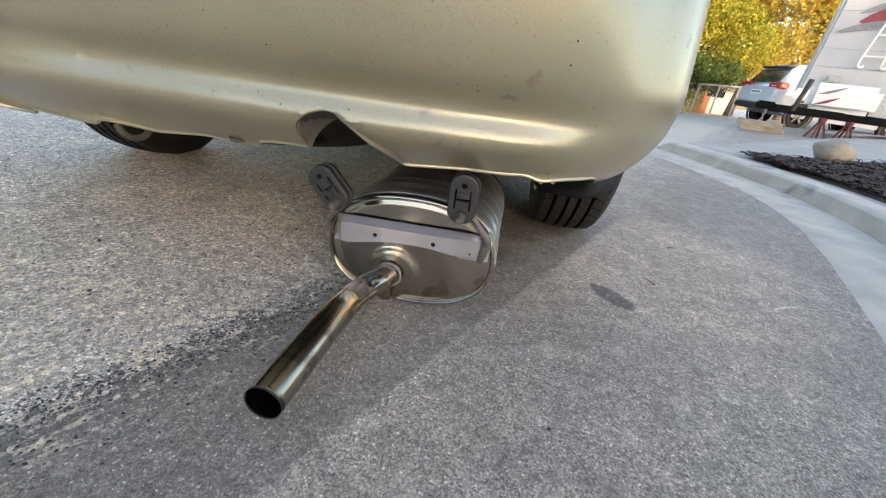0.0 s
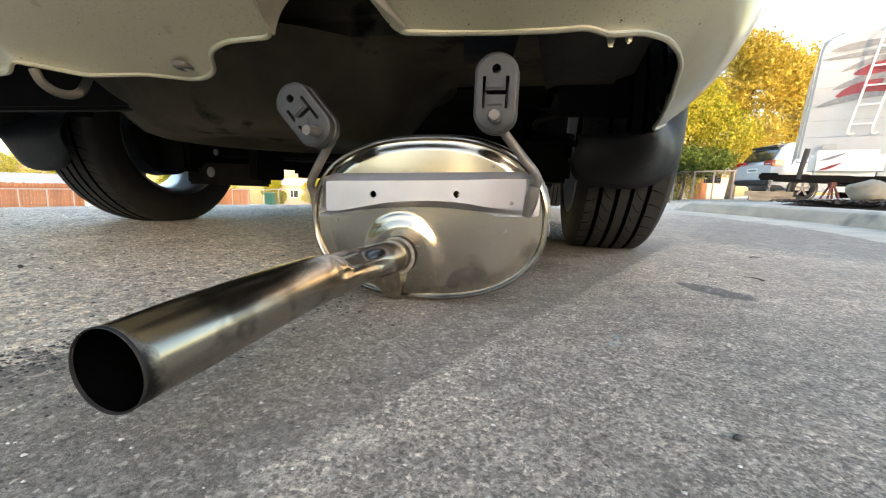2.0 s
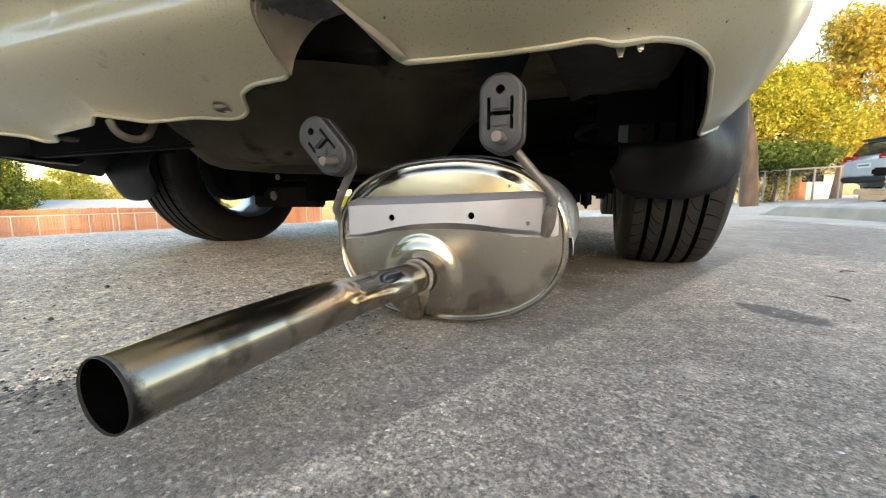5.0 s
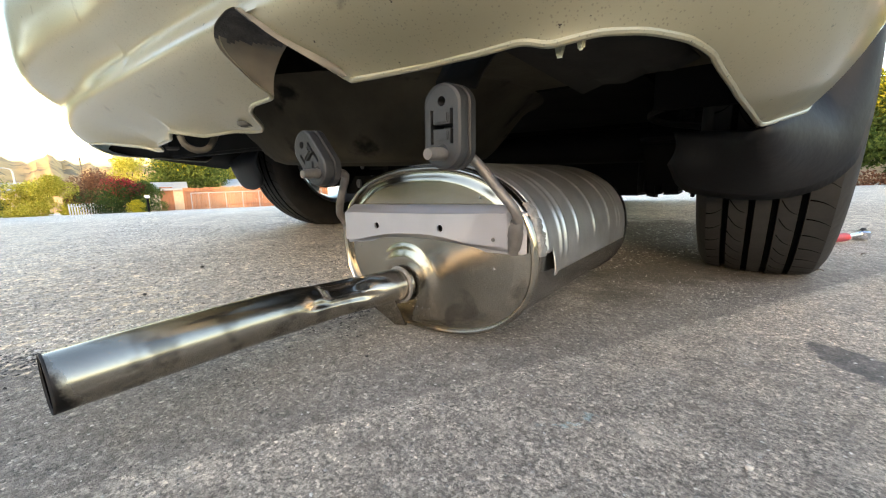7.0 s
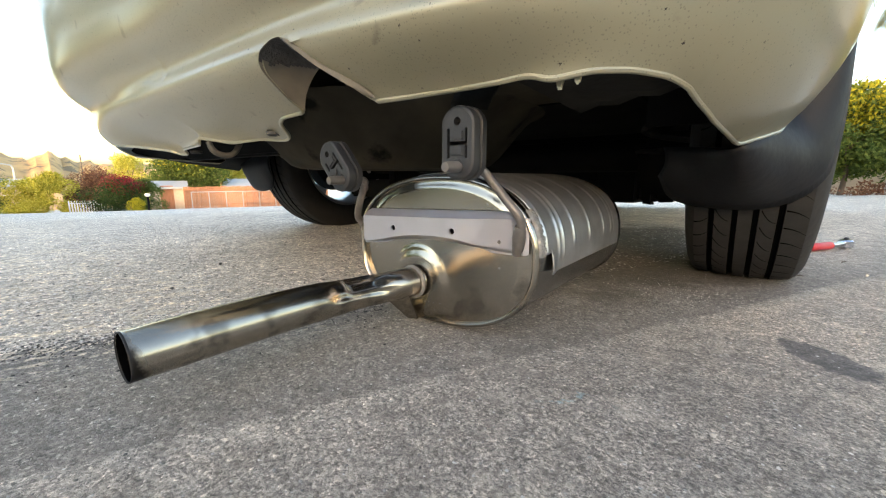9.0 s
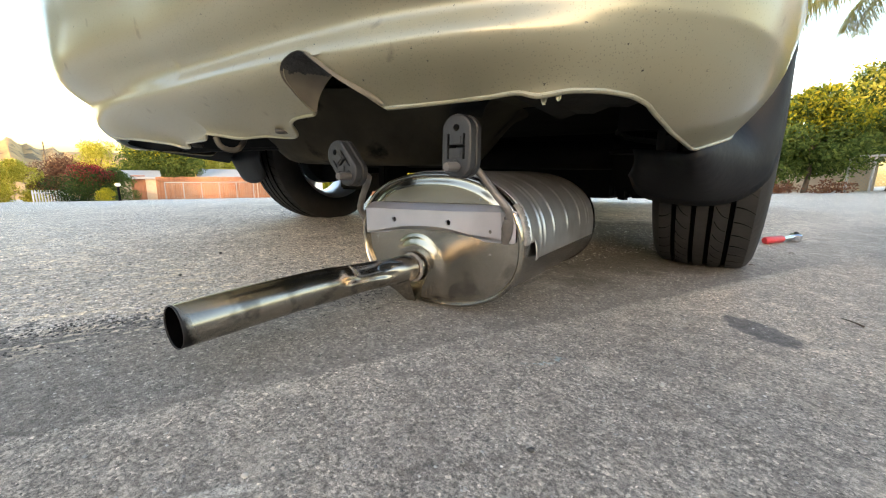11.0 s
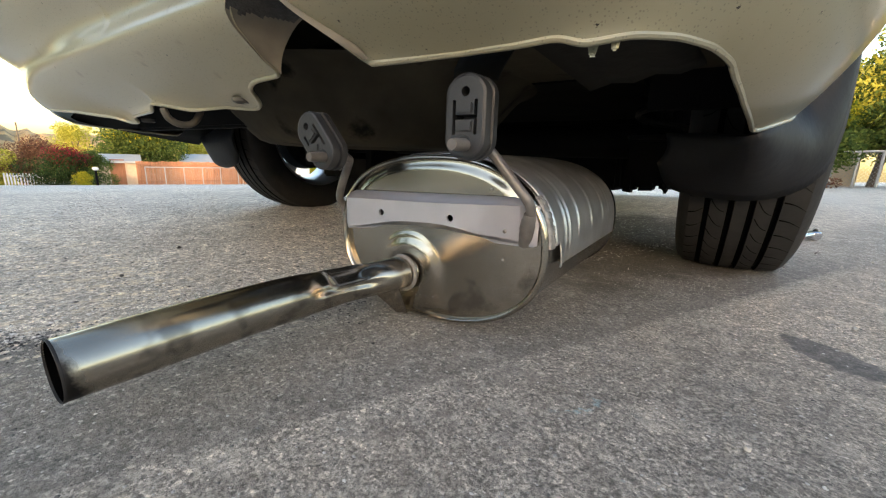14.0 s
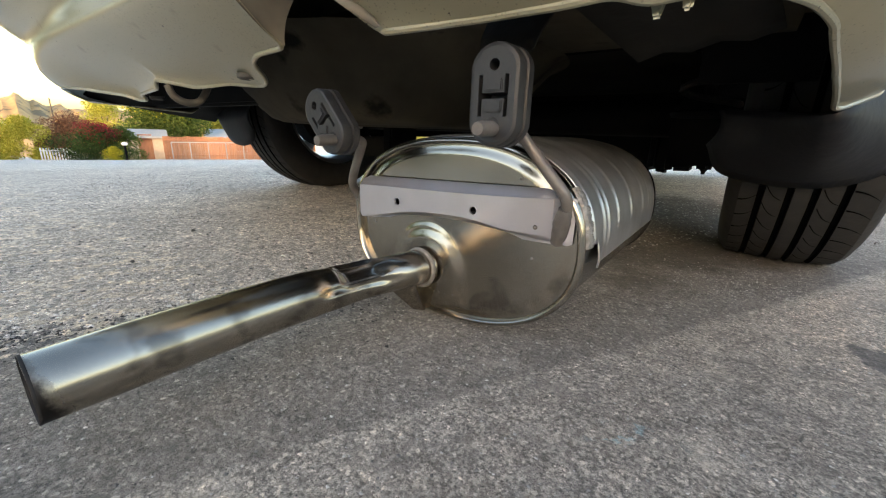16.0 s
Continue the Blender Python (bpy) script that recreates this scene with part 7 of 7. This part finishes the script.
for k in range(4):
    a = math.pi / 4 + math.pi / 2 * k
    bm = bmesh.new()
    sweep(bm, [(0.17 * math.cos(a), 0.17 * math.sin(a), 0.0), (0.03 * math.cos(a), 0.03 * math.sin(a), 0.34)], 0.018, 6)
    part("leg", bm, RUST, js)
bm = bmesh.new()
box(bm, (-0.05, -0.05, 0.33), (0.05, 0.05, 0.40), 0.01)
part("saddle", bm, RUST, js)
copy_thing(js, pose(*(rvm @ Vector((0.95, -0.72, 0))), 0, 0, 30))
TIMBER = mat("weathered_timber", (0.34, 0.28, 0.21), 0.85, 0, (0.22, 0.18, 0.13), 10, stretch=(0.5, 4, 4))
for (u, w_, zz, ln, tn) in ((-0.45, -1.05, 0.0, 0.42, 8), (-0.10, -1.0, 0.0, 0.34, -5), (-0.36, -1.05, 0.10, 0.75, 4)):
    blk = thing("timber_block", "weathered timber block stacked under a trailer tongue", "timber block", "timber blocks", at=tuple(rvm @ Vector((u, w_, zz))), turn=tn - 28)
    bm = bmesh.new()
    box(bm, (-ln / 2, -0.07, 0), (ln / 2, 0.07, 0.098), 0.008)
    part("block", bm, TIMBER, blk)

# ---- small things near the muffler ----
wr = thing("ratchet_wrench", "chrome ratchet wrench with a red grip on the asphalt", "wrench", at=(0.600, 1.185, 0), turn=58)
CHROME = mat("chrome", (0.70, 0.71, 0.74), 0.12, 1.0)
REDGRIP = mat("red_rubber_grip", (0.50, 0.035, 0.04), 0.45)
bm = bmesh.new()
sweep(bm, [(-0.09, 0, 0.015), (-0.083, 0, 0.015), (-0.05, 0, 0.015), (-0.015, 0, 0.015), (0.0, 0, 0.015), (0.004, 0, 0.015)], [0.008, 0.0120, 0.0112, 0.0120, 0.0112, 0.007], 16)
part("grip", bm, REDGRIP, wr, "red rubber grip")
bm = bmesh.new()
sweep(bm, [(0.003, 0, 0.015), (0.03, 0.0, 0.016), (0.062, 0.0, 0.018)], [0.0075, 0.0068, 0.0078], 12)
part("shank", bm, CHROME, wr, "chrome shank")
bm = bmesh.new()
lathe(bm, [(0.003, 0.0001), (0.003, 0.014), (0.007, 0.0175), (0.024, 0.0175), (0.028, 0.013), (0.028, 0.0001)], 24, 'Z', (0.078, 0, 0))
part("head", bm, CHROME, wr, "chrome ratchet head")
bm = bmesh.new()
box(bm, (0.071, -0.005, 0.027), (0.085, 0.005, 0.035), 0.002)
part("lever", bm, TRIM, wr)

DARKSTONE = mat("dark_pebble", (0.07, 0.065, 0.06), 0.8, 0, (0.03, 0.03, 0.03), 60)
PALESTONE = mat("pale_pebble", (0.50, 0.47, 0.42), 0.85, 0, (0.36, 0.33, 0.29), 60)
rng = random.Random(12)
for (x, y, s_, m) in ((0.3285, -0.203, 0.0034, DARKSTONE), (0.172, -0.350, 0.0030, PALESTONE), (0.40, -0.03, 0.003, PALESTONE), (0.54, 0.35, 0.004, PALESTONE), (-0.45, -0.15, 0.004, DARKSTONE), (-0.6, 0.0, 0.0045, DARKSTONE), (0.62, 0.82, 0.004, PALESTONE), (0.70, 0.95, 0.004, PALESTONE)):
    bm = bmesh.new()
    bmesh.ops.create_icosphere(bm, subdivisions=2, radius=1.0)
    for v in bm.verts:
        v.co *= 1 + 0.3 * noise.noise(v.co * 1.5 + Vector((x * 50, 0, 0)))
        v.co = Vector((v.co.x * s_ * 0.7, v.co.y * s_ * rng.uniform(0.85, 0.9), v.co.z * s_ * 0.7))
    ob = finish("pebble", bm, m)
    ob.matrix_basis = pose(x, y, s_ * 0.45, 0, 0, rng.random() * 180)
    tagged(ob, "small dark pebble on the asphalt" if m == DARKSTONE else "small pale pebble on the asphalt", "pebble", "pebbles on the asphalt")
# aggregate standing proud of the worn asphalt, and loose grit


def aggregate(name, label, category, material, count, seed, spread, size, rise):
    """Low faceted stones: five corners round an off-centre top."""
    r = np.random.RandomState(seed)
    x, y = spread(r, count)
    sz = size[0] + (size[1] - size[0]) * r.rand(count) ** 2.2
    turn = r.rand(count) * 6.283
    k = np.arange(5)
    a = turn[:, None] + 6.283 * (k[None, :] + 0.35 * (r.rand(count, 5) - 0.5)) / 5
    rad = sz[:, None] * (0.65 + 0.6 * r.rand(count, 5))
    base = np.stack([x[:, None] + rad * np.cos(a), y[:, None] + 0.85 * rad * np.sin(a), np.full((count, 5), -0.0004)], 2)
    tops = np.stack([x + sz * 0.4 * (r.rand(count) - 0.5), y + sz * 0.4 * (r.rand(count) - 0.5), sz * (rise[0] + (rise[1] - rise[0]) * r.rand(count))], 1)
    v = np.concatenate([base, tops[:, None, :]], 1).reshape(-1, 3)
    o = 6 * np.arange(count)[:, None, None]
    f = (np.array([[0, 1, 5], [1, 2, 5], [2, 3, 5], [3, 4, 5], [4, 0, 5]])[None] + o).reshape(-1, 3)
    me = bpy.data.meshes.new(name)
    me.from_pydata(v.tolist(), [], f.tolist())
    me.materials.append(material)
    tagged(new(name, me), label, category, kind="stuff")


def stone_tones(name, stops):
    m = bpy.data.materials.new(name)
    m.use_nodes = True
    nt = m.node_tree
    b = nt.nodes["Principled BSDF"]
    ge = nt.nodes.new("ShaderNodeNewGeometry")
    rp = nt.nodes.new("ShaderNodeValToRGB")
    for n, (pos, v) in enumerate(stops):
        e = rp.color_ramp.elements[n] if n < 2 else rp.color_ramp.elements.new(pos)
        e.position = pos
        e.color = (v, v * 0.955, v * 0.885, 1)
    nt.links.new(ge.outputs["Random Per Island"], rp.inputs["Fac"])
    nt.links.new(rp.outputs["Color"], b.inputs["Base Color"])
    b.inputs["Roughness"].default_value = 0.85
    return m


def near_ground(r, n):
    return 0.12 + 1.15 * (r.rand(n) - 0.5) * (1 + 1.6 * r.rand(n)), -0.62 + 1.55 * r.rand(n) ** 1.25


def older_ground(r, n):
    """The rougher asphalt on the far side of the sealant strip."""
    across, along = -0.09 - 1.7 * r.rand(n) ** 1.3, -0.7 + 2.1 * r.rand(n)
    return 0.89 * across + 0.454 * along, -0.454 * across + 0.89 * along


def old_edge(r, n):
    """Along the chipped side of the sealant strip."""
    across, along = -0.085 + 0.022 * r.randn(n) + 0.05 * np.maximum(0, r.randn(n)) * (r.rand(n) < 0.5), -0.75 + 0.75 * r.rand(n)
    return 0.89 * across + 0.454 * along, -0.454 * across + 0.89 * along


def behind_muffler(r, n):
    return 0.34 + 0.07 * r.randn(n), 0.42 + 0.05 * r.randn(n)


aggregate("aggregate", "fine mixed grey stones of the worn asphalt", "aggregate", stone_tones("aggregate_stone", ((0.0, 0.07), (1.0, 0.72), (0.30, 0.20), (0.72, 0.43), (0.93, 0.56))), 30000, 41, near_ground, (0.0006, 0.0030), (0.12, 0.42))
aggregate("coarse_aggregate", "coarse pale stones of the older asphalt", "aggregate", stone_tones("old_aggregate_stone", ((0.0, 0.05), (1.0, 0.80), (0.28, 0.16), (0.60, 0.50), (0.90, 0.66))), 22000, 44, older_ground, (0.0014, 0.0050), (0.15, 0.45))
aggregate("sealant_crumbs", "black tar-coated stones along the sealant strip", "aggregate", stone_tones("tar_coated_stone", ((0.0, 0.02), (1.0, 0.35), (0.80, 0.05))), 3000, 42, old_edge, (0.0012, 0.0040), (0.20, 0.50))
aggregate("grit", "loose fine pale grit on the asphalt", "grit", PALESTONE, 420, 43, behind_muffler, (0.0006, 0.0024), (0.4, 0.9))
# twigs
for (x, y, ln, a) in ((0.62, 0.33, 0.035, 2.2), (0.50, 0.72, 0.012, 0.2), (0.74, 0.62, 0.03, 0.4), (0.60, 0.97, 0.02, 1.0)):
    bm = bmesh.new()
    sweep(bm, spline([(0, 0, 0.0022), (ln * 0.4, ln * 0.06, 0.004), (ln, -ln * 0.05, 0.002)], 4), [0.0016 - 0.0009 * i / 8 for i in range(9)], 6)
    ob = finish("twig", bm, BARK)
    ob.matrix_basis = pose(x, y, 0, 0, 0, math.degrees(a))
    tagged(ob, "thin dark twig on the asphalt", "twig", "twigs on the asphalt")
